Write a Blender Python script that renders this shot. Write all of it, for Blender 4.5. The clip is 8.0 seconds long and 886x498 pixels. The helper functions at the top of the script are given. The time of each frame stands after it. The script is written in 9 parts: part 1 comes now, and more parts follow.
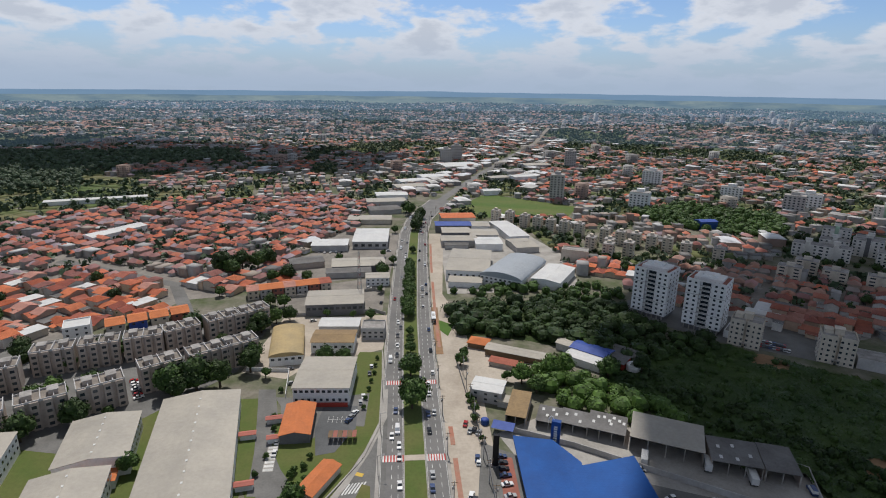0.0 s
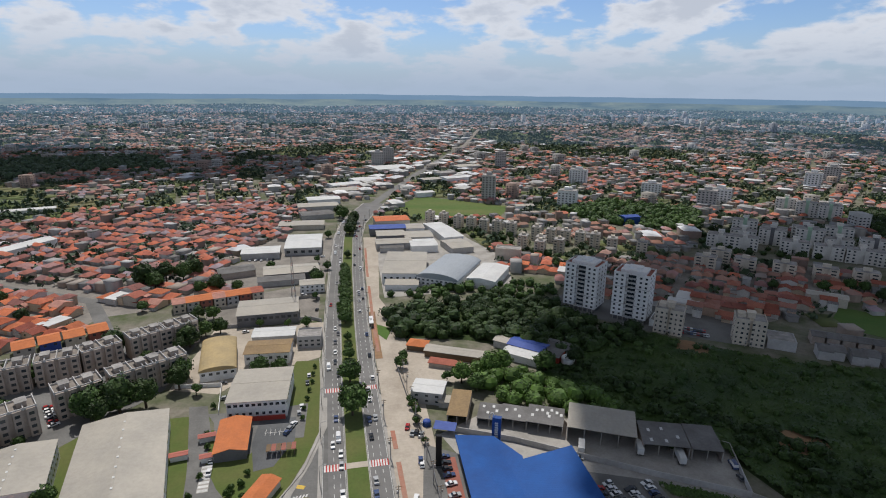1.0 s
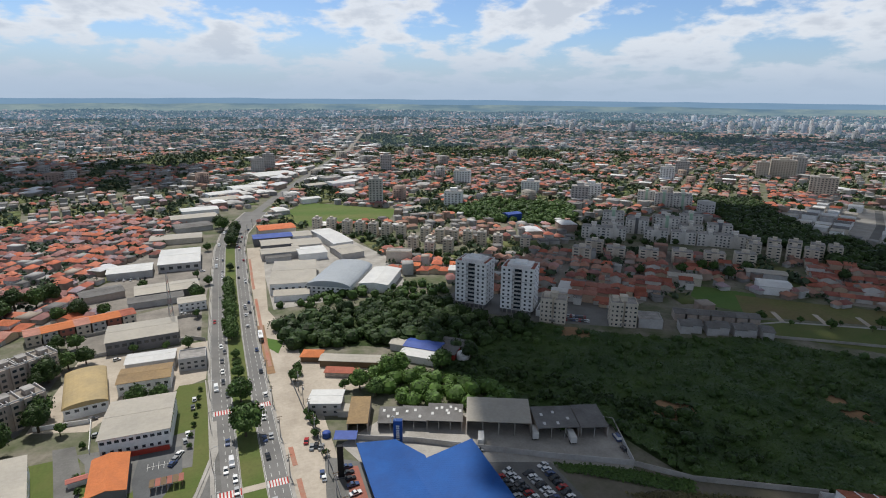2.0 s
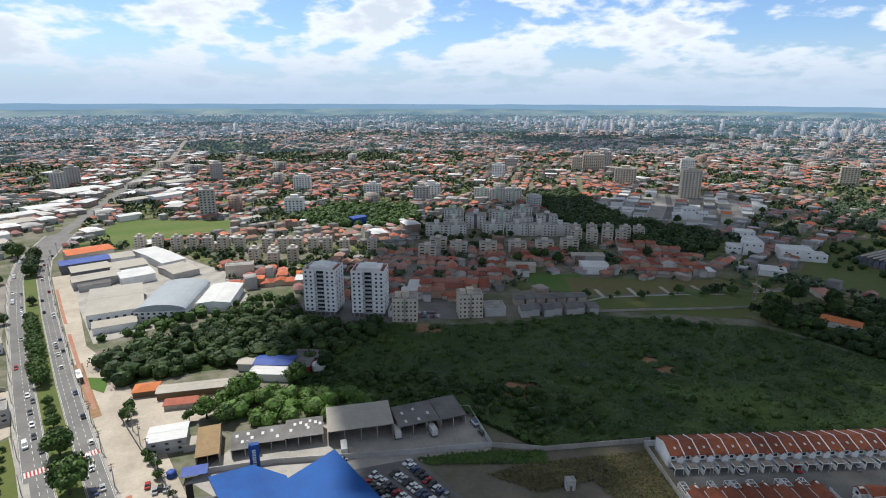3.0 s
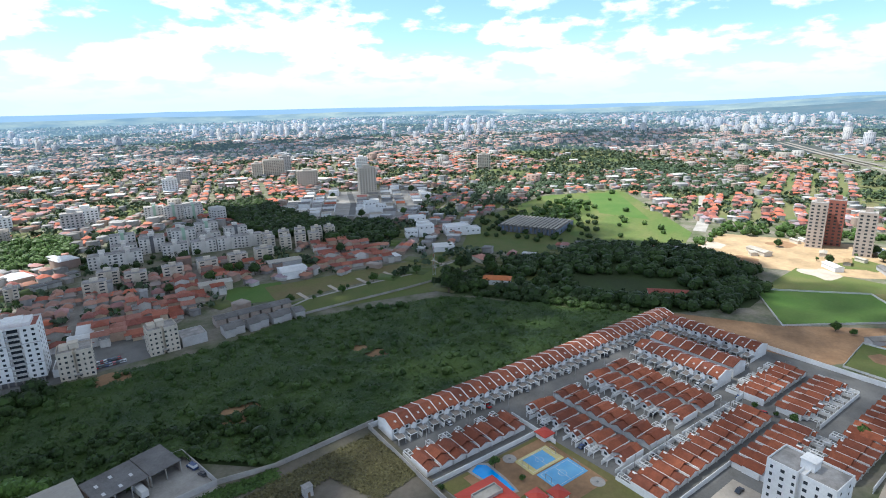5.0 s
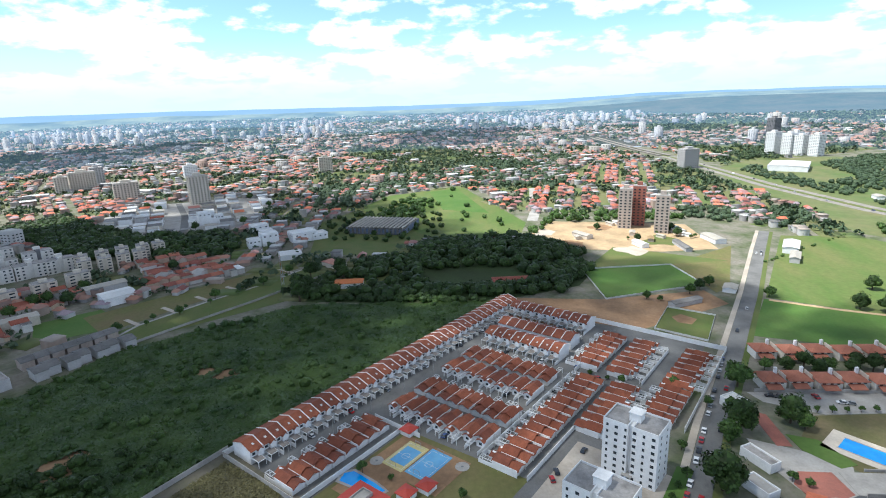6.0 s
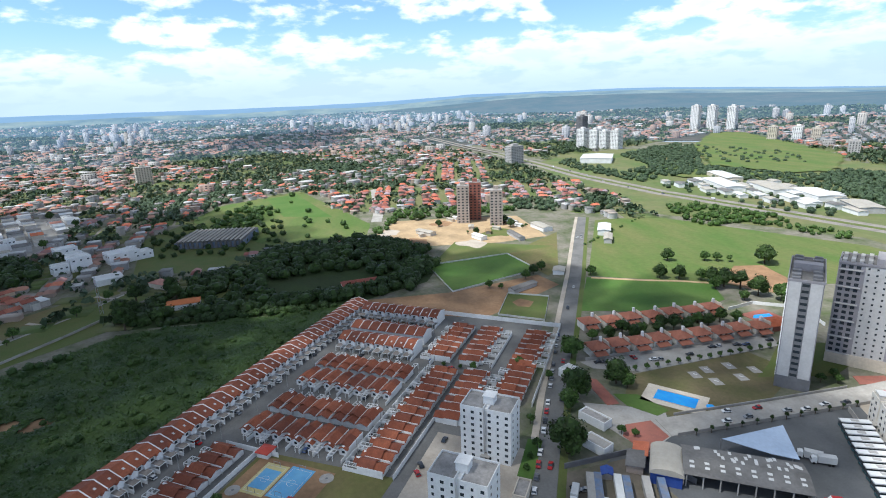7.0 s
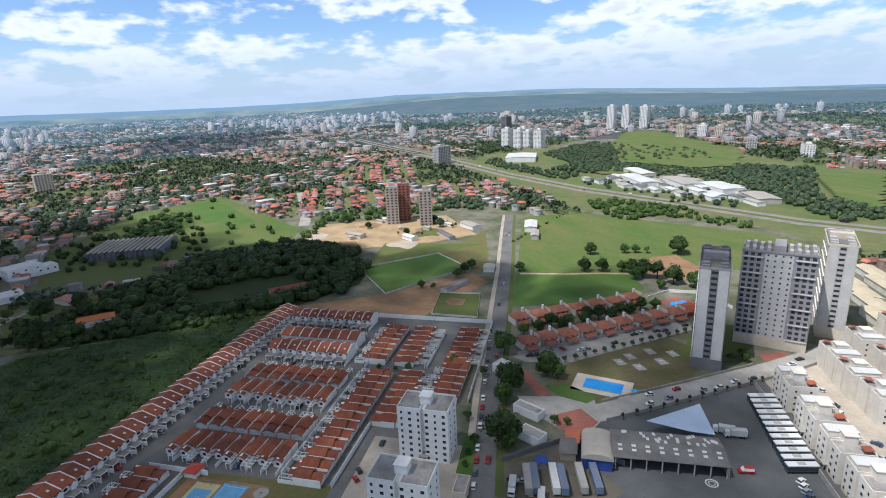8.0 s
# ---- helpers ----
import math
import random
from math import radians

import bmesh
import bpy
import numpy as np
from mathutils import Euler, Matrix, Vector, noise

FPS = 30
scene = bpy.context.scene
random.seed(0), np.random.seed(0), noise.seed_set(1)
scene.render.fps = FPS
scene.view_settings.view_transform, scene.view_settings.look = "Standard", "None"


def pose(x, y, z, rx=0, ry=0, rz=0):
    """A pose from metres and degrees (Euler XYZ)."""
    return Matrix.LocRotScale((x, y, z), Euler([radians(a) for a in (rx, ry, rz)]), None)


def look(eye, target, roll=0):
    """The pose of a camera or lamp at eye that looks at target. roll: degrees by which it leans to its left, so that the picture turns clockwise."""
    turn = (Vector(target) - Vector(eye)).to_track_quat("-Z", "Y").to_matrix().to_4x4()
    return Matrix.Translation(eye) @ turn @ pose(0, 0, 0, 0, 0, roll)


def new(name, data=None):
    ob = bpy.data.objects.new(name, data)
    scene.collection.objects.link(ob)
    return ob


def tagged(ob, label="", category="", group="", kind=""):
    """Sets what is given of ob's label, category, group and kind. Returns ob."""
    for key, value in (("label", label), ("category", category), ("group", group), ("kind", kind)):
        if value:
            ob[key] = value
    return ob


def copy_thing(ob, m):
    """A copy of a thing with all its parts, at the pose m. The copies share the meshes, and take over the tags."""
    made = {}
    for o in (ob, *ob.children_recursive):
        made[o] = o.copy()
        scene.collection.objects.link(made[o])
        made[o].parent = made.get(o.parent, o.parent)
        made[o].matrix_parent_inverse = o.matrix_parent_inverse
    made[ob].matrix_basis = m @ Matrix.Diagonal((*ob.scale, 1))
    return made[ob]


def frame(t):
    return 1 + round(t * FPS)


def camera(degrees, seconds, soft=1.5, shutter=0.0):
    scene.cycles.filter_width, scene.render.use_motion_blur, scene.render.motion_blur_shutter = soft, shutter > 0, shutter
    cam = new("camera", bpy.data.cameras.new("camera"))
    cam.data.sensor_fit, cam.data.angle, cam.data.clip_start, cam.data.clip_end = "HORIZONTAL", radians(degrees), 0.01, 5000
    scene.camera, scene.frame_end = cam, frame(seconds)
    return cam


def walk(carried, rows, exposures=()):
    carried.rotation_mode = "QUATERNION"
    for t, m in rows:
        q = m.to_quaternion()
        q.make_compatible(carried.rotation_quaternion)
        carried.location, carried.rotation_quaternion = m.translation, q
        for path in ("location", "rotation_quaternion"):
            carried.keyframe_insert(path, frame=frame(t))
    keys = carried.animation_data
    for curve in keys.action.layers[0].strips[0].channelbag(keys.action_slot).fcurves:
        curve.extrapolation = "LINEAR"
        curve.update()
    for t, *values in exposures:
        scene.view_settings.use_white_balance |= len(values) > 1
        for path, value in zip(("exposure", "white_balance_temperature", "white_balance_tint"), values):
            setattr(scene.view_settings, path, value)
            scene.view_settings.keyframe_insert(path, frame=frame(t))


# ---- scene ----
cam = camera(78.2, 8.0, soft=1.05)
K = 1.15          # metres to one unit of the plan
EYE = 115.0 * K
# seconds, yaw, pitch, lean to the right
ROWS = [
    (0.0, 0.0, -16.24, -0.87),
    (0.5, -2.93, -16.08, -0.82),
    (1.0, -7.05, -15.91, -0.67),
    (2.5, -26.64, -15.25, -0.35),
    (3.0, -35.44, -15.06, -0.09),
    (3.5, -44.67, -14.95, 0.28),
    (4.0, -53.11, -14.89, 0.69),
    (4.2, -56.32, -14.90, 0.84),
    (5.3, -72.12, -15.06, 1.60),
    (5.5, -75.38, -15.14, 1.69),
    (6.0, -83.93, -15.27, 1.91),
    (6.5, -92.22, -15.44, 2.15),
    (7.0, -100.53, -15.65, 2.28),
    (7.5, -104.91, -15.76, 2.33),
    (8.0, -108.05, -15.86, 2.32),
]
EXPOSURES = [(0.0, -0.34, 6420, 12), (1.0, -0.33, 6420, 12), (2.5, 0.0, 6500, 9), (3.5, 0.40, 6250, 9), (4.2, 0.75, 6150, 9), (5.5, 0.92, 6100, 7), (6.2, 0.92, 6050, 7), (7.0, 0.60, 6000, 8), (8.0, 0.25, 6100, 11)]
walk(cam, [(t, pose(0, 0, EYE, 90 + pitch, 0, yaw) @ pose(0, 0, 0, 0, 0, -lean)) for t, yaw, pitch, lean in ROWS], EXPOSURES)

# ---- sky and sun ----
SUN_HEIGHT, SUN_TURN = 62.0, 12.0   # degrees above the ground; degrees from ahead towards the left


def link(tree, a, b):
    tree.links.new(a, b)


def math_node(tree, kind, a, b=0.0, c=0.0):
    n = tree.nodes.new("ShaderNodeMath")
    n.operation = kind
    for socket, value in zip(n.inputs, (a, b, c)):
        if isinstance(value, (int, float)):
            socket.default_value = value
        else:
            tree.links.new(value, socket)
    return n.outputs[0]


def make_world():
    world = bpy.data.worlds.new("sky")
    scene.world = world
    world.use_nodes = True
    tree = world.node_tree
    tree.nodes.clear()
    out = tree.nodes.new("ShaderNodeOutputWorld")
    sky = tree.nodes.new("ShaderNodeTexSky")
    sky.sky_type, sky.sun_disc = "NISHITA", False
    sky.sun_elevation, sky.sun_rotation = radians(SUN_HEIGHT), radians(-SUN_TURN)
    sky.altitude, sky.air_density, sky.dust_density, sky.ozone_density = 600, 1.0, 1.0, 1.5
    coord = tree.nodes.new("ShaderNodeTexCoord")
    parts_ = tree.nodes.new("ShaderNodeSeparateXYZ")
    link(tree, coord.outputs["Generated"], parts_.inputs[0])
    up = math_node(tree, "MAXIMUM", parts_.outputs[2], 0.0)
    # the cloud layer: a flat deck seen at a slant, squeezed together towards the horizon
    flat = tree.nodes.new("ShaderNodeCombineXYZ")
    link(tree, parts_.outputs[0], flat.inputs[0])
    link(tree, parts_.outputs[1], flat.inputs[1])
    link(tree, math_node(tree, "MULTIPLY", math_node(tree, "POWER", up, 0.8), 2.1), flat.inputs[2])

    def puffs(scale, detail, rough):
        n = tree.nodes.new("ShaderNodeTexNoise")
        n.inputs["Scale"].default_value, n.inputs["Detail"].default_value, n.inputs["Roughness"].default_value = scale, detail, rough
        link(tree, flat.outputs[0], n.inputs["Vector"])
        return n.outputs["Fac"]

    def ramp(value, a, b):
        n = tree.nodes.new("ShaderNodeMapRange")
        n.interpolation_type = "SMOOTHSTEP"
        link(tree, value, n.inputs[0])
        n.inputs[1].default_value, n.inputs[2].default_value = a, b
        return n.outputs[0]

    big, small = puffs(7.4, 8, 0.5), puffs(21.0, 7, 0.55)
    shape = math_node(tree, "ADD", math_node(tree, "MULTIPLY", big, 0.72), math_node(tree, "MULTIPLY", small, 0.28))
    low = ramp(up, 0.16, 0.0)
    cover = ramp(math_node(tree, "ADD", shape, math_node(tree, "MULTIPLY", low, 0.05)), 0.468, 0.56)
    cover = math_node(tree, "MULTIPLY", cover, ramp(up, 0.75, 0.25))
    core = ramp(shape, 0.54, 0.64)
    mix = tree.nodes.new("ShaderNodeMix")
    mix.data_type = "RGBA"
    mix.inputs[6].default_value, mix.inputs[7].default_value = (8.6, 9.0, 9.6, 1), (6.7, 7.2, 8.0, 1)
    link(tree, core, mix.inputs[0])
    blue = tree.nodes.new("ShaderNodeMix")
    blue.data_type, blue.blend_type = "RGBA", "MULTIPLY"
    blue.inputs[0].default_value, blue.inputs[7].default_value = 1.0, (0.92, 1.08, 1.32, 1)
    link(tree, sky.outputs[0], blue.inputs[6])
    over = tree.nodes.new("ShaderNodeMix")
    over.data_type = "RGBA"
    link(tree, math_node(tree, "MULTIPLY", cover, 0.93), over.inputs[0])
    link(tree, blue.outputs[2], over.inputs[6])
    link(tree, mix.outputs[2], over.inputs[7])
    # thick pale cloud overhead
    dome = tree.nodes.new("ShaderNodeMix")
    dome.data_type = "RGBA"
    dome.inputs[7].default_value = (2.75, 2.95, 3.2, 1)
    link(tree, math_node(tree, "MULTIPLY", ramp(up, 0.26, 0.5), 0.85), dome.inputs[0])
    link(tree, over.outputs[2], dome.inputs[6])
    # the pale milky band of distant air low over the horizon
    veil = tree.nodes.new("ShaderNodeMix")
    veil.data_type = "RGBA"
    veil.inputs[7].default_value = (4.6, 5.8, 7.4, 1)
    link(tree, math_node(tree, "MULTIPLY", ramp(up, 0.115, 0.0), 0.95), veil.inputs[0])
    link(tree, dome.outputs[2], veil.inputs[6])
    back = tree.nodes.new("ShaderNodeBackground")
    back.inputs["Strength"].default_value = 0.10
    link(tree, veil.outputs[2], back.inputs["Color"])
    link(tree, back.outputs[0], out.inputs["Surface"])


make_world()
sun_data = bpy.data.lights.new("sun", "SUN")
sun_data.energy, sun_data.angle, sun_data.color = 4.2, radians(0.53), (1.0, 0.955, 0.88)
sun_way = Vector((-math.sin(radians(SUN_TURN)) * math.cos(radians(SUN_HEIGHT)), math.cos(radians(SUN_TURN)) * math.cos(radians(SUN_HEIGHT)), math.sin(radians(SUN_HEIGHT))))
new("sun", sun_data).matrix_world = look(sun_way * 2500, (0, 0, 0))

# ---- materials ----
def material(name, colour, second=None, rough=0.85, metal=0.0, fine=1.5, coarse=0.06, spread=0.5, per_object=0.0, per_island=0.0, bump=0.0, palette=None, stripes=None, spec=0.3, streak=None):
    """A surface that varies at two scales in the world: grain and stains. palette: colours picked piece by piece. stripes: (spacing, depth) of ribs along the object's x."""
    m = bpy.data.materials.new(name)
    m.use_nodes = True
    tree = m.node_tree
    shader = tree.nodes["Principled BSDF"]
    shader.inputs["Roughness"].default_value, shader.inputs["Metallic"].default_value = rough, metal
    shader.inputs["Specular IOR Level"].default_value = spec
    second = second or tuple(c * (1 - spread * 0.75) for c in colour)
    place = tree.nodes.new("ShaderNodeNewGeometry")

    def grain(scale, detail, rough_=0.6):
        n = tree.nodes.new("ShaderNodeTexNoise")
        n.inputs["Scale"].default_value, n.inputs["Detail"].default_value, n.inputs["Roughness"].default_value = scale, detail, rough_
        where = place.outputs["Position"]
        if streak and scale == coarse:
            turn_ = tree.nodes.new("ShaderNodeMapping")
            turn_.inputs["Scale"].default_value = (streak[0], streak[1], 1.0)
            turn_.inputs["Rotation"].default_value = (0, 0, radians(streak[2]))
            tree.links.new(where, turn_.inputs["Vector"])
            where = turn_.outputs[0]
        tree.links.new(where, n.inputs["Vector"])
        return n.outputs["Fac"]

    def mixed(kind, fac, a, b):
        n = tree.nodes.new("ShaderNodeMix")
        n.data_type, n.blend_type = "RGBA", kind
        for socket, value in zip((n.inputs[0], n.inputs[6], n.inputs[7]), (fac, a, b)):
            if isinstance(value, (int, float)):
                socket.default_value = value
            elif isinstance(value, tuple):
                socket.default_value = (*value, 1)
            else:
                tree.links.new(value, socket)
        return n.outputs[2]

    def spreadout(value, a, b, lo=0.0, hi=1.0):
        n = tree.nodes.new("ShaderNodeMapRange")
        tree.links.new(value, n.inputs[0])
        for k, v in zip(range(1, 5), (a, b, lo, hi)):
            n.inputs[k].default_value = v
        return n.outputs[0]

    big, little = grain(coarse, 5), grain(fine, 6, 0.7)
    pick = None
    if per_island or (palette and not per_object):
        pick = place.outputs["Random Per Island"]
    if per_object:
        pick = tree.nodes.new("ShaderNodeObjectInfo").outputs["Random"]
    base = colour
    if palette:
        ramp = tree.nodes.new("ShaderNodeValToRGB")
        ramp.color_ramp.interpolation = "CONSTANT"
        tree.links.new(pick, ramp.inputs[0])
        for k, c in enumerate(palette):
            e = ramp.color_ramp.elements[0] if k == 0 else ramp.color_ramp.elements.new(k / len(palette))
            e.color = (*c, 1)
        ramp.color_ramp.elements.remove(ramp.color_ramp.elements[-1]) if len(ramp.color_ramp.elements) > len(palette) else None
        base = ramp.outputs[0]
        stained = mixed("MULTIPLY", spreadout(big, 0.35, 0.7), base, tuple(1 - 0.6 * spread for _ in range(3)))
    else:
        stained = mixed("MIX", spreadout(big, 0.36, 0.66), colour, second)
    done = mixed("MULTIPLY", spreadout(little, 0.35, 0.75, 0.0, 1.0), stained, tuple(1 - 0.7 * spread for _ in range(3)))
    if (per_object or per_island) and pick is not None:
        amount = per_object or per_island
        done = mixed("MULTIPLY", 1.0, done, mixed("MIX", pick, (1 - amount,) * 3, (1 + amount * 0.6, 1 + amount * 0.55, 1 + amount * 0.5)))
    tree.links.new(done, shader.inputs["Base Color"])
    if bump or stripes:
        b = tree.nodes.new("ShaderNodeBump")
        b.inputs["Distance"].default_value = 0.1
        height = little
        b.inputs["Strength"].default_value = bump
        if stripes:
            coord = tree.nodes.new("ShaderNodeTexCoord")
            wave = tree.nodes.new("ShaderNodeTexWave")
            wave.inputs["Scale"].default_value = 1.0 / stripes[0]
            tree.links.new(coord.outputs["Object"], wave.inputs["Vector"])
            height, b.inputs["Strength"].default_value = wave.outputs["Fac"], stripes[1]
        tree.links.new(height, b.inputs["Height"])
        tree.links.new(b.outputs[0], shader.inputs["Normal"])
    return m


def leaf_material(name, dark, light, island=0.5):
    m = material(name, light, dark, rough=0.6, fine=0.5, coarse=0.045, spread=0.4, per_island=island, spec=0.25)
    shader = m.node_tree.nodes["Principled BSDF"]
    shader.inputs["Subsurface Weight"].default_value = 0.0
    return m


def glass_material(name, colour):
    m = material(name, colour, rough=0.12, fine=0.3, spread=0.2, spec=0.6)
    return m


# Clay tiles greyed in the base colour to stand for distant haze.
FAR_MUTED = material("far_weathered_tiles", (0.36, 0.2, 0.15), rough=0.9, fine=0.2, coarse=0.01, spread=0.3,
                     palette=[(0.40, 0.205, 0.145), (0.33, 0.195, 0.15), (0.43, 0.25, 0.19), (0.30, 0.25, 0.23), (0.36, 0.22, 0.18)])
GROUND = material("city_ground", (0.235, 0.215, 0.175), (0.085, 0.11, 0.045), rough=0.95, fine=0.35, coarse=0.05, spread=0.55)
ASPHALT = material("asphalt", (0.205, 0.20, 0.193), (0.155, 0.153, 0.15), fine=2.0, coarse=0.08, spread=0.25, bump=0.1)
OLD_ASPHALT = material("worn_asphalt", (0.20, 0.198, 0.19), (0.13, 0.128, 0.122), fine=1.2, coarse=0.07, spread=0.35, bump=0.1)
CONCRETE = material("concrete", (0.42, 0.40, 0.37), (0.30, 0.285, 0.26), fine=1.0, coarse=0.10, spread=0.3, bump=0.1)
DUSTY = material("dusty_paving", (0.51, 0.45, 0.375), (0.38, 0.33, 0.27), fine=0.6, coarse=0.06, spread=0.3)
EARTH = material("bare_earth", (0.36, 0.22, 0.12), (0.22, 0.13, 0.07), fine=0.5, coarse=0.05, spread=0.4, bump=0.3)
SAND = material("building_site_sand", (0.50, 0.36, 0.21), (0.33, 0.24, 0.14), fine=0.25, coarse=0.05, spread=0.4)
GRASS = material("grass", (0.095, 0.135, 0.033), (0.135, 0.145, 0.048), rough=0.95, fine=0.8, coarse=0.05, spread=0.4, bump=0.3)
LAWN = material("mown_lawn", (0.068, 0.145, 0.026), (0.10, 0.165, 0.038), rough=0.95, fine=0.5, coarse=0.03, spread=0.3, bump=0.2)
DRY_GRASS = material("dry_grass", (0.135, 0.15, 0.045), (0.175, 0.14, 0.065), rough=0.95, fine=0.4, coarse=0.03, spread=0.4, bump=0.2)
MEADOW = material("meadow", (0.088, 0.150, 0.032), (0.150, 0.165, 0.055), rough=0.95, fine=0.25, coarse=0.03, spread=0.4, bump=0.2, streak=(0.35, 1.0, 35))
MEADOW_FAR = material("rough_far_grass", (0.10, 0.15, 0.045), (0.18, 0.17, 0.08), rough=0.95, fine=0.1, coarse=0.012, spread=0.4)
WORN_GRASS = material("worn_park_grass", (0.165, 0.135, 0.072), (0.115, 0.115, 0.045), rough=0.95, fine=0.5, coarse=0.06, spread=0.4, bump=0.2)
DEPOT_ASPHALT = material("depot_asphalt", (0.135, 0.14, 0.145), (0.095, 0.10, 0.105), fine=1.2, coarse=0.07, spread=0.3, bump=0.1)
DULL_BLUE = material("dull_blue_paint", (0.13, 0.20, 0.33), (0.20, 0.20, 0.22), rough=0.6, fine=0.8, coarse=0.3, spread=0.4)
TOWER_GREY = material("lilac_grey_render", (0.33, 0.315, 0.335), (0.28, 0.27, 0.285), rough=0.9, fine=1.0, coarse=0.15, spread=0.25)
CREAM = material("cream_render", (0.74, 0.70, 0.63), (0.63, 0.59, 0.53), rough=0.9, fine=0.8, coarse=0.12, spread=0.25)
OFF_WHITE = material("off_white_render", (0.70, 0.67, 0.62), (0.58, 0.55, 0.51), rough=0.9, fine=0.8, coarse=0.12, spread=0.25)
PANEL = material("pale_render_panel", (0.58, 0.57, 0.56), (0.50, 0.49, 0.48), rough=0.85, fine=1.0, coarse=0.15, spread=0.25)
DIRT = material("waste_lot_dirt", (0.185, 0.16, 0.13), (0.13, 0.125, 0.085), rough=0.95, fine=0.5, coarse=0.06, spread=0.4, bump=0.2)
FAR_SHEET = material("far_sheet_roofs", (0.5, 0.5, 0.5), rough=0.6, fine=0.3, coarse=0.03, spread=0.25, palette=[(0.68, 0.68, 0.67), (0.50, 0.49, 0.47), (0.62, 0.63, 0.65), (0.36, 0.35, 0.34), (0.78, 0.78, 0.77)])
BLUISH_SHEET = material("bluish_sheet", (0.50, 0.60, 0.74), (0.42, 0.52, 0.66), rough=0.45, fine=0.8, coarse=0.1, spread=0.2)
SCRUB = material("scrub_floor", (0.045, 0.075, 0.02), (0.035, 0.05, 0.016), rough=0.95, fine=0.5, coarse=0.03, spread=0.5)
RED_PAVING = material("red_paving", (0.36, 0.135, 0.10), (0.28, 0.115, 0.09), fine=1.5, coarse=0.2, spread=0.3)
CYCLE_PATH = material("red_cycle_path", (0.42, 0.15, 0.095), (0.36, 0.24, 0.18), fine=1.0, coarse=0.1, spread=0.35)
PAINT = material("road_paint", (0.75, 0.75, 0.73), fine=2.5, coarse=0.3, spread=0.4)
RED_PAINT = material("red_road_paint", (0.50, 0.06, 0.05), fine=2.5, coarse=0.3, spread=0.35)
YELLOW_PAINT = material("yellow_road_paint", (0.70, 0.48, 0.10), fine=2.5, coarse=0.3, spread=0.35)
TERRACOTTA = material("terracotta_tiles", (0.4, 0.15, 0.07), rough=0.9, fine=1.6, coarse=0.25, spread=0.45, per_object=0.28, stripes=(0.5, 0.35),
                      palette=[(0.634, 0.167, 0.0747), (0.499, 0.131, 0.069), (0.672, 0.211, 0.0978), (0.365, 0.108, 0.0747), (0.595, 0.18, 0.0978), (0.442, 0.149, 0.103), (0.288, 0.126, 0.109), (0.518, 0.261, 0.207), (0.614, 0.189, 0.0862)])
RED_TILES = material("dull_red_tiles", (0.36, 0.12, 0.08), rough=0.9, fine=1.6, coarse=0.25, spread=0.4, per_object=0.2, stripes=(0.5, 0.35),
                     palette=[(0.40, 0.125, 0.08), (0.33, 0.11, 0.075), (0.44, 0.165, 0.11), (0.29, 0.10, 0.075), (0.36, 0.17, 0.13)])
CONDO_TILES = material("brown_red_tiles", (0.28, 0.095, 0.055), rough=0.85, fine=1.4, coarse=0.3, spread=0.5, per_object=0.16, stripes=(0.45, 0.4),
                       palette=[(0.29, 0.088, 0.047), (0.26, 0.085, 0.05), (0.33, 0.105, 0.055)])
VILLA_TILES = material("salmon_tiles", (0.42, 0.165, 0.105), (0.34, 0.13, 0.085), rough=0.9, fine=1.4, coarse=0.3, spread=0.4, stripes=(0.5, 0.35))
FAR_TILES = material("far_terracotta_tiles", (0.4, 0.15, 0.07), rough=0.9, fine=0.4, coarse=0.02, spread=0.4,
                     palette=[(0.576, 0.171, 0.0978), (0.442, 0.14, 0.092), (0.595, 0.211, 0.132), (0.269, 0.108, 0.092), (0.403, 0.162, 0.127), (0.326, 0.171, 0.161), (0.365, 0.288, 0.322), (0.422, 0.234, 0.218)])
FAR_WALLS = material("far_house_walls", (0.6, 0.57, 0.52), rough=0.9, fine=0.3, coarse=0.02, spread=0.3,
                     palette=[(0.46, 0.45, 0.43), (0.40, 0.37, 0.33), (0.34, 0.33, 0.32), (0.42, 0.33, 0.27), (0.54, 0.53, 0.51), (0.34, 0.25, 0.21)])
# Greyer, mostly bluish palette: distance haze put into the tower colours.
FAR_TOWERS = material("far_tower_render", (0.4, 0.4, 0.4), rough=0.9, fine=0.3, coarse=0.02, spread=0.3,
                      palette=[(0.42, 0.42, 0.43), (0.34, 0.35, 0.37), (0.50, 0.49, 0.47), (0.28, 0.29, 0.32), (0.45, 0.42, 0.38)])
FAR_FLAT = material("far_flat_roofs", (0.5, 0.5, 0.5), rough=0.8, fine=0.4, coarse=0.02, spread=0.35,
                    palette=[(0.38, 0.37, 0.36), (0.29, 0.28, 0.27), (0.58, 0.58, 0.57), (0.21, 0.205, 0.20), (0.40, 0.34, 0.29), (0.19, 0.185, 0.18), (0.36, 0.2, 0.15)])
HOUSE_WALL = material("rendered_house_wall", (0.6, 0.57, 0.52), rough=0.9, fine=1.5, coarse=0.2, spread=0.3, per_object=0.12,
                      palette=[(0.66, 0.63, 0.58), (0.58, 0.52, 0.43), (0.50, 0.47, 0.43), (0.64, 0.5, 0.36), (0.70, 0.68, 0.65), (0.5, 0.36, 0.27)])
WHITE_WALL = material("white_wall", (0.82, 0.82, 0.81), (0.72, 0.72, 0.71), rough=0.85, fine=1.2, coarse=0.15, spread=0.2)
GREY_WALL = material("grey_wall", (0.50, 0.49, 0.48), (0.40, 0.385, 0.37), rough=0.9, fine=1.0, coarse=0.15, spread=0.3)
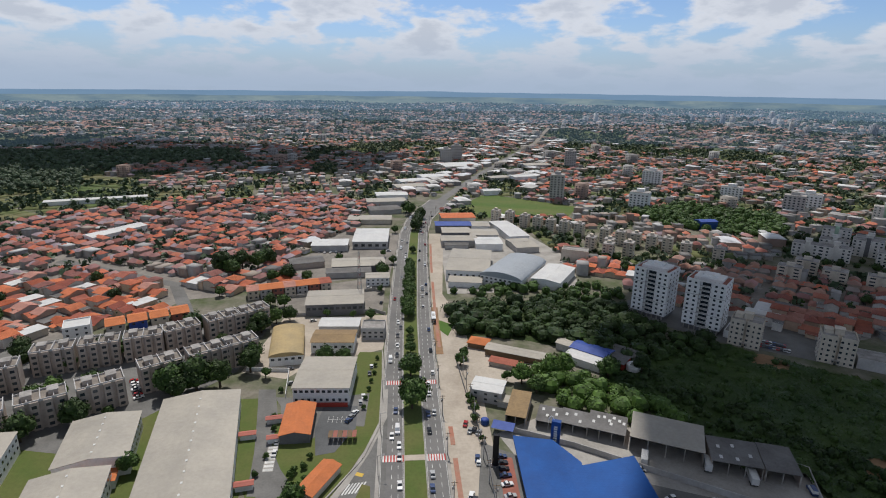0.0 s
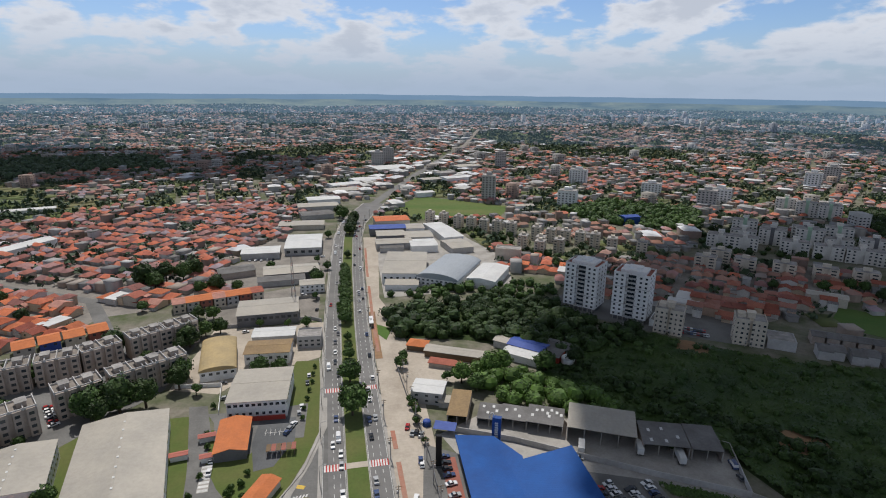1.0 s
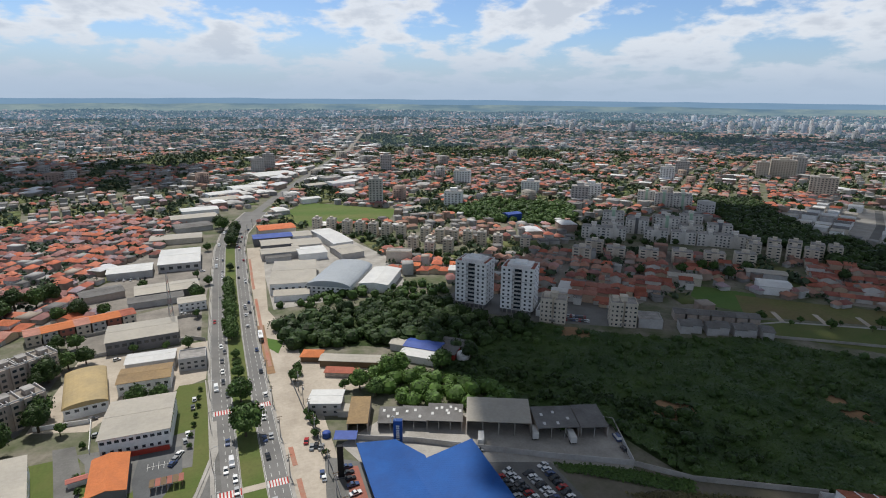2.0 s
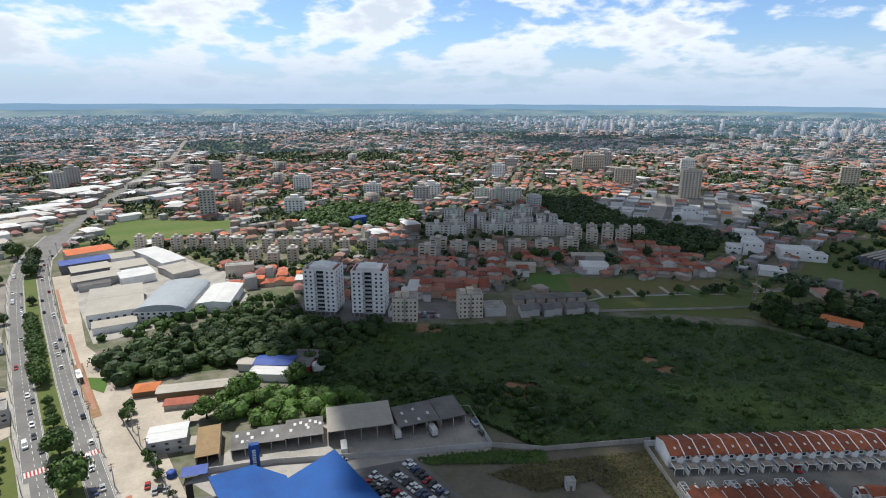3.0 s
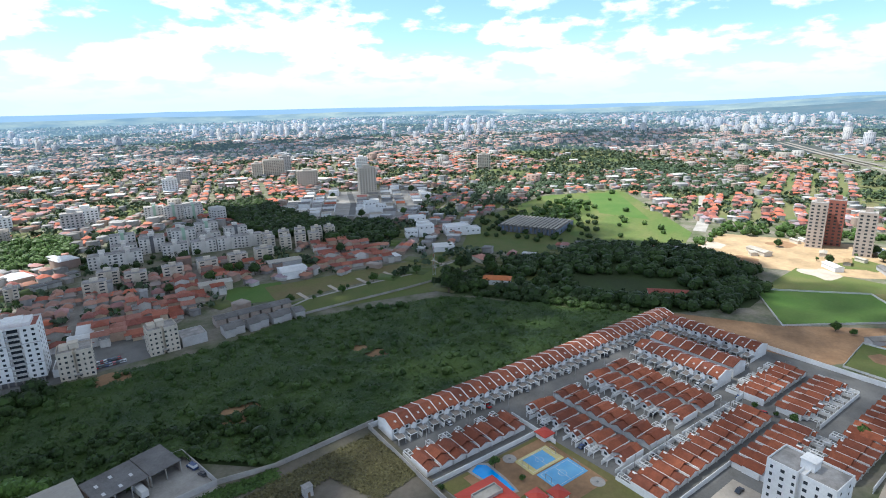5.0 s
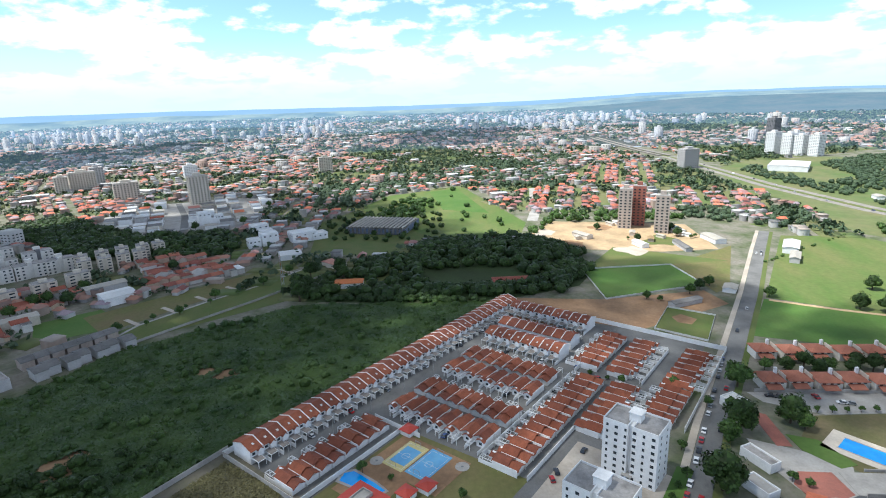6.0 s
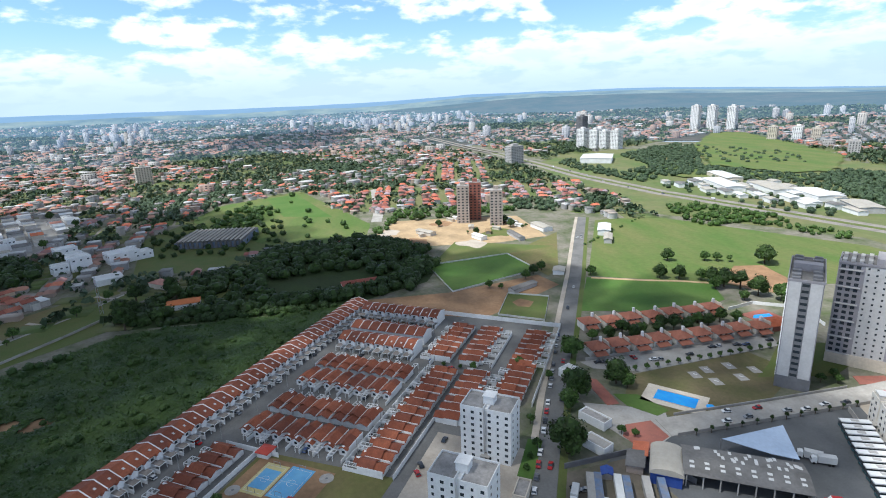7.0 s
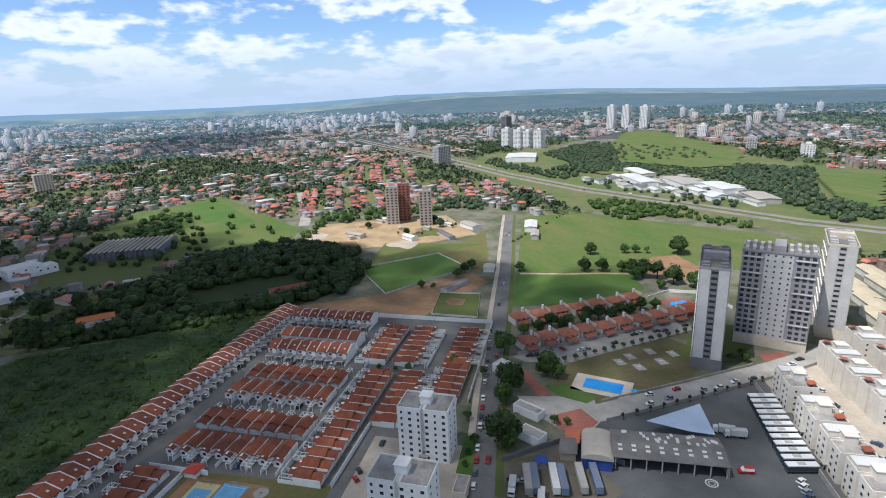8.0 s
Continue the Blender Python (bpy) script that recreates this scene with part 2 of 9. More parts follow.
DARK_WALL = material("dark_grey_wall", (0.19, 0.19, 0.20), (0.15, 0.15, 0.155), rough=0.8, fine=1.0, coarse=0.15, spread=0.25)
BROWN_WALL = material("brownish_block_wall", (0.50, 0.425, 0.37), (0.39, 0.33, 0.285), rough=0.9, fine=0.8, coarse=0.12, spread=0.35)
BEIGE_WALL = material("beige_wall", (0.64, 0.575, 0.48), (0.54, 0.48, 0.395), rough=0.9, fine=0.8, coarse=0.1, spread=0.25)
DARK_SLAB = material("stained_dark_slab_roof", (0.30, 0.265, 0.235), (0.20, 0.18, 0.16), rough=0.9, fine=0.9, coarse=0.2, spread=0.4)
STREET = material("patched_street", (0.30, 0.275, 0.245), (0.20, 0.185, 0.165), rough=0.95, fine=0.6, coarse=0.08, spread=0.4)
PALE_GREEN = material("pale_green_render", (0.42, 0.58, 0.44), (0.36, 0.5, 0.38), rough=0.85, fine=1.0, coarse=0.15, spread=0.2)
SLAB_ROOF = material("weathered_slab_roof", (0.42, 0.40, 0.38), (0.22, 0.21, 0.20), rough=0.9, fine=0.9, coarse=0.18, spread=0.4)
METAL_ROOF = material("grey_sheet_roof", (0.43, 0.395, 0.335), (0.35, 0.325, 0.28), rough=0.55, fine=0.6, coarse=0.06, spread=0.25, stripes=(1.0, 0.25))
PALE_ROOF = material("pale_sheet_roof", (0.66, 0.66, 0.64), (0.55, 0.55, 0.54), rough=0.5, fine=0.6, coarse=0.07, spread=0.2, stripes=(1.0, 0.25))
TAN_ROOF = material("tan_sheet_roof", (0.58, 0.50, 0.36), (0.48, 0.41, 0.29), rough=0.7, fine=0.7, coarse=0.1, spread=0.25, stripes=(1.0, 0.25))
FIBRE_ROOF = material("fibre_cement_roof", (0.20, 0.195, 0.19), (0.13, 0.125, 0.12), rough=0.85, fine=0.9, coarse=0.12, spread=0.4, stripes=(0.8, 0.4))
RUST_ROOF = material("rusty_sheet_roof", (0.34, 0.235, 0.12), (0.26, 0.18, 0.10), rough=0.8, fine=0.9, coarse=0.12, spread=0.4, stripes=(0.8, 0.4))
OCHRE_ROOF = material("ochre_barrel_roof", (0.47, 0.35, 0.17), (0.36, 0.28, 0.15), rough=0.7, fine=0.7, coarse=0.1, spread=0.3, stripes=(1.0, 0.3))
ORANGE_ROOF = material("orange_tile_roof", (0.62, 0.20, 0.07), (0.52, 0.17, 0.065), rough=0.8, fine=1.0, coarse=0.2, spread=0.25, stripes=(0.5, 0.4))
BLUE_ROOF = material("blue_sheet_roof", (0.006, 0.085, 0.33), (0.005, 0.062, 0.25), rough=0.55, fine=0.7, coarse=0.08, spread=0.2, stripes=(1.0, 0.2), spec=0.2)
BLUE_TARP = material("blue_tarpaulin", (0.03, 0.07, 0.30), (0.05, 0.10, 0.36), rough=0.6, fine=1.0, coarse=0.2, spread=0.3)
BLUE_PAINT = material("blue_paint", (0.02, 0.07, 0.26), rough=0.4, fine=1.0, spread=0.2)
BLACK_PAINT = material("black_paint", (0.012, 0.012, 0.014), rough=0.35, fine=1.0, spread=0.2)
RED_SHEET = material("red_sheet", (0.45, 0.06, 0.04), rough=0.6, fine=1.0, spread=0.25)
GLASS = glass_material("window_glass", (0.035, 0.045, 0.055))
POOL_WATER = material("pool_water", (0.008, 0.29, 0.80), (0.02, 0.36, 0.82), rough=0.08, fine=0.5, coarse=0.2, spread=0.12, bump=0.05, spec=0.5)
COURT_BLUE = material("blue_court", (0.12, 0.33, 0.56), (0.16, 0.38, 0.58), fine=0.8, coarse=0.2, spread=0.25)
COURT_YELLOW = material("yellow_court", (0.55, 0.47, 0.20), (0.48, 0.44, 0.24), fine=0.8, coarse=0.2, spread=0.25)
TIMBER = material("timber", (0.22, 0.15, 0.09), fine=1.5, spread=0.4)
BARK = material("bark", (0.10, 0.075, 0.05), fine=2.0, spread=0.5, bump=0.5)
STEEL = material("galvanised_steel", (0.42, 0.43, 0.44), rough=0.45, metal=0.6, fine=1.0, spread=0.3)
RUBBER = material("tyre_rubber", (0.02, 0.02, 0.02), rough=0.8, spread=0.2)
CAR_PAINT = material("car_paint", (0.5, 0.5, 0.5), rough=0.25, fine=0.5, spread=0.05, per_object=0.02, spec=0.6,
                     palette=[(0.75, 0.75, 0.75), (0.02, 0.02, 0.022), (0.42, 0.43, 0.44), (0.72, 0.72, 0.73), (0.10, 0.10, 0.11), (0.36, 0.02, 0.02), (0.30, 0.31, 0.32), (0.75, 0.76, 0.76), (0.03, 0.035, 0.045), (0.05, 0.08, 0.18)])
DARK_TEAL = material("dark_teal_paint", (0.03, 0.075, 0.085), rough=0.4, fine=0.5, spread=0.15, spec=0.5)
BUS_WHITE = material("white_bus_paint", (0.76, 0.77, 0.77), rough=0.35, fine=0.5, spread=0.1, spec=0.5)
LEAF_DARK = leaf_material("dark_leaves", (0.021, 0.045, 0.010), (0.042, 0.080, 0.016))
LEAF_SCRUB = leaf_material("scrub_leaves", (0.030, 0.066, 0.015), (0.064, 0.112, 0.025), 0.2)
LEAF_MID = leaf_material("green_leaves", (0.04, 0.085, 0.016), (0.075, 0.14, 0.03))
LEAF_BRIGHT = leaf_material("bright_leaves", (0.06, 0.12, 0.02), (0.10, 0.185, 0.035))
LEAF_DRY = leaf_material("dry_weeds", (0.10, 0.09, 0.04), (0.15, 0.14, 0.06))
# Greyer and bluer than near leaves; haze put into the base colour.
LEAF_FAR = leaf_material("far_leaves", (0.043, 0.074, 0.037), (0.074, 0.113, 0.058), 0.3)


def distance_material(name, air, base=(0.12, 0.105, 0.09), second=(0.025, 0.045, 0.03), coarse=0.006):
    """The far backdrop of roofs, woods and ridges, with haze painted in as blue emission; air: how much of it."""
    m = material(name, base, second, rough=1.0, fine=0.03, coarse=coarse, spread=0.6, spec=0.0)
    return add_haze_glow(m, air)


def add_haze_glow(m, air):
    # Blue emission imitates the haze in front of far surfaces.
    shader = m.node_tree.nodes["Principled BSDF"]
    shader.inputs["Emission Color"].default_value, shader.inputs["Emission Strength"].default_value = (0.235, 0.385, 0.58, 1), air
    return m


# Strength of the painted haze, growing with each belt farther out.
HAZE_GLOW = (0.085, 0.22, 0.38, 0.52, 0.80)
DISTANCE = [distance_material("far_town_ground", HAZE_GLOW[0]), distance_material("farthest_town_ground", HAZE_GLOW[1]), distance_material("far_fields", HAZE_GLOW[2], (0.06, 0.065, 0.045)),
            distance_material("far_hills", HAZE_GLOW[3], (0.15, 0.16, 0.09), (0.022, 0.04, 0.028), 0.0035), distance_material("farthest_ridges", HAZE_GLOW[4], (0.03, 0.042, 0.042), (0.012, 0.02, 0.022), 0.003)]


def hazed_material(m, k):
    """The same surface in the k-th belt of the far backdrop, with that belt's haze glow added."""
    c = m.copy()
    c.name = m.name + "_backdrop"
    return add_haze_glow(c, HAZE_GLOW[k])


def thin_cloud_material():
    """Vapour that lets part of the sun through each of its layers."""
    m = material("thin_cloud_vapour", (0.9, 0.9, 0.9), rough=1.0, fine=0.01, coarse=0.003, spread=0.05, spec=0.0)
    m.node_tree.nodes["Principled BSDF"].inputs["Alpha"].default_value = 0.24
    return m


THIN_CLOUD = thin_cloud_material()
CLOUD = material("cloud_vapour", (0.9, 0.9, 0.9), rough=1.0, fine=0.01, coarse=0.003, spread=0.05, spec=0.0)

# ---- builders ----
class Shape:
    """Collects the corners and faces of one mesh."""

    def __init__(self):
        self.v, self.f = [], []

    def add(self, points, faces):
        k = len(self.v)
        self.v += [tuple(p) for p in points]
        self.f += [tuple(k + i for i in f) for f in faces]
        return self

    def box(self, x0, x1, y0, y1, z0, z1, m=None):
        p = [(x0, y0, z0), (x1, y0, z0), (x1, y1, z0), (x0, y1, z0), (x0, y0, z1), (x1, y0, z1), (x1, y1, z1), (x0, y1, z1)]
        if m is not None:
            p = [m @ Vector(q) for q in p]
        return self.add(p, [(3, 2, 1, 0), (4, 5, 6, 7), (0, 1, 5, 4), (1, 2, 6, 5), (2, 3, 7, 6), (3, 0, 4, 7)])

    def prism(self, outline, z0, z1):
        n = len(outline)
        area = sum(outline[i][0] * outline[(i + 1) % n][1] - outline[(i + 1) % n][0] * outline[i][1] for i in range(n))
        o = outline if area > 0 else outline[::-1]
        return self.add([(x, y, z0) for x, y in o] + [(x, y, z1) for x, y in o],
                        [tuple(range(n))[::-1], tuple(range(n, 2 * n))] + [(i, (i + 1) % n, n + (i + 1) % n, n + i) for i in range(n)])

    def gable(self, x0, x1, y0, y1, z, rise, thick=0.18):
        """A saddle roof with its ridge along x, as a sheet of some thickness."""
        c = (y0 + y1) / 2
        p = []
        for x in (x0, x1):
            p += [(x, y0, z), (x, c, z + rise), (x, y1, z), (x, y0, z - thick), (x, c, z + rise - thick), (x, y1, z - thick)]
        return self.add(p, [(0, 6, 7, 1), (1, 7, 8, 2), (3, 4, 10, 9), (4, 5, 11, 10), (0, 3, 9, 6), (2, 8, 11, 5), (0, 1, 4, 3), (1, 2, 5, 4), (6, 9, 10, 7), (7, 10, 11, 8)])

    def hip(self, x0, x1, y0, y1, z, rise, thick=0.18):
        c, h = (y0 + y1) / 2, min((y1 - y0) / 2, (x1 - x0) / 2 - 0.05)
        return self.add([(x0, y0, z), (x1, y0, z), (x1, y1, z), (x0, y1, z), (x0 + h, c, z + rise), (x1 - h, c, z + rise),
                         (x0, y0, z - thick), (x1, y0, z - thick), (x1, y1, z - thick), (x0, y1, z - thick)],
                        [(0, 1, 5, 4), (1, 2, 5), (2, 3, 4, 5), (3, 0, 4), (9, 8, 7, 6), (0, 6, 7, 1), (1, 7, 8, 2), (2, 8, 9, 3), (3, 9, 6, 0)])

    def lean(self, x0, x1, y0, y1, z0, z1, thick=0.18):
        """A single slope, at z0 along y0 and z1 along y1."""
        return self.add([(x0, y0, z0), (x1, y0, z0), (x1, y1, z1), (x0, y1, z1), (x0, y0, z0 - thick), (x1, y0, z0 - thick), (x1, y1, z1 - thick), (x0, y1, z1 - thick)],
                        [(0, 1, 2, 3), (7, 6, 5, 4), (0, 4, 5, 1), (1, 5, 6, 2), (2, 6, 7, 3), (3, 7, 4, 0)])

    def gable_wall(self, x0, x1, y0, y1, z0, z1, rise):
        """Four walls with pointed ends, to go under gable()."""
        c = (y0 + y1) / 2
        p = []
        for x in (x0, x1):
            p += [(x, y0, z0), (x, y1, z0), (x, y1, z1), (x, c, z1 + rise), (x, y0, z1)]
        return self.add(p, [(0, 4, 3, 2, 1), (5, 6, 7, 8, 9), (0, 5, 9, 4), (1, 2, 7, 6), (2, 3, 8, 7), (3, 4, 9, 8), (0, 1, 6, 5)])

    def barrel(self, x0, x1, y0, y1, z, rise, n=12, thick=0.2):
        """A vault with its axis along x."""
        c, w = (y0 + y1) / 2, (y1 - y0) / 2
        ring = [(c - w * math.cos(math.pi * i / n), z + rise * math.sin(math.pi * i / n)) for i in range(n + 1)]
        p = [(x, y, zz) for x in (x0, x1) for y, zz in ring]
        f = [(i, n + 1 + i, n + 2 + i, i + 1) for i in range(n)] + [tuple(range(n + 1)), tuple(range(n + 1, 2 * n + 2))[::-1], (0, n, 2 * n + 1, n + 1)]
        return self.add(p, f)

    def tube(self, a, b, r0, r1, n=7):
        a, b = Vector(a), Vector(b)
        q = (b - a).to_track_quat("Z", "Y")
        p = [(e + q @ Vector((r * math.cos(2 * math.pi * i / n), r * math.sin(2 * math.pi * i / n), 0))) for e, r in ((a, r0), (b, r1)) for i in range(n)]
        return self.add(p, [(i, (i + 1) % n, n + (i + 1) % n, n + i) for i in range(n)] + [tuple(range(n))[::-1], tuple(range(n, 2 * n))])

    def ball(self, c, r, squash=1.0, n=8, k=5, half=False):
        pts, fs = [], []
        top = k if not half else k
        for j in range(top + 1):
            e = (math.pi / 2) * j / top if half else -math.pi / 2 + math.pi * j / top
            for i in range(n):
                a = 2 * math.pi * i / n
                pts.append((c[0] + r * math.cos(e) * math.cos(a), c[1] + r * math.cos(e) * math.sin(a), c[2] + r * squash * math.sin(e)))
        for j in range(top):
            for i in range(n):
                fs.append((j * n + i, j * n + (i + 1) % n, (j + 1) * n + (i + 1) % n, (j + 1) * n + i))
        return self.add(pts, fs)

    def ribbon(self, line, left, right, z0, z1):
        """A slab along a line of places, from left to right of it (left: minus)."""
        n, a, b = len(line), [], []
        for i, p in enumerate(line):
            before, after = Vector(line[max(i - 1, 0)]), Vector(line[min(i + 1, n - 1)])
            side = (after - before).normalized()
            side = Vector((side.y, -side.x))
            a.append(Vector(p) + side * left)
            b.append(Vector(p) + side * right)
        for i in range(n - 1):
            q = [a[i], b[i], b[i + 1], a[i + 1]]
            self.prism([(s.x, s.y) for s in q], z0, z1)
        return self

    def mesh(self, name, mat):
        data = bpy.data.meshes.new(name)
        data.from_pydata(self.v, [], self.f)
        data.update()
        if mat:
            data.materials.append(mat)
        return data


def part(name, shape, mat, parent, label="", at=None):
    """One mesh under a thing or a part."""
    data = shape if isinstance(shape, bpy.types.Mesh) else shape.mesh(name, mat)
    ob = new(name, data)
    ob.parent = parent
    if at is not None:
        ob.matrix_basis = at
    return tagged(ob, label)


def thing(name, label, category, group="", at=None, kind=""):
    ob = new(name)
    ob.empty_display_size = 0.5
    if at is not None:
        ob.matrix_basis = at
    return tagged(ob, label, category, group, kind)


def structure(name, shape, mat, label="", at=None):
    ob = new(name, shape.mesh(name, mat))
    if at is not None:
        ob.matrix_basis = at
    return tagged(ob, label, "", "", "structure")


def spot(x, y, turn=0.0, z=0.0):
    """A place on the plan, in its units; z in metres."""
    return pose(x * K, y * K, z, 0, 0, turn)


def plan(line):
    return [(x * K, y * K) for x, y in line]


def inside(x, y, outline):
    hit, n = False, len(outline)
    for i in range(n):
        (x0, y0), (x1, y1) = outline[i], outline[(i + 1) % n]
        if (y0 > y) != (y1 > y) and x < (x1 - x0) * (y - y0) / (y1 - y0) + x0:
            hit = not hit
    return hit


def near_line(x, y, line):
    best = 1e9
    for (x0, y0), (x1, y1) in zip(line, line[1:]):
        dx, dy = x1 - x0, y1 - y0
        k = max(0.0, min(1.0, ((x - x0) * dx + (y - y0) * dy) / (dx * dx + dy * dy)))
        best = min(best, math.hypot(x - x0 - k * dx, y - y0 - k * dy))
    return best


SKYLINE = ((-180, -0.4), (-40, -0.42), (-20, -0.3), (0, -0.15), (35, -0.2), (60, -0.25), (78, -0.42), (92, -0.4), (99, -0.2), (104, 0.06), (121, 0.04), (136, -0.5), (146, -0.62), (180, -0.5))


def far_rise(x, y):
    """The height of the land: level near by, swelling gently far away, with low ridges along the skyline."""
    r = math.hypot(x, y)
    if r <= 1400:
        return 0.0
    z = 110 * ((min(r, 2000) - 1400) / 3400) ** 1.25 + 0.0105 * max(0.0, r - 2000)
    z += 13 * min(1, (r - 1400) / 900) * noise.noise(Vector((x / 650, y / 650, 3.0)))
    turn = math.degrees(math.atan2(x, y))
    foot = 4080 - 1000 * max(0.0, min(1.0, (turn - 94) / 16))
    if r > foot:
        for (a, p), (b, q) in zip(SKYLINE, SKYLINE[1:]):
            if a <= turn <= b:
                top = EYE + 4850 * math.tan(radians(p + (q - p) * (turn - a) / (b - a)))
        k = min(1.0, (r - foot) / (4850 - foot))
        k = k * k * (3 - 2 * k) * 0.6 + k * 0.4
        z = z * (1 - k) + top * k + 26 * k * (1 - k) * noise.noise(Vector((x / 330, y / 330, 7.0))) + 5 * k * noise.noise(Vector((x / 260, y / 260, 9.0)))
    return z


def quads(name, points, mat, shade=False):
    """A mesh of loose four-cornered faces from an array of shape (n, 4, 3)."""
    n = len(points)
    data = bpy.data.meshes.new(name)
    data.vertices.add(n * 4)
    data.vertices.foreach_set("co", np.ascontiguousarray(points, dtype=np.float32).ravel())
    data.loops.add(n * 4)
    data.loops.foreach_set("vertex_index", np.arange(n * 4, dtype=np.int32))
    data.polygons.add(n)
    data.polygons.foreach_set("loop_start", np.arange(0, n * 4, 4, dtype=np.int32))
    data.update(calc_edges=True)
    data.materials.append(mat)
    return data


rng = np.random.default_rng(5)


def leaves(centres, radii, count, size, flat=0.75):
    """Leaf sprays scattered over the outside of crowns: centres (n, 3), radii (n,), count for each crown, size (n,) of a spray."""
    n = len(centres)
    way = rng.normal(size=(n, count, 3))
    way /= np.linalg.norm(way, axis=2, keepdims=True)
    way[:, :, 2] = np.where(way[:, :, 2] < -0.35, -way[:, :, 2], way[:, :, 2])
    depth = rng.uniform(0.72, 1.08, size=(n, count, 1)) * radii[:, None, None]
    lobes = 1 + 0.16 * np.sin(5 * way[:, :, :1] + centres[:, None, :1]) + 0.16 * np.sin(6 * way[:, :, 1:2] + centres[:, None, 1:2])
    place = way * depth * lobes * np.array([1, 1, flat]) + centres[:, None, :]
    normal = way + rng.normal(scale=0.45, size=way.shape)
    normal /= np.linalg.norm(normal, axis=2, keepdims=True)
    a = np.cross(normal, rng.normal(size=way.shape))
    a /= np.linalg.norm(a, axis=2, keepdims=True) + 1e-9
    b = np.cross(normal, a)
    s = (size[:, None, None] * rng.uniform(0.6, 1.25, size=(n, count, 1)))
    q = np.stack([place - a * s - b * s * 0.6, place + a * s * 0.7 - b * s, place + a * s + b * s * 0.7, place - a * s * 0.6 + b * s], axis=2)
    return q.reshape(-1, 4, 3)

# ---- land ----
def make_ground():
    rings = [0, 60, 140, 240, 360, 520, 720, 960, 1200, 1400] + [1500]
    turns = 144
    v, f = [], []
    for r in rings:
        for i in range(turns):
            a = 2 * math.pi * i / turns
            x, y = r * math.sin(a), r * math.cos(a)
            v.append((x, y, far_rise(x, y)))
    for j in range(len(rings) - 1):
        for i in range(turns):
            k = (i + 1) % turns
            f.append((j * turns + i, (j + 1) * turns + i, (j + 1) * turns + k, j * turns + k))
    s = Shape()
    s.v, s.f = v, f
    return structure("ground", s, GROUND, "town ground of dust, paving and weeds")


make_ground()


def make_distance(r0, r1, mat, label):
    n, turns = int((r1 - r0) / 90), 240
    rings = [r0 + (r1 - r0) * k / n for k in range(n + 1)]
    s = Shape()
    for r in rings:
        for i in range(turns):
            a = 2 * math.pi * i / turns
            x, y = r * math.sin(a), r * math.cos(a)
            s.v.append((x, y, far_rise(x, y) + 1.0))
    s.f = [(j * turns + i, (j + 1) * turns + i, (j + 1) * turns + (i + 1) % turns, j * turns + (i + 1) % turns) for j in range(len(rings) - 1) for i in range(turns)]
    return structure("backdrop", s, mat, label)


# Rings of backdrop land whose materials carry haze as blue emission.
make_distance(1500, 2200, DISTANCE[0], "dusty ground and gardens of the distant town with faint haze glow")
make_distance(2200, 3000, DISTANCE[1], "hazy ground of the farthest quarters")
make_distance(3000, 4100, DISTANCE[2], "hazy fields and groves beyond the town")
make_distance(4100, 4480, DISTANCE[3], "wooded hills tinted blue-green by painted haze")
make_distance(4480, 4850, DISTANCE[4], "wooded ridges on the horizon, blue with painted haze")

AVENUE = plan([(-3, 60), (-6.6, 133), (-12, 200), (-16.5, 266), (-21, 354), (-24, 440), (-22, 490), (-14, 535), (-3, 585), (17, 660), (60, 810), (120, 1002), (207, 1266), (318, 1705)])
SIDE_ROAD = plan([(70, -18), (100, -35), (126, -50), (180, -76), (238, -106), (316, -146), (412, -193), (470, -222)])
HIGHWAY = plan([(1500, -250), (1039, -318), (710, -334), (557, -358), (438, -394), (329, -425), (250, -470), (120, -560)])

def draped(outline, cell=11.0):
    """A patch that follows the swelling land."""
    s = Shape()
    xs, ys = [p[0] for p in outline], [p[1] for p in outline]
    for i in range(int((max(xs) - min(xs)) / cell) + 1):
        for j in range(int((max(ys) - min(ys)) / cell) + 1):
            x, y = min(xs) + i * cell, min(ys) + j * cell
            if inside(x + cell / 2, y + cell / 2, outline):
                q = [(x + a, y + b) for a, b in ((0, 0), (cell, 0), (cell, cell), (0, cell))]
                s.add([(a, b, far_rise(a, b) + 1.6) for a, b in q], [(0, 1, 2, 3)])
    return s


def draped_road(line, a, b, start=1300.0):
    """The far stretch of a road, following the swelling land."""
    s = Shape()
    for (x0, y0), (x1, y1) in zip(line, line[1:]):
        n = max(1, int(math.hypot(x1 - x0, y1 - y0) / 40))
        u, v = (x1 - x0) / n, (y1 - y0) / n
        w = math.hypot(u, v)
        for k in range(n):
            x, y = x0 + u * k, y0 + v * k
            if math.hypot(x, y) > start:
                q = [(x + v / w * a, y - u / w * a), (x + v / w * b, y - u / w * b), (x + u + v / w * b, y + v - u / w * b), (x + u + v / w * a, y + v - u / w * a)]
                s.add([(c, d, far_rise(c, d) + 1.8) for c, d in q], [(0, 1, 2, 3)])
    return s


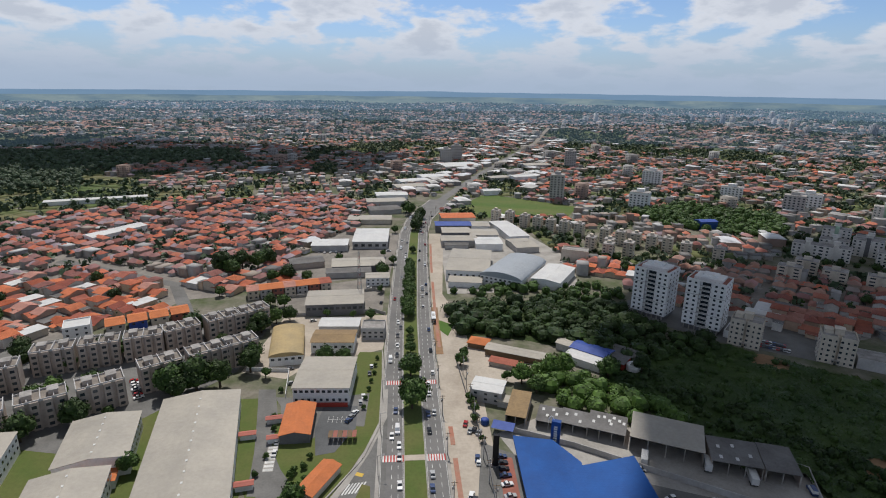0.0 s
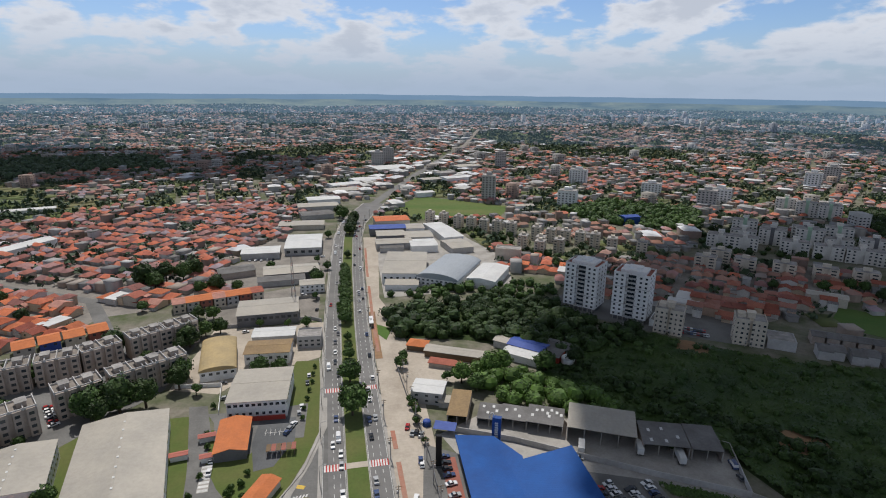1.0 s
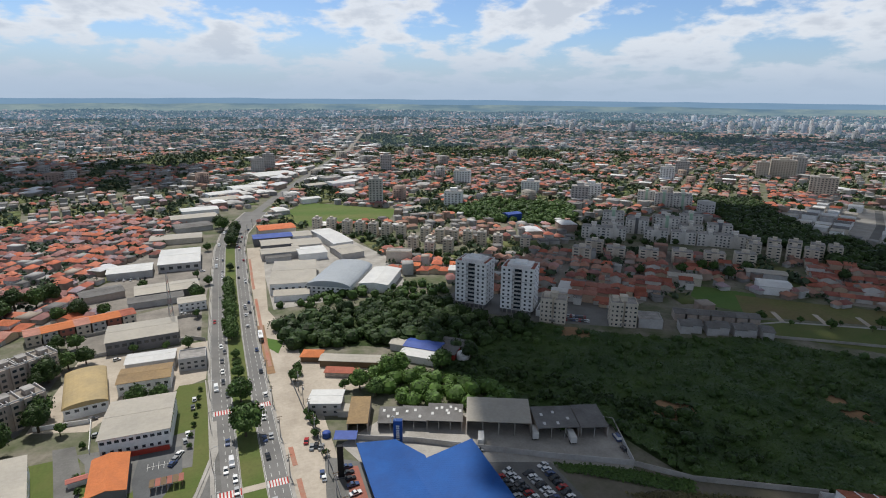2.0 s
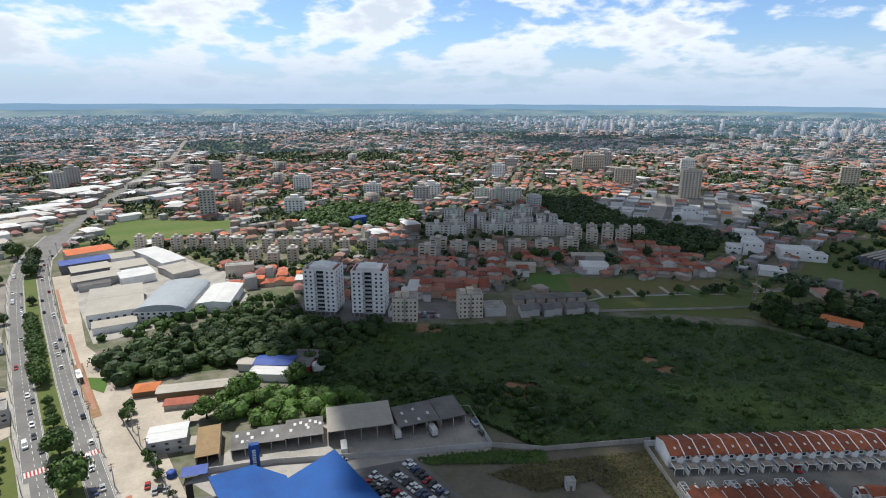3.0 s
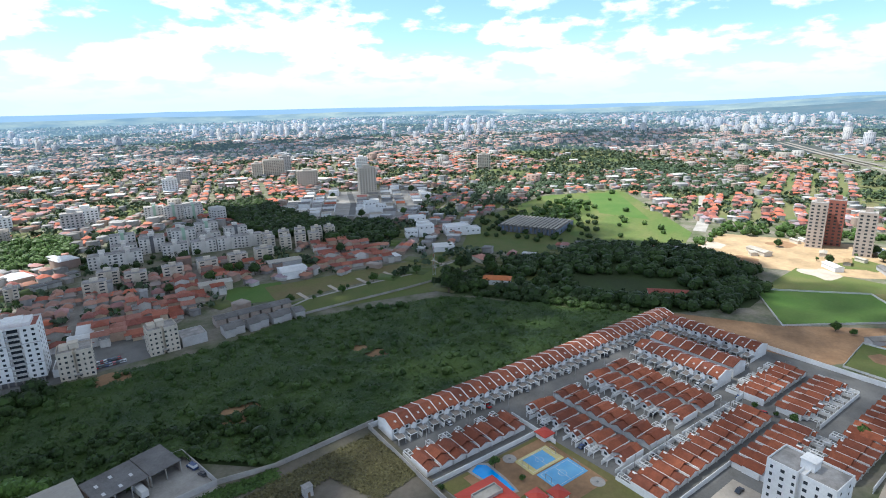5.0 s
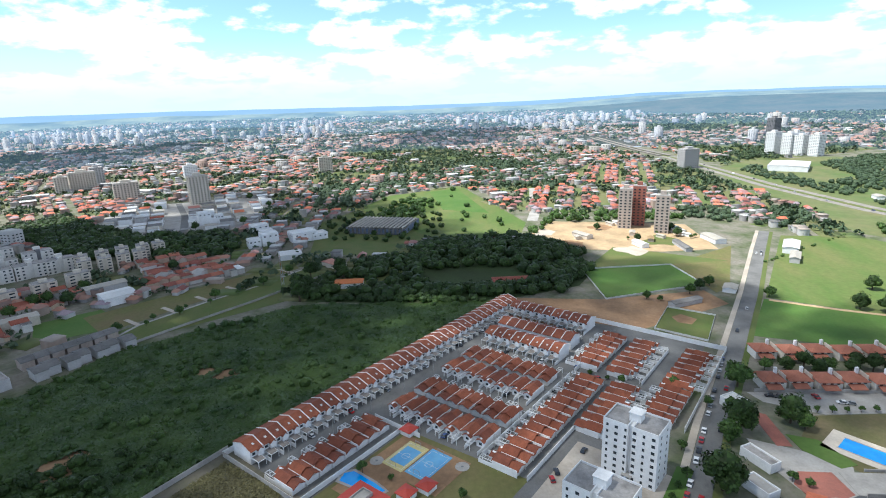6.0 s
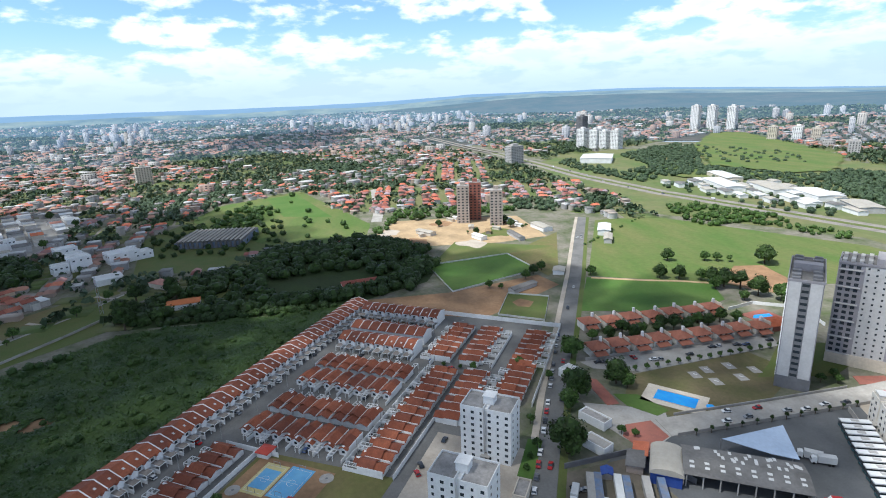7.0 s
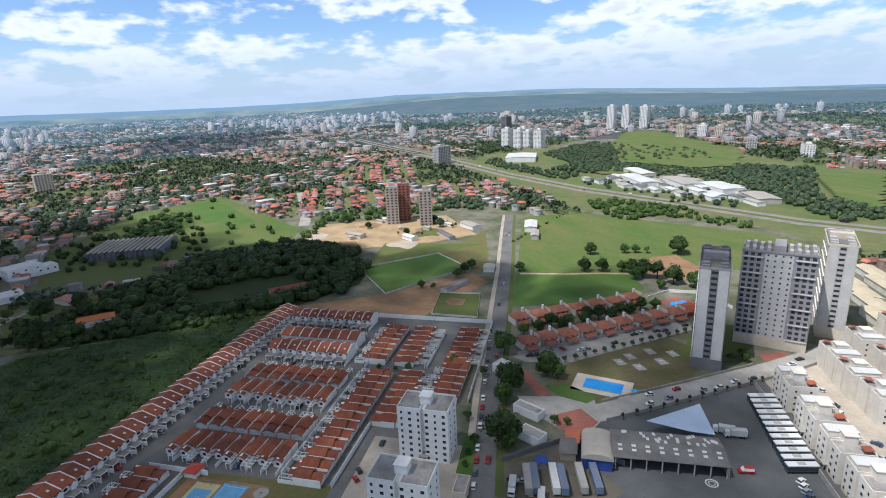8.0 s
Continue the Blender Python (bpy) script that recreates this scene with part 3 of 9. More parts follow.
PATCHES = [
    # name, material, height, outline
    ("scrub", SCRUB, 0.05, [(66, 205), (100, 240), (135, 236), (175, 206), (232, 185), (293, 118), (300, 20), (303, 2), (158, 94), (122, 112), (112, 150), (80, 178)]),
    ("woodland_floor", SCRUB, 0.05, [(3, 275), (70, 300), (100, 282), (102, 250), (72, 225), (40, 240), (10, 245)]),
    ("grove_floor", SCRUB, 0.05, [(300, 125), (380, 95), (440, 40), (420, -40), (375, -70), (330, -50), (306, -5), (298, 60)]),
    ("orchard_grass", GRASS, 0.09, [(318, 112), (380, 90), (392, 55), (350, 60), (322, 84)]),
    ("roadside_strip", GRASS, 0.09, [(235, 195), (254, 205), (366, 140), (352, 122), (300, 130)]),
    ("roadside_strip", DRY_GRASS, 0.08, [(250, 212), (272, 240), (380, 155), (368, 145)]),
    ("field_margin", GRASS, 0.075, [(365.5, -59.3), (421.7, -88.5), (403.7, -123), (384.1, -160), (376.8, -122.2)]),
    ("playing_field", LAWN, 0.08, [(364, -56), (374, -118), (332, -126), (306, -62)]),
    ("rough_paddock", DRY_GRASS, 0.07, [(376, -120), (425, -178), (330, -140), (318, -128)]),
    ("bare_ground", EARTH, 0.06, [(262, -10), (308, -8), (306, -60), (322, -122), (300, -128), (262, -70), (272, -48)]),
    ("small_pitch", GRASS, 0.09, [(264, -78), (294, -93), (282, -114), (250, -99)]),
    ("green_meadow", LAWN, 0.08, [(257, -122), (308, -150), (275, -215), (250, -205), (240, -180)]),
    ("wide_meadow", MEADOW, 0.07, [(310, -152), (455, -228), (450, -282), (312, -368), (240, -370), (262, -230), (276, -216)]),
    ("far_meadow", MEADOW, 0.07, [(671, 139), (747, 53), (513, -26), (439, -15), (458, 60), (593, 156)]),
    ("far_lawn", LAWN, 0.10, [(580, 60), (700, 90), (726, 56), (560, 10)]),
    ("building_site", SAND, 0.07, [(439, -15), (516, -51), (510, -105), (498, -167), (415, -165), (408, -122), (415, -71)]),
    ("hill_meadow", MEADOW, 0.07, [(18, 560), (48, 625), (140, 560), (118, 508), (60, 500), (36, 505)]),
    ("town_park", LAWN, 0.06, [(236, 240), (262, 262), (285, 238), (262, 206)]),
    ("hill_meadow", MEADOW, 0.3, [(1218, -913), (1164, -958), (921, -873), (721, -781), (604, -637), (625, -562), (715, -540), (990, -700)]),
    ("hill_meadow", MEADOW, 0.3, [(496, -651), (454, -715), (316, -506), (345, -502)]),
    ("hill_meadow", MEADOW, 0.3, [(560, -560), (640, -520), (600, -480), (640, -440), (760, -470), (740, -540), (640, -575)]),
    ("hill_meadow", MEADOW, 0.3, [(-688, 846), (-674, 899), (-608, 862), (-569, 788), (-610, 760)]),
    ("rough_pasture", MEADOW_FAR, 0.03, [(236, -372), (330, -385), (462, -290), (540, -300), (700, -300), (860, -318), (980, -420), (1010, -560), (930, -700), (700, -740), (450, -740), (250, -520)]),
    ("car_park_tarmac", CONCRETE, 0.08, [(203, -97), (206, -195), (194, -190), (188, -118), (196, -100)]),
    ("park_lawn", WORN_GRASS, 0.07, [(187, -112), (192, -172), (172, -178), (156, -152), (154, -112), (170, -100)]),
    ("estate_ground", OLD_ASPHALT, 0.04, [(156, 94), (303, 1), (273, -49), (247, -97), (148, -46), (135, -40), (122, 40)]),
    ("depot_yard", DEPOT_ASPHALT, 0.05, [(150, -110), (145, -188), (104, -158), (80, -140), (70, -120), (112, -80), (126, -58), (140, -80)]),
    ("workshop_yard", CONCRETE, 0.06, [(20, 165), (26, 150), (62, 141), (108, 122), (117, 148), (92, 160), (62, 172), (40, 178)]),
    ("showroom_yard", OLD_ASPHALT, 0.07, [(14, 160), (10, 118), (40, 100), (86, 104), (84, 134), (60, 142), (26, 153)]),
    ("waste_lot", DIRT, 0.05, [(86, 134), (110, 122), (122, 112), (156, 94), (122, 40), (84, 60)]),
    ("roadside_paving", DUSTY, 0.05, [(4, 100), (16, 110), (18, 160), (16, 200), (12, 245), (4, 285), (0, 300), (0, 440), (-12, 440), (-9, 354), (-5, 266), (-0.5, 200), (3, 133)]),
    ("factory_yard", CONCRETE, 0.045, [(3, 300), (40, 305), (84, 318), (92, 372), (74, 430), (66, 470), (10, 498), (-2, 440), (0, 360)]),
    ("shed_grounds", GRASS, 0.055, [(400, 84), (462, 62), (560, 40), (600, 150), (520, 178), (405, 150)]),
    ("works_lawn", GRASS, 0.06, [(-37, 225), (-27, 225), (-22, 190), (-22, 165), (-32, 132), (-50, 122), (-62, 140), (-62, 175), (-46, 178)]),
    ("works_lawn", GRASS, 0.05, [(-135, 178), (-62, 186), (-58, 120), (-150, 110), (-160, 150)]),
    ("works_car_park", DEPOT_ASPHALT, 0.095, [(-44, 180), (-31.3, 181), (-29.8, 167), (-34.7, 153.4), (-40.6, 151.5), (-44, 166)]),
    ("works_lane", OLD_ASPHALT, 0.097, [(-72.1, 191.5), (-65.5, 191.7), (-58.9, 172.4), (-55.8, 153.2), (-48.8, 142.9), (-43.4, 132.7), (-56.4, 132.5), (-61, 153.1), (-66.4, 172.2)]),
    ("works_lawn", GRASS, 0.1, [(-52.9, 158.4), (-43.3, 160.8), (-39.5, 142.1), (-44.8, 137.9), (-49.9, 144.5), (-54.7, 153.2)]),
    ("works_drive", OLD_ASPHALT, 0.09, [(-64, 186), (-44, 186), (-28, 190), (-27, 168), (-42, 168), (-45, 150), (-49, 122), (-54, 122), (-53, 156), (-60, 180)]),
]
PATCHES = [(a, b, z, plan(o)) for a, b, z, o in PATCHES]
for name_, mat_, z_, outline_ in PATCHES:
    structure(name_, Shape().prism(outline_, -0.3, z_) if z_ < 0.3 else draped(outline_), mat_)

structure("avenue", Shape().ribbon(AVENUE[8:], -5.6, 5.6, -0.3, 0.09), ASPHALT, "worn grey avenue running into the town")
structure("avenue", Shape().ribbon(AVENUE[:9], -12.9, 11.7, -0.3, 0.10), ASPHALT, "worn grey asphalt dual carriageway")
structure("central_reserve", Shape().ribbon(AVENUE[:7], -3.9, 3.7, -0.2, 0.26), GRASS, "grass strip between the carriageways")
structure("kerb", Shape().ribbon(AVENUE[:9], -14.3, -12.9, -0.2, 0.25), CONCRETE)
structure("kerb", Shape().ribbon(AVENUE[:9], 11.7, 12.9, -0.2, 0.25), CONCRETE)
structure("kerb", Shape().ribbon(AVENUE[:7], -4.2, -3.9, -0.2, 0.24), CONCRETE)
structure("kerb", Shape().ribbon(AVENUE[:7], 3.7, 4.0, -0.2, 0.24), CONCRETE)
structure("side_road", Shape().ribbon(SIDE_ROAD, -4.3, 4.3, -0.3, 0.12), OLD_ASPHALT, "worn grey road between verges")
structure("verge", Shape().ribbon(SIDE_ROAD[2:], -7.4, -4.5, -0.3, 0.10), DUSTY)
structure("verge", Shape().ribbon(SIDE_ROAD[2:], 4.5, 7.4, -0.3, 0.10), GRASS)
structure("far_road", Shape().ribbon(plan([(520, -32), (566, -38), (760, -47), (1016, -61)]), -6.0, 6.0, -0.3, 0.16), CONCRETE, "pale straight street between far houses")
structure("highway", Shape().ribbon(HIGHWAY, -15.0, 15.0, -0.3, 0.12), STREET, "pale dual carriageway beyond the meadows")
structure("central_reserve", Shape().ribbon(HIGHWAY, -4.0, 4.0, -0.2, 0.2), GRASS)

structure("avenue", draped_road(AVENUE, -6.0, 6.0), STREET, "far stretch of the avenue")
structure("highway", draped_road(HIGHWAY, -14.0, -4.0), STREET, "far carriageway of the highway")
structure("highway", draped_road(HIGHWAY, 4.0, 14.0), STREET, "far carriageway of the highway")

# ---- unseen clouds, outlined so that their shadows fall on chosen ground ----
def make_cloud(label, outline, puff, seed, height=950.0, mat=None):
    """An unseen cumulus of many puffs, standing along the sun's way so as to shade an outline on the plan."""
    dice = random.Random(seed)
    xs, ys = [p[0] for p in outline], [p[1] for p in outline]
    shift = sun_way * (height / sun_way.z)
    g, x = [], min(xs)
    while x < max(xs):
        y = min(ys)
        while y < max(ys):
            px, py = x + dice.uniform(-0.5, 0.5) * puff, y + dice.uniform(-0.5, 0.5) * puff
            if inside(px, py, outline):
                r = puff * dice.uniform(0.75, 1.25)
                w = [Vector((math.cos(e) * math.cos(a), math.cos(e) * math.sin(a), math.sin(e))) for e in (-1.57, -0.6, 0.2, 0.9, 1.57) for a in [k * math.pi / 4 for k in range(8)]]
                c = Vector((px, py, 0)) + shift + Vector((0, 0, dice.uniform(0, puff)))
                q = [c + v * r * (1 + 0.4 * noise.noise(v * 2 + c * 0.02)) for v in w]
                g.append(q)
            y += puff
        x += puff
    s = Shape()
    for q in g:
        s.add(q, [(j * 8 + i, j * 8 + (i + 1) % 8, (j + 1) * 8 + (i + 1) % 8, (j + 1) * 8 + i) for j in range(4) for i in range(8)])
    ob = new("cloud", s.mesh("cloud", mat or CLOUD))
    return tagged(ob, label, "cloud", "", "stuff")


make_cloud("unseen cumulus cloud placed to shade the scrubland", plan([(74, 112), (76, 150), (84, 190), (86, 224), (98, 255), (112, 290), (165, 350), (235, 400), (330, 440), (440, 480), (560, 400), (560, 250), (515, 130), (478, 30), (425, -50), (350, -66), (316, -10), (302, 44), (240, 112), (170, 120), (140, 105)]), 26.0, 3)
# Added thin layer that only half shades the estate and depot.
make_cloud("unseen thin cloud placed to half shade the estate", plan([(98, 95), (140, 105), (170, 130), (240, 160), (330, 110), (460, 60), (515, 130), (560, 250), (560, 400), (640, 450), (720, 400), (700, 250), (600, 120), (455, 20), (425, -50), (370, -118), (310, -146), (264, -188), (194, -212), (150, -176), (124, -146), (100, -126), (66, -98), (50, -60), (40, 20)]), 30.0, 4, 950.0, THIN_CLOUD)
make_cloud("unseen cumulus cloud placed to shade a wooded valley", plan([(-900, 900), (-500, 760), (-150, 800), (-100, 1000), (-400, 1150), (-850, 1200)]), 60.0, 5)
# Two more thin layers out of view, dimming distant ground.
make_cloud("unseen thin cloud added above the distant centre", plan([(1100, 900), (1500, 800), (1600, 1000), (1250, 1250), (950, 1200)]), 60.0, 6, 950.0, THIN_CLOUD)
make_cloud("unseen thin cloud added above the southern hills", plan([(1300, 60), (1900, -100), (2000, 260), (1500, 350)]), 60.0, 7, 950.0, THIN_CLOUD)

# ---- kinds of things ----
STORE = {}


def stamp(key, build, m):
    """The first of a kind is built, the others are copies of it."""
    if key not in STORE:
        ob = build()
        ob.matrix_basis = m
        STORE[key] = (ob, m.to_scale())
        return ob
    ob, s = STORE[key]
    return copy_thing(ob, m @ Matrix.Diagonal((1 / s[0], 1 / s[1], 1 / s[2], 1)))


def sized(x, y, turn, s, z=0.0, tall=1.0):
    return spot(x, y, turn, z) @ Matrix.Diagonal((s, s, s * tall, 1))


def lump(c, r, squash=0.8, n=9, k=6, seed=0.0):
    """The uneven dense inside of a crown, as loose faces."""
    g = np.zeros((k + 1, n, 3))
    for j in range(k + 1):
        e = -math.pi / 2 + math.pi * j / k
        for i in range(n):
            a = 2 * math.pi * i / n
            w = Vector((math.cos(e) * math.cos(a), math.cos(e) * math.sin(a), math.sin(e)))
            q = r * (1 + 0.35 * noise.noise(w * 1.7 + Vector((seed, c[0], c[1]))))
            g[j, i] = (c[0] + w.x * q, c[1] + w.y * q, c[2] + w.z * q * squash)
    f = [(g[j, i], g[j, (i + 1) % n], g[j + 1, (i + 1) % n], g[j + 1, i]) for j in range(k) for i in range(n)]
    return np.array(f)


LUMPS = [lump((k * 3.1, k * 1.7, 0.0), 1.0, 0.8, 8, 6, seed=k) - np.array([k * 3.1, k * 1.7, 0.0]) for k in range(10)]


def make_tree(seed, height, spread, mat, label, name="tree", category="tree", lobes=7, spray=0.32, count=260):
    r = random.Random(seed)
    t = thing(name, label, category)
    trunk = Shape().tube((0, 0, -0.2), (0.1, 0.05, height * 0.45), 0.045 * height, 0.03 * height, 9)
    centres, radii = [], []
    for k in range(lobes):
        a = 2 * math.pi * k / lobes + r.uniform(-0.4, 0.4)
        d = spread * (0.52 if k else 0.0) * r.uniform(0.75, 1.15)
        c = (d * math.cos(a), d * math.sin(a), height * 0.62 + spread * (0.36 if k == 0 else r.uniform(-0.28, 0.16)))
        centres.append(c)
        radii.append(spread * (0.66 if k == 0 else r.uniform(0.46, 0.6)))
        trunk.tube((0.1, 0.05, height * r.uniform(0.28, 0.42)), (c[0] * 0.8, c[1] * 0.8, c[2]), 0.018 * height, 0.007 * height, 6)
    part("trunk", trunk, BARK, t)
    centres, radii = np.array(centres), np.array(radii)
    q = [leaves(centres, radii, count, np.full(len(radii), spray), 0.88)]
    q += [lump(c, rr * 0.86, 0.84, seed=seed + k) for k, (c, rr) in enumerate(zip(centres, radii))]
    part("crown", quads("crown", np.concatenate(q), mat), mat, t)
    return t


TREES = {
    "broad": lambda: make_tree(1, 9.0, 5.2, LEAF_DARK, "broad dark-green street tree with a rounded crown"),
    "round": lambda: make_tree(2, 8.0, 4.4, LEAF_MID, "leafy green tree with a dense round crown"),
    "tall": lambda: make_tree(3, 12.0, 4.8, LEAF_DARK, "tall dark-green tree with a ragged crown", lobes=9),
    "bright": lambda: make_tree(4, 9.5, 5.0, LEAF_BRIGHT, "sunlit bright-green tree with a loose crown", lobes=8),
    "small": lambda: make_tree(5, 4.6, 2.3, LEAF_MID, "small green garden tree on bare ground", lobes=5, spray=0.24, count=150),
    "bush": lambda: make_tree(6, 2.2, 1.4, LEAF_MID, "low rounded green shrub in a lawn", name="shrub", category="shrub", lobes=4, spray=0.18, count=110),
    "spire": lambda: make_tree(7, 15.0, 3.4, LEAF_DARK, "tall narrow dark conifer standing above the scrub", lobes=9),
    "cypress": lambda: make_tree(8, 4.0, 0.8, LEAF_DARK, "slim dark cypress beside a ramp", name="cypress", lobes=4, spray=0.16, count=90),
}
TREE_DICE = random.Random(11)


def tree(kind, x, y, s=1.0, tall=1.0):
    return stamp("tree_" + kind, TREES[kind], sized(x, y, TREE_DICE.uniform(0, 360), s * TREE_DICE.uniform(0.92, 1.08), 0.0, tall))


def window_mesh(w, h, key={}):
    if (w, h) not in key:
        key[(w, h)] = Shape().box(-w / 2, w / 2, -0.06, 0.04, -h / 2, h / 2).mesh("window", GLASS)
    return key[(w, h)]


def window(parent, x, y, z, turn, w=1.2, h=1.1, name="window"):
    """A pane set into a wall that looks towards turn (0: -y)."""
    return part(name, window_mesh(w, h), GLASS, parent, at=pose(x, y, z, 0, 0, turn))


def make_house(seed):
    r = random.Random(100 + seed)
    w, d = r.uniform(6.6, 8.0), r.uniform(8.5, 11)
    h = 3.0 if seed % 4 else 5.8
    roofs = "dull red tiled" if seed > 11 else ("terracotta-tiled", "orange clay-tiled")[seed % 2]
    t = thing("house", f"{'single-storey' if h < 4 else 'two-storey'} rendered house under a {roofs} roof", "house", "houses of the old quarter")
    e = 0.55
    tiles = RED_TILES if seed > 11 else TERRACOTTA
    rise = r.uniform(1.3, 1.9)
    if seed % 3 == 0:
        part("wall", Shape().box(-w / 2, w / 2, -d / 2, d / 2, 0, h), HOUSE_WALL, t)
        part("roof", Shape().hip(-w / 2 - e, w / 2 + e, -d / 2 - e, d / 2 + e, h + 0.1, rise), tiles, t)
    else:
        cut = r.uniform(0.1, 0.28) * d
        walls = Shape().gable_wall(-w / 2, w / 2, -d / 2 + cut, d / 2, 0, h, rise)
        part("wall", walls, HOUSE_WALL, t)
        part("roof", Shape().gable(-w / 2 - e, w / 2 + e, -d / 2 + cut - e, d / 2 + e, h + 0.12, rise), tiles, t)
        k = r.choice((-1, 1))
        x0, x1 = sorted((k * w / 2, k * 0.6))
        part("annex", Shape().box(-k * w * 0.28 - 2.2, -k * w * 0.28 + 2.2, d / 2, d / 2 + 3.6, 0, h - 0.4), HOUSE_WALL, t)
        part("annex_roof", Shape().lean(-k * w * 0.28 - 2.5, -k * w * 0.28 + 2.5, d / 2 + 0.4, d / 2 + 4.0, h + 0.1, h - 0.5), tiles if seed % 2 else FIBRE_ROOF, t)
        part("wing", Shape().box(x0, x1, -d / 2 - 1.5, -d / 2 + cut, 0, h - 0.7), HOUSE_WALL, t)
        part("wing_roof", Shape().lean(x0 - 0.4, x1 + 0.4, -d / 2 - 2.0, -d / 2 + cut + 0.3, h - 0.5, h + 0.15), tiles, t)
    return t


def house(seed, x, y, turn, sx=1.0):
    return stamp(f"house_{seed}", lambda: make_house(seed), spot(x, y, turn) @ Matrix.Diagonal((sx, 1.08, 1, 1)))


def make_car(kind):
    t = thing("car" if kind < 2 else "van", ("hatchback car parked or driving on asphalt", "saloon car parked or driving on asphalt", "tall delivery van with plain sides")[kind], "car", "cars of the town")
    L, W, H = ((3.9, 1.7, 1.48), (4.4, 1.75, 1.45), (5.2, 1.95, 2.3))[kind]
    low = 0.82 if kind < 2 else 1.15
    body = Shape()
    prof = [(-L / 2, 0.35), (L / 2, 0.35), (L / 2, 0.62), (L / 2 - 0.15, low - 0.12), (L * 0.22, low), (-L / 2 + 0.1, low), (-L / 2, 0.6)]
    n = len(prof)
    body.add([(x, -W / 2, z) for x, z in prof] + [(x, W / 2, z) for x, z in prof], [tuple(range(n)), tuple(range(n, 2 * n))[::-1]] + [(i, n + i, n + (i + 1) % n, (i + 1) % n) for i in range(n)])
    a, b = ((-L / 2 + 0.18, L * 0.22), (-L * 0.3, L * 0.2), (-L / 2 + 0.1, L * 0.3))[kind]
    u, v = a + (0.35, 0.55, 0.1)[kind], b - (0.75, 0.7, 0.7)[kind]
    body.box(u, v, -W / 2 + 0.16, W / 2 - 0.16, H - 0.07, H)
    part("body", body, CAR_PAINT, t)
    cab = Shape().add([(a, -W / 2 + 0.06, low), (b, -W / 2 + 0.06, low), (b, W / 2 - 0.06, low), (a, W / 2 - 0.06, low), (u, -W / 2 + 0.18, H - 0.06), (v, -W / 2 + 0.18, H - 0.06), (v, W / 2 - 0.18, H - 0.06), (u, W / 2 - 0.18, H - 0.06)],
                      [(3, 2, 1, 0), (4, 5, 6, 7), (0, 1, 5, 4), (1, 2, 6, 5), (2, 3, 7, 6), (3, 0, 4, 7)])
    part("cabin_glass", cab, GLASS if kind < 2 else BUS_WHITE, t)
    for x in (-L * 0.31, L * 0.31):
        tagged(part("wheels", Shape().tube((x, -W / 2 - 0.02, 0.32), (x, -W / 2 + 0.2, 0.32), 0.32, 0.32, 10).tube((x, W / 2 - 0.2, 0.32), (x, W / 2 + 0.02, 0.32), 0.32, 0.32, 10), RUBBER, t), kind="stuff")
    return t


CAR_DICE = random.Random(23)


def car(x, y, turn, kind=None, z=0.1):
    kind = CAR_DICE.choice((0, 0, 0, 1, 1)) if kind is None else kind
    return stamp(f"car_{kind}", lambda: make_car(kind), spot(x, y, turn + CAR_DICE.uniform(-3, 3), z))


def make_bus():
    t = thing("bus", "long white coach with a pale roof in a depot", "bus", "parked coaches")
    L, W, H = 10.6, 2.5, 3.3
    body = Shape().box(-L / 2, L / 2, -W / 2, W / 2, 2.85, H)
    part("roof", body, BUS_WHITE, t, "white coach roof")
    part("roof_unit", Shape().box(-L * 0.1, L * 0.15, -0.7, 0.7, H, H + 0.2), GREY_WALL, t)
    part("lower_body", Shape().box(-L / 2, L / 2, -W / 2, W / 2, 0.4, 1.2), DARK_TEAL, t, "dark teal lower panels")
    part("window_band", Shape().box(-L / 2 + 0.04, L / 2 - 0.04, -W / 2 + 0.05, W / 2 - 0.05, 1.15, 2.9), GLASS, t)
    part("skirt", Shape().box(-L / 2 + 0.1, L / 2 - 0.1, -W / 2 - 0.01, W / 2 + 0.01, 0.38, 0.75), BLACK_PAINT, t)
    wheel = Shape().tube((0, -0.15, 0), (0, 0.15, 0), 0.48, 0.48, 10).mesh("wheel", RUBBER)
    for x in (-L * 0.3, L * 0.32):
        for y in (-W / 2 + 0.1, W / 2 - 0.1):
            part("wheel", wheel, RUBBER, t, at=Matrix.Translation((x, y, 0.48)))
    return t


def make_truck(roof, name="truck"):
    t = thing(name, "lorry with a box body on dark wheels", "truck", "lorries")
    part("cargo_box", Shape().box(-4.2, 1.6, -1.2, 1.2, 1.0, 3.5), roof, t)
    part("cab", Shape().box(1.9, 3.7, -1.15, 1.15, 0.6, 2.6).box(2.0, 3.2, -1.1, 1.1, 2.6, 2.9), BUS_WHITE, t)
    part("windscreen", Shape().box(3.68, 3.74, -1.0, 1.0, 1.6, 2.4), GLASS, t)
    part("chassis", Shape().box(-4.1, 3.5, -0.5, 0.5, 0.6, 1.0), BLACK_PAINT, t)
    wheel = Shape().tube((0, -0.15, 0), (0, 0.15, 0), 0.48, 0.48, 10).mesh("wheel", RUBBER)
    for x in (-3.2, -2.0, 2.8):
        for y in (-1.05, 1.05):
            part("wheel", wheel, RUBBER, t, at=Matrix.Translation((x, y, 0.48)))
    return t


def truck(x, y, turn):
    return stamp("truck", lambda: make_truck(PALE_ROOF), spot(x, y, turn, 0.1))


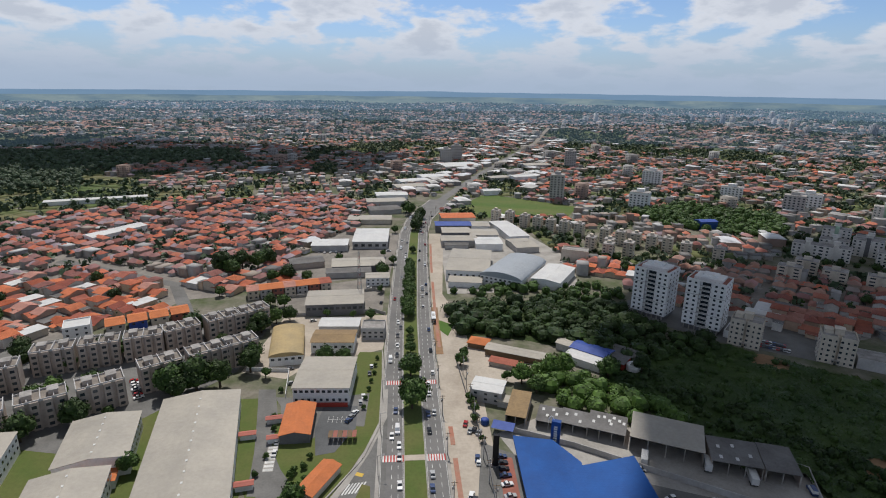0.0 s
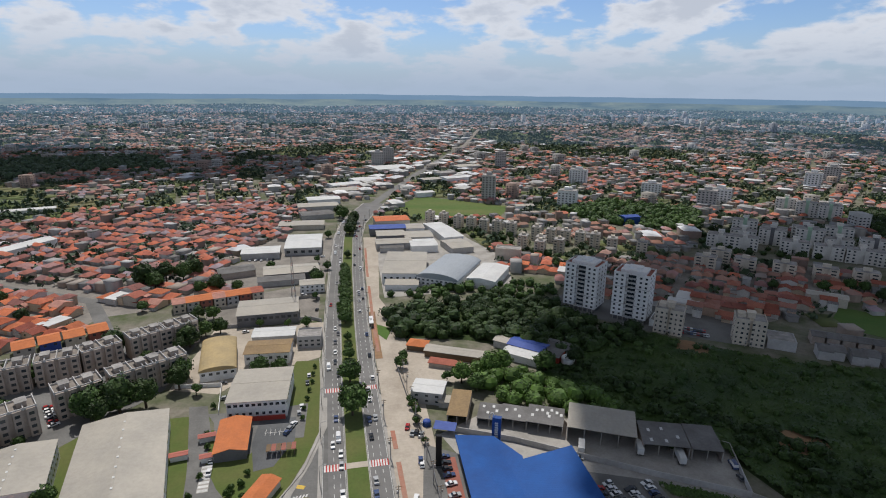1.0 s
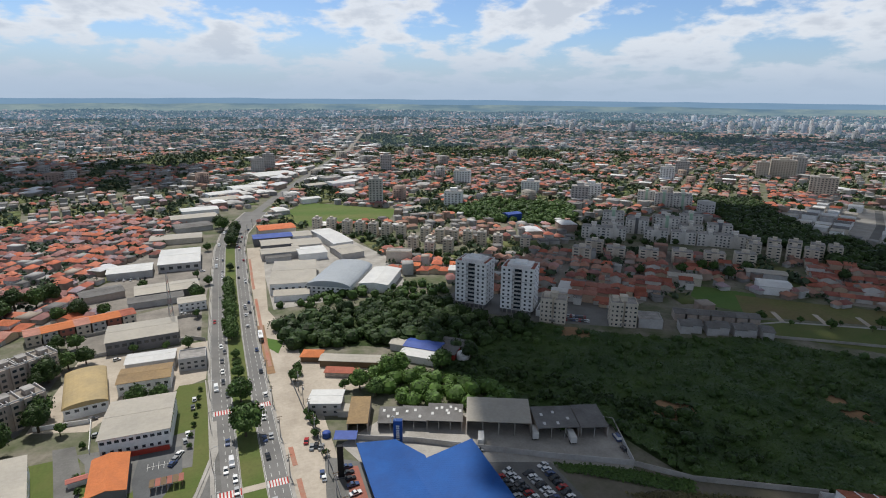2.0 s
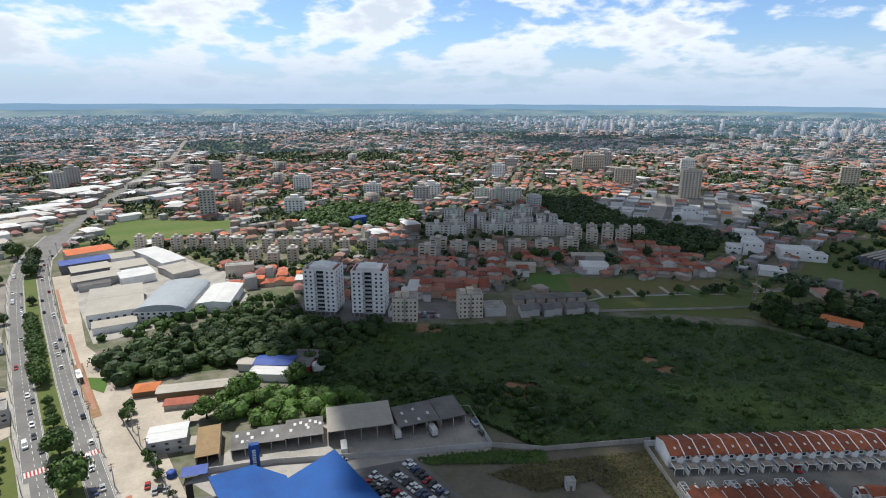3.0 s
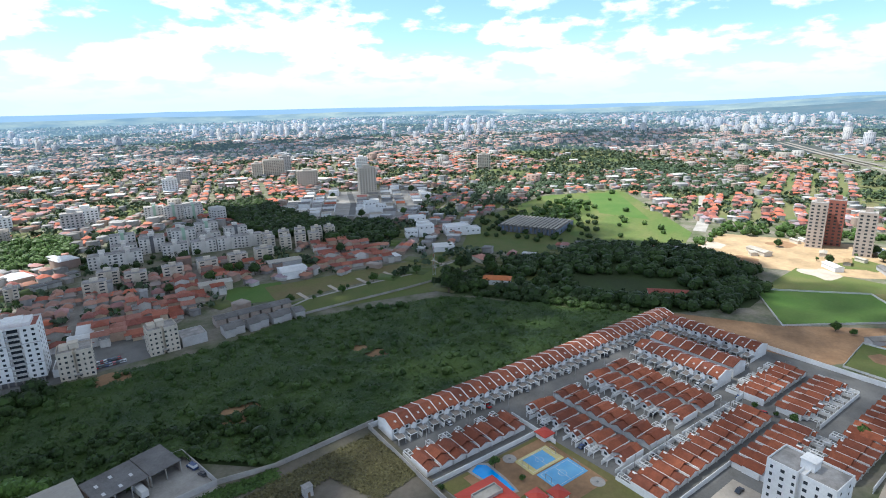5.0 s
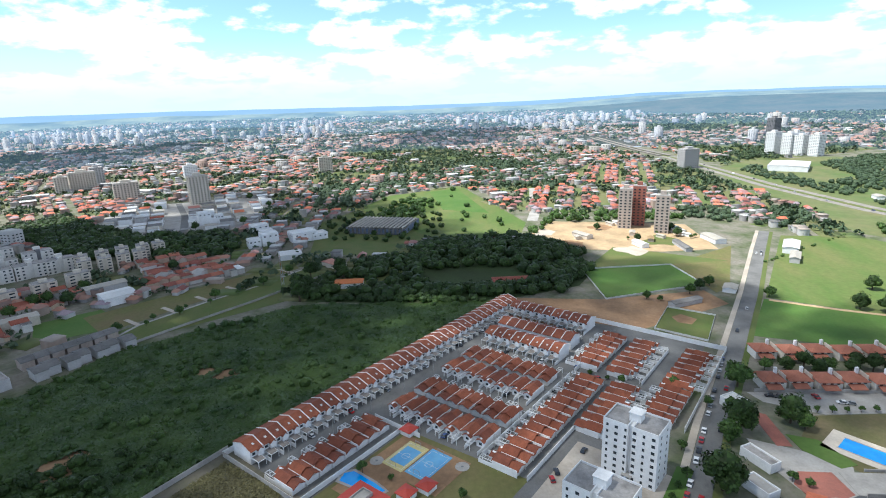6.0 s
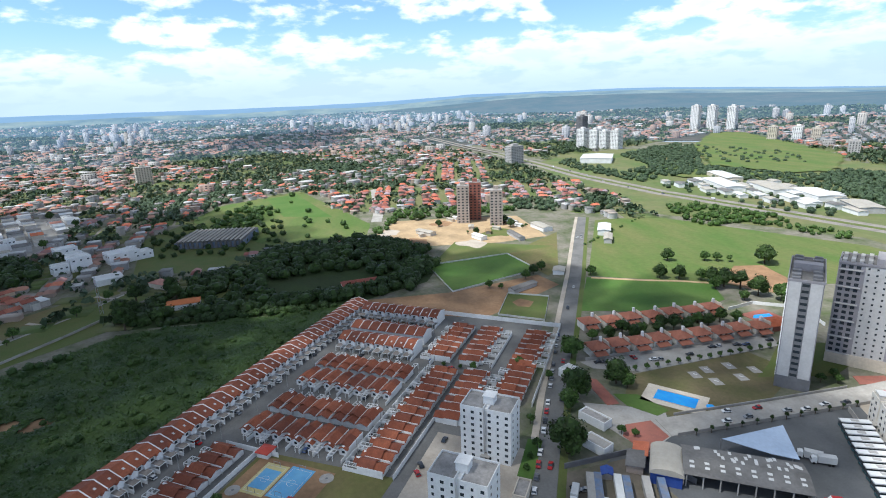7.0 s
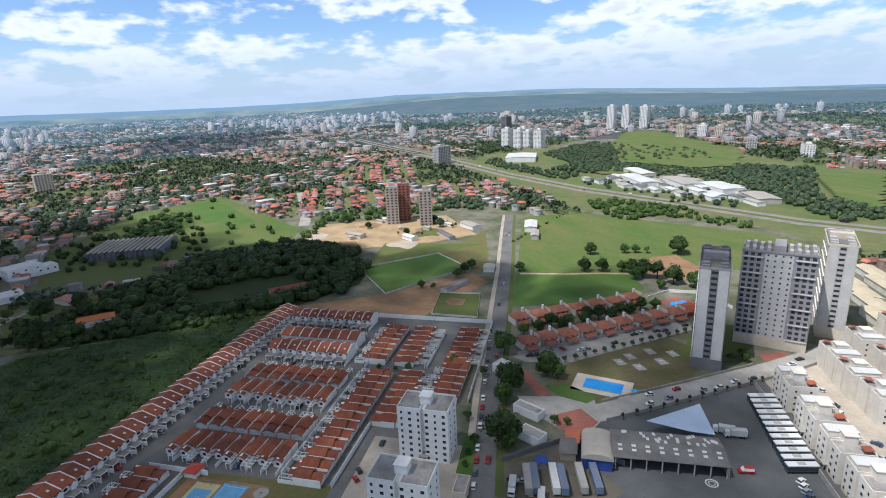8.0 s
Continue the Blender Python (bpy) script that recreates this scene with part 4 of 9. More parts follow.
def make_pole(h, arm, label):
    t = thing("street_lamp", label, "street lamp", "street lamps")
    part("pole", Shape().tube((0, 0, 0), (0, 0, h), 0.16, 0.09, 8), CONCRETE, t)
    part("arm", Shape().tube((0, 0, h - 0.3), (arm, 0, h + 0.4), 0.05, 0.04, 6), STEEL, t)
    part("lamp_head", Shape().box(arm - 0.1, arm + 0.7, -0.15, 0.15, h + 0.34, h + 0.46), STEEL, t)
    return t


def street_lamp(x, y, turn=0.0):
    return stamp("street_lamp", lambda: make_pole(8.5, 1.8, "grey concrete lamp post with one steel arm"), spot(x, y, turn))


def make_utility_pole():
    t = thing("utility_pole", "grey concrete power pole with two crossarms", "power pole", "power poles")
    part("pole", Shape().tube((0, 0, 0), (0, 0, 10), 0.2, 0.13, 8), CONCRETE, t)
    part("crossarm", Shape().box(-1.1, 1.1, -0.07, 0.07, 9.3, 9.45), TIMBER, t)
    part("crossarm", Shape().box(-0.8, 0.8, -0.07, 0.07, 8.3, 8.42), TIMBER, t)
    part("transformer", Shape().tube((0.45, 0.2, 7.0), (0.45, 0.2, 8.0), 0.3, 0.3, 8), STEEL, t)
    return t


def utility_pole(x, y, turn=0.0):
    return stamp("utility_pole", make_utility_pole, spot(x, y, turn))


def wall_run(name, line, height, mat, label, thick=0.25, category="wall"):
    t = thing(name, label, category)
    for (x0, y0), (x1, y1) in zip(line, line[1:]):
        d, a = K * math.hypot(x1 - x0, y1 - y0), math.degrees(math.atan2(y1 - y0, x1 - x0))
        part("wall_panel", Shape().box(-thick / 2, d + thick / 2, -thick / 2, thick / 2, 0, height), mat, t, at=spot(x0, y0, a))
    return t


def hall(name, label, x, y, turn, sx, sy, h, rise, wall, roof, kind="gable", bays=0, group="", windows_=(), skylights=0, category="warehouse"):
    """A long shed: walls, roof, side windows and roof lights; its ridge runs along x."""
    t = thing(name, label, category, group, at=spot(x, y, turn))
    e, sx, sy = 0.5, sx * K, sy * K
    if kind == "gable":
        part("wall", Shape().gable_wall(-sx / 2, sx / 2, -sy / 2, sy / 2, 0, h, rise), wall, t)
        part("roof", Shape().gable(-sx / 2 - e, sx / 2 + e, -sy / 2 - e, sy / 2 + e, h + 0.12, rise * (1 + 2 * e / sy)), roof, t)
        if math.hypot(x, y) < 420:
            part("ridge_cap", Shape().box(-sx / 2 - e, sx / 2 + e, -0.35, 0.35, h + rise + 0.06, h + rise + 0.2), roof, t)
    elif kind == "barrel":
        part("wall", Shape().box(-sx / 2, sx / 2, -sy / 2, sy / 2, 0, h), wall, t)
        part("roof", Shape().barrel(-sx / 2 - e, sx / 2 + e, -sy / 2 - e, sy / 2 + e, h + 0.02, rise), roof, t)
    elif kind == "hip":
        part("wall", Shape().box(-sx / 2, sx / 2, -sy / 2, sy / 2, 0, h), wall, t)
        part("roof", Shape().hip(-sx / 2 - e, sx / 2 + e, -sy / 2 - e, sy / 2 + e, h + 0.12, rise), roof, t)
    elif kind == "lean":
        part("wall", Shape().box(-sx / 2, sx / 2, -sy / 2, sy / 2, 0, h), wall, t)
        part("roof", Shape().lean(-sx / 2 - e, sx / 2 + e, -sy / 2 - e, sy / 2 + e, h + 0.2, h + 0.2 + rise), roof, t)
    else:
        part("wall", Shape().box(-sx / 2, sx / 2, -sy / 2, sy / 2, 0, h), wall, t)
        part("roof", Shape().box(-sx / 2 + 0.3, sx / 2 - 0.3, -sy / 2 + 0.3, sy / 2 - 0.3, h, h + 0.15), roof, t)
        p = Shape()
        p.box(-sx / 2, sx / 2, -sy / 2, -sy / 2 + 0.3, h, h + 0.8).box(-sx / 2, sx / 2, sy / 2 - 0.3, sy / 2, h, h + 0.8)
        p.box(-sx / 2, -sx / 2 + 0.3, -sy / 2 + 0.3, sy / 2 - 0.3, h, h + 0.8).box(sx / 2 - 0.3, sx / 2, -sy / 2 + 0.3, sy / 2 - 0.3, h, h + 0.8)
        part("parapet", p, wall, t)
    for side, count, z, w, hh in windows_:
        for k in range(count):
            u = (k + 0.5) / count - 0.5
            if side in "sn":
                window(t, u * sx, -sy / 2 if side == "s" else sy / 2, z, 0 if side == "s" else 180, w, hh)
            else:
                window(t, -sx / 2 if side == "w" else sx / 2, u * sy, z, -90 if side == "w" else 90, w, hh)
    for k in range(skylights):
        u = (k + 0.5) / skylights - 0.5
        part("roof_light", Shape().box(-0.5, 0.5, -0.35, 0.35, 0, 0.22), PALE_ROOF, t, at=Matrix.Translation((u * sx * 0.92, 0, h + rise + 0.12)))
    return t

# ---- the works west of the avenue ----
PORCH_RED = material("faded_red_sheet", (0.50, 0.16, 0.12), (0.42, 0.14, 0.11), rough=0.7, fine=1.0, spread=0.25)
hall("warehouse", "long grey sheet-metal warehouse with a low ridge", -76, 140, 107, 76, 25.5, 7.6, 1.7, WHITE_WALL, METAL_ROOF, skylights=14, windows_=(("s", 12, 4.5, 2.2, 1.2), ("e", 4, 4.0, 2.0, 1.2)))
hall("warehouse", "white-walled factory hall under a grey sheet roof", -109, 150, 110, 25, 20, 7.6, 1.5, WHITE_WALL, METAL_ROOF, skylights=6, windows_=(("s", 9, 5.6, 1.5, 1.0), ("s", 9, 2.4, 1.5, 1.0)))
hall("warehouse", "white-walled factory hall beside an orange canopy", -103, 122, 110, 24, 20, 7.6, 1.5, WHITE_WALL, METAL_ROOF, skylights=5, windows_=(("s", 9, 5.6, 1.5, 1.0), ("s", 9, 2.4, 1.5, 1.0), ("e", 6, 5.6, 1.5, 1.0)))
hall("warehouse", "tall white block with rows of small windows", -140, 138, 110, 22, 16, 8.5, 1.2, WHITE_WALL, METAL_ROOF, windows_=(("s", 8, 6.0, 1.3, 1.0), ("s", 8, 3.0, 1.3, 1.0)))
hall("canopy", "orange tiled canopy between two factory halls", -104, 136, 110, 7, 14, 3.4, 0.9, WHITE_WALL, ORANGE_ROOF)
hall("office_building", "two-storey white works office with ribbon windows under a grey roof", -45.5, 193.5, 2, 21, 24.5, 8.4, 0.9, WHITE_WALL, METAL_ROOF, windows_=(("s", 10, 6.6, 1.5, 1.2), ("s", 9, 2.6, 1.2, 1.2), ("e", 9, 6.4, 1.6, 1.2), ("w", 7, 6.4, 1.6, 1.2)))
hall("plinth_wall", "dark red low wall in front of an office", -46, 180, 2, 22, 0.6, 1.1, 0.1, RED_SHEET, RED_SHEET, kind="flat", category="wall")
hall("canteen", "low hall with an orange tiled roof and dark open front", -50, 167, 97, 19, 10, 4.0, 1.3, DARK_WALL, ORANGE_ROOF)
hall("gatehouse", "narrow gatehouse under an orange tiled roof", -36.5, 138, 68, 15, 6, 3.0, 0.9, BEIGE_WALL, ORANGE_ROOF)
hall("workshop", "old hall with an ochre barrel roof and white gable", -70, 226, 103, 30, 14, 5.2, 2.2, WHITE_WALL, OCHRE_ROOF, kind="barrel", windows_=(("w", 5, 3.6, 1.6, 1.2), ("e", 5, 3.6, 1.6, 1.2)))
hall("warehouse", "tan-roofed warehouse with a white front", -49.5, 230, 2, 19, 13, 6.2, 0.8, WHITE_WALL, RUST_ROOF, windows_=(("s", 6, 3.6, 1.6, 1.4),))
hall("warehouse", "white-roofed shed beside the avenue", -50, 247, 2, 19, 10, 5.6, 0.7, GREY_WALL, PALE_ROOF)
hall("workshop", "grey two-storey annexe with a dark band of windows", -33, 243, 2, 11, 10, 6.0, 0.5, GREY_WALL, SLAB_ROOF, kind="flat", windows_=(("s", 4, 4.2, 1.6, 1.0), ("s", 4, 1.8, 1.6, 1.0)))
hall("factory", "long grey factory with dark side walls and a pale roof", -58, 277, 8, 30, 21, 7.2, 0.9, DARK_WALL, METAL_ROOF, windows_=(("s", 10, 4.5, 2.2, 1.6),))
hall("shop", "small two-storey pale shop with a row of windows", -40, 317, 8, 14, 10, 6.0, 0.7, WHITE_WALL, METAL_ROOF, windows_=(("s", 5, 4.4, 1.3, 1.0), ("s", 5, 1.8, 1.3, 1.0)))
hall("warehouse", "weathered grey warehouse with a saw-edged roof", -56, 345, 10, 34, 18, 5.5, 1.4, DARK_WALL, METAL_ROOF)
hall("warehouse", "grey lean-to store beside a warehouse", -60, 330, 10, 28, 8, 4.0, 0.8, GREY_WALL, FIBRE_ROOF, kind="lean")
hall("supermarket", "large white flat-roofed hall with a grey front", -56, 412, 4, 26, 40, 6.5, 0.9, GREY_WALL, PALE_ROOF, windows_=(("s", 5, 3.2, 3.0, 2.2),))
hall("garage_hall", "pale roofed garage with parked cars in front", -84, 392, 6, 26, 18, 5.5, 0.9, GREY_WALL, PALE_ROOF)
hall("workshop", "low grey workshop beside the side street", -92, 350, 22, 22, 14, 4.5, 1.0, BROWN_WALL, FIBRE_ROOF)
hall("shop", "long pink-grey shop row with a sheet roof", -66, 478, 4, 38, 18, 5.0, 0.8, BEIGE_WALL, METAL_ROOF)
hall("shop", "grey shop hall beside the avenue bend", -58, 520, 18, 30, 20, 5.0, 0.8, GREY_WALL, FIBRE_ROOF)
pergola = thing("pergola", "dark red slatted pergola beside a car park", "pergola", at=spot(-33.3, 160.4, 4))
for k in range(6):
    part("slat_panel", Shape().box(-5.4 + 1.85 * k, -3.75 + 1.85 * k, -2.2, 2.2, 2.55, 2.7), RED_PAVING if k % 2 else TIMBER, pergola)
for u in (-5.0, 0.0, 5.0):
    for v in (-2.0, 2.0):
        part("post", Shape().box(u - 0.1, u + 0.1, v - 0.1, v + 0.1, 0, 2.55), TIMBER, pergola)
for x, y in ((-65.5, 160.1), (-58.1, 135.6), (-59.3, 169.6), (-55.6, 158.5)):
    hall("porch", "small red canopy at a works door", x, y, 14, 5.0, 1.8, 2.4, 0.4, WHITE_WALL, PORCH_RED, group="works porches", category="canopy")
wall_run("garden_wall", [(-27, 226), (-23, 190), (-21.5, 168), (-25, 150), (-34, 130)], 0.5, CONCRETE, "low pale wall along a lawn", 0.5)
for k in range(7):
    tree("bush", -28.5 + 0.3 * math.sin(k), 218 - 6.5 * k, 0.8)
for x, y in ((-42, 150), (-45, 143), (-41, 139), (-56, 150), (-57, 141), (-58, 165), (-60, 172), (-46, 141), (-43, 145), (-57, 128), (-63, 190)):
    tree("bush", x, y, 1.0)
for x, y, k, s in ((-96, 190, "broad", 1.15), (-104, 186, "round", 1.2), (-88, 193, "tall", 0.9), (-80, 205, "tall", 0.85), (-82, 213, "round", 1.0), (-128, 166, "broad", 0.9), (-90, 160, "round", 0.55),
                   (-140, 156, "broad", 0.95), (-96, 142, "round", 0.7), (-118, 238, "broad", 1.1), (-148, 213, "tall", 0.8), (-141, 215, "round", 1.0), (-172, 205, "tall", 0.8), (-166, 208, "round", 0.9), (-136, 190, "round", 0.8), (-84, 255, "round", 0.9), (-78, 258, "broad", 0.75),
                   (-92, 262, "tall", 0.7), (-50, 214, "round", 0.8), (-42, 214, "round", 0.7), (-56, 212, "bush", 1.5), (-37, 262, "round", 0.6), (-36, 300, "small", 1.1), (-38, 330, "round", 0.8), (-40, 336, "broad", 0.7), (-140, 330, "broad", 1.3), (-130, 336, "tall", 1.0), (-122, 342, "round", 1.2), (-133, 326, "round", 1.1), (-117, 350, "broad", 1.1),
                   (-36, 520, "broad", 1.0), (-32, 508, "round", 1.2), (-146, 182, "bright", 0.8), (-156, 205, "round", 0.7), (-42, 128, "round", 0.75), (-39, 124, "round", 0.7), (-112, 166, "small", 1.0)):
    tree(k, x, y, s * (1.3 if k not in ("bush", "small") else 1.0))


# ---- grey-brown walk-up blocks ----
def make_walkup():
    t = thing("apartment_block", "four-storey grey-brown walk-up block with pale comb-like parapets", "apartment block", "walk-up blocks")
    L, D, H = 17.6, 11.5, 12.0
    part("wall", Shape().box(-L / 2, L / 2, -D / 2 + 0.9, D / 2 - 0.9, 0, H), BROWN_WALL, t)
    for x in (-6.8, -2.3, 2.3, 6.8):
        part("bay", Shape().box(x - 1.5, x + 1.5, -D / 2, -D / 2 + 0.9, 0, H + 0.4), BROWN_WALL, t)
    part("roof", Shape().box(-L / 2 + 0.2, L / 2 - 0.2, -D / 2 + 1.1, D / 2 - 1.1, H, H + 0.12), DARK_SLAB, t)
    for y in (-D / 2 + 0.9, D / 2 - 1.2):
        part("parapet", Shape().box(-L / 2, L / 2, y, y + 0.3, H, H + 0.9), PANEL, t)
    for x in (-L / 2, -4.6, -0.15, 4.3, L / 2 - 0.3):
        part("fire_wall", Shape().box(x, x + 0.3, -D / 2 + 0.5, D / 2 - 0.5, H, H + 1.3), PANEL, t)
    for x in (-4.4, 4.4):
        part("tank_room", Shape().box(x - 1.7, x + 1.7, -2.2, 2.2, H + 0.1, H + 2.3), BROWN_WALL, t)
        part("tank_roof", Shape().box(x - 2.0, x + 2.0, -2.5, 2.5, H + 2.3, H + 2.5), SLAB_ROOF, t)
    for f in range(4):
        for x in (-6.8, -2.3, 2.3, 6.8):
            window(t, x, -D / 2, 1.7 + 2.85 * f, 0, 1.7, 1.3)
    return t


def walkup(x, y, turn):
    return stamp("walkup", make_walkup, spot(x, y, turn))


for x, y, a in ((-140, 168, 37), (-126, 179, 37), (-154, 157, 37), (-161, 205, 24), (-146, 212, 24), (-131, 219, 24), (-112, 195, 38), (-98, 206, 38), (-88, 214, 38), (-119, 228, 40), (-105, 240, 40), (-94, 249, 40), (-172, 188, 30), (-176, 172, 37), (-168, 146, 37), (-188, 192, 24)):
    walkup(x, y, a)
structure("paving", Shape().prism(plan([(-200, 160), (-120, 150), (-86, 205), (-86, 252), (-110, 262), (-200, 225)]), -0.3, 0.06), OLD_ASPHALT)
for k in range(8):
    car(-124 + 1.4 * (k % 7) + 8 * (k // 7), 196 - 2.0 * (k % 7) - 4 * (k // 7), 38)
for x, y, k, s in ((-100, 183, "tall", 1.0), (-120, 172, "bush", 1.6), (-128, 178, "small", 1.2), (-130, 226, "round", 1.1), (-112, 248, "round", 0.9), (-150, 178, "round", 1.0), (-160, 168, "broad", 1.0), (-100, 226, "round", 0.9), (-72, 200, "small", 1.2), (-88, 244, "broad", 1.2), (-90, 238, "tall", 0.8), (-182, 214, "broad", 1.1), (-60, 262, "small", 1.2),
                   (-46, 262, "small", 1.1), (-86, 276, "round", 1.0), (-94, 278, "broad", 0.9), (-34, 356, "round", 0.8), (-72, 360, "round", 0.8), (-96, 320, "broad", 1.1), (-104, 316, "round", 1.0), (-84, 318, "round", 0.9), (-40, 440, "round", 0.9), (-42, 372, "small", 1.2)):
    tree(k, x, y, s)
structure("works_yard", Shape().prism(plan([(-82, 262), (-28, 268), (-27, 228), (-58, 210), (-64, 200), (-84, 205)]), -0.3, 0.045), DUSTY)
structure("works_yard", Shape().prism(plan([(-100, 300), (-36, 330), (-32, 270), (-84, 262)]), -0.3, 0.04), STREET)
structure("works_yard", Shape().prism(plan([(-110, 440), (-36, 440), (-34, 335), (-98, 305)]), -0.3, 0.04), STREET)
wall_run("yard_wall", [(-78, 264), (-36, 272), (-30, 268)], 2.0, GREY_WALL, "grey block wall behind a factory yard", 0.25)
wall_run("yard_wall", [(-82, 206), (-64, 206), (-60, 186)], 2.0, WHITE_WALL, "white wall along the works yard", 0.25)
wall_run("yard_wall", [(-86, 290), (-40, 304), (-34, 300)], 2.0, CONCRETE, "concrete wall between two factories", 0.25)
for x, y, a in ((-90, 381, 95), (-86, 380, 95), (-82, 380, 95), (-78, 380.5, 95), (-74, 381, 95), (-40, 386, 10), (-66, 258, 20), (-34, 284, 80), (-64, 208, 10), (-44, 308, 10), (-60, 362, 12), (-70, 312, 20)):
    car(x, y, a)
# ---- showroom and workshops east of the avenue ----
def make_showroom():
    t = thing("showroom", "car showroom under two deep-blue sheet-metal roofs", "showroom", at=spot(0, 0))
    west, east = plan([(24, 156), (36.5, 153), (43, 141), (42, 100), (25, 100)]), plan([(43, 140.5), (59.5, 143), (61, 112), (60, 100), (42.3, 100)])

    def sheet(outline, lows):
        n = len(outline)
        s = Shape().add([(x, y, z) for (x, y), z in zip(outline, lows)] + [(x, y, z - 0.7) for (x, y), z in zip(outline, lows)],
                        [tuple(range(n))[::-1], tuple(range(n, 2 * n))] + [(i, (i + 1) % n, n + (i + 1) % n, n + i) for i in range(n)])
        return s

    part("west_roof", sheet(west, (6.6, 7.4, 8.3, 8.3, 6.6)), BLUE_ROOF, t)
    part("east_roof", sheet(east, (7.4, 9.6, 9.6, 9.6, 7.4)), BLUE_ROOF, t)
    part("glass_front", Shape().prism(plan([(26, 152), (36, 150), (41, 139), (40.5, 102), (27, 102)]), 0, 5.6), GLASS, t)
    part("rear_wall", Shape().prism(plan([(43.5, 138.5), (58, 140.5), (59, 112), (58.5, 102), (43.5, 102)]), 0, 6.4), WHITE_WALL, t)
    part("forecourt_paving", Shape().prism(plan([(19, 152), (23.6, 152), (24.6, 104), (19, 104)]), 0.02, 0.14), RED_PAVING, t)
    return t


make_showroom()


def make_sign_pylon():
    t = thing("sign_pylon", "tall blue sign pylon with white upright lettering", "sign", at=spot(38, 155.5, -20))
    part("column", Shape().box(-1.7, 1.7, -1.0, 1.0, 0, 13.6), BLUE_PAINT, t)
    arc = Shape()
    for k in range(8):
        a, b = math.pi * k / 8, math.pi * (k + 1) / 8
        arc.tube((-1.9 + 1.0 * math.cos(a), 0, 12.6 + 2.6 * math.sin(a)), (-1.9 + 1.0 * math.cos(b), 0, 12.6 + 2.6 * math.sin(b)), 0.12, 0.12, 6)
    part("white_hoop", arc, WHITE_WALL, t)
    for k, z in enumerate((5.2, 6.3, 7.3, 8.2, 9.2, 10.2, 11.1)):
        part("letter_bar", Shape().box(-0.62, 0.62, -1.06, -1.0, z, z + 0.7), PAINT, t)
    return t


make_sign_pylon()
totem = thing("sign_totem", "slim black sign tower beside the forecourt", "sign", at=spot(17.7, 148, -8))
part("column", Shape().box(-1.1, 1.1, -0.7, 0.7, 0.5, 13.2), BLACK_PAINT, totem)
part("plinth", Shape().box(-1.6, 1.6, -1.2, 1.2, 0, 0.5), DARK_WALL, totem)
tank = thing("water_tank", "round blue water tank on the ground", "water tank", at=spot(16, 171))
part("drum", Shape().tube((0, 0, 0), (0, 0, 1.9), 1.9, 1.7, 14), BLUE_PAINT, tank)
part("lid", Shape().ball((0, 0, 1.9), 1.65, 0.45, 14, 4, True), BLUE_TARP, tank)


def open_shed(label, x, y, turn, sx, sy, h, rise, roof, bays, name="shed", lights=()):
    """An open-fronted shed that looks towards -y."""
    t = thing(name, label, "shed", "workshop sheds", at=spot(x, y, turn))
    sx, sy = sx * K, sy * K
    part("roof", Shape().lean(-sx / 2, sx / 2, -sy / 2, sy / 2, h, h + rise), roof, t)
    part("back_wall", Shape().box(-sx / 2, sx / 2, sy / 2 - 0.4, sy / 2 - 0.2, 0, h + rise - 0.3), DARK_WALL, t)
    for x_ in (-sx / 2 + 0.1, sx / 2 - 0.3):
        part("side_wall", Shape().box(x_, x_ + 0.2, -sy / 2 + 1.2, sy / 2 - 0.4, 0, h - 0.3), BROWN_WALL, t)
    for k in range(bays + 1):
        u = -sx / 2 + 0.3 + k * (sx - 0.6) / bays
        part("post", Shape().box(u - 0.15, u + 0.15, -sy / 2 + 0.4, -sy / 2 + 0.7, 0, h - 0.2), CONCRETE, t)
    for u, v in lights:
        part("roof_light", Shape().box(-0.55, 0.55, -0.9, 0.9, 0, 0.06), PALE_ROOF, t, at=pose(u * sx, v * sy, h + rise * (v + 0.5) + 0.03, math.degrees(math.atan2(rise, sy)), 0, 0))
    return t


open_shed("large open workshop shed with a grey sheet roof", 76.5, 159.5, -22, 23, 15, 6.4, 0.8, METAL_ROOF, 4)
open_shed("dark fibre-cement shed with white roof lights", 94.5, 150.5, -15, 15, 13, 5.4, 0.6, FIBRE_ROOF, 3, lights=((-0.3, 0.1), (-0.3, -0.3), (0.0, 0.2), (0.02, -0.3), (0.3, -0.1)))
open_shed("grey open shed beside the yard wall", 107, 147.5, -15, 10, 14, 5.2, 0.5, FIBRE_ROOF, 2)
open_shed("patched workshop roof with scattered white sheets", 58.5, 166.5, -22, 13, 11, 4.6, 0.5, FIBRE_ROOF, 3, lights=((-0.25, 0.2), (-0.1, 0.25), (0.05, 0.1), (0.1, -0.05), (0.3, 0.2), (0.15, 0.3), (-0.35, -0.1), (0.42, 0.1)))
open_shed("shabby grey lean-to workshop", 48, 170, -22, 10, 9, 4.0, 0.6, FIBRE_ROOF, 2, lights=((-0.3, 0.1), (0.0, 0.2), (0.2, -0.2)))
open_shed("shabby grey lean-to with torn pale sheets", 39.5, 172, -18, 9, 10, 3.8, 0.6, FIBRE_ROOF, 2, lights=((-0.3, 0.25), (0.1, 0.3), (0.25, 0.05), (-0.1, -0.1)))
open_shed("ochre-roofed timber shed with a dark front", 29, 178, -16, 7.5, 17, 4.4, 0.9, RUST_ROOF, 2)
hall("workshop", "two-storey grey-white workshop with small windows", 18.5, 189, -17, 12, 9.5, 6.0, 0.5, GREY_WALL, PALE_ROOF, windows_=(("s", 3, 4.3, 1.4, 0.9), ("s", 3, 1.8, 1.4, 0.9)))
hall("hut", "low grey annexe with a dark doorway", 24.5, 183, -17, 5, 4, 3.0, 0.4, GREY_WALL, METAL_ROOF, kind="lean")
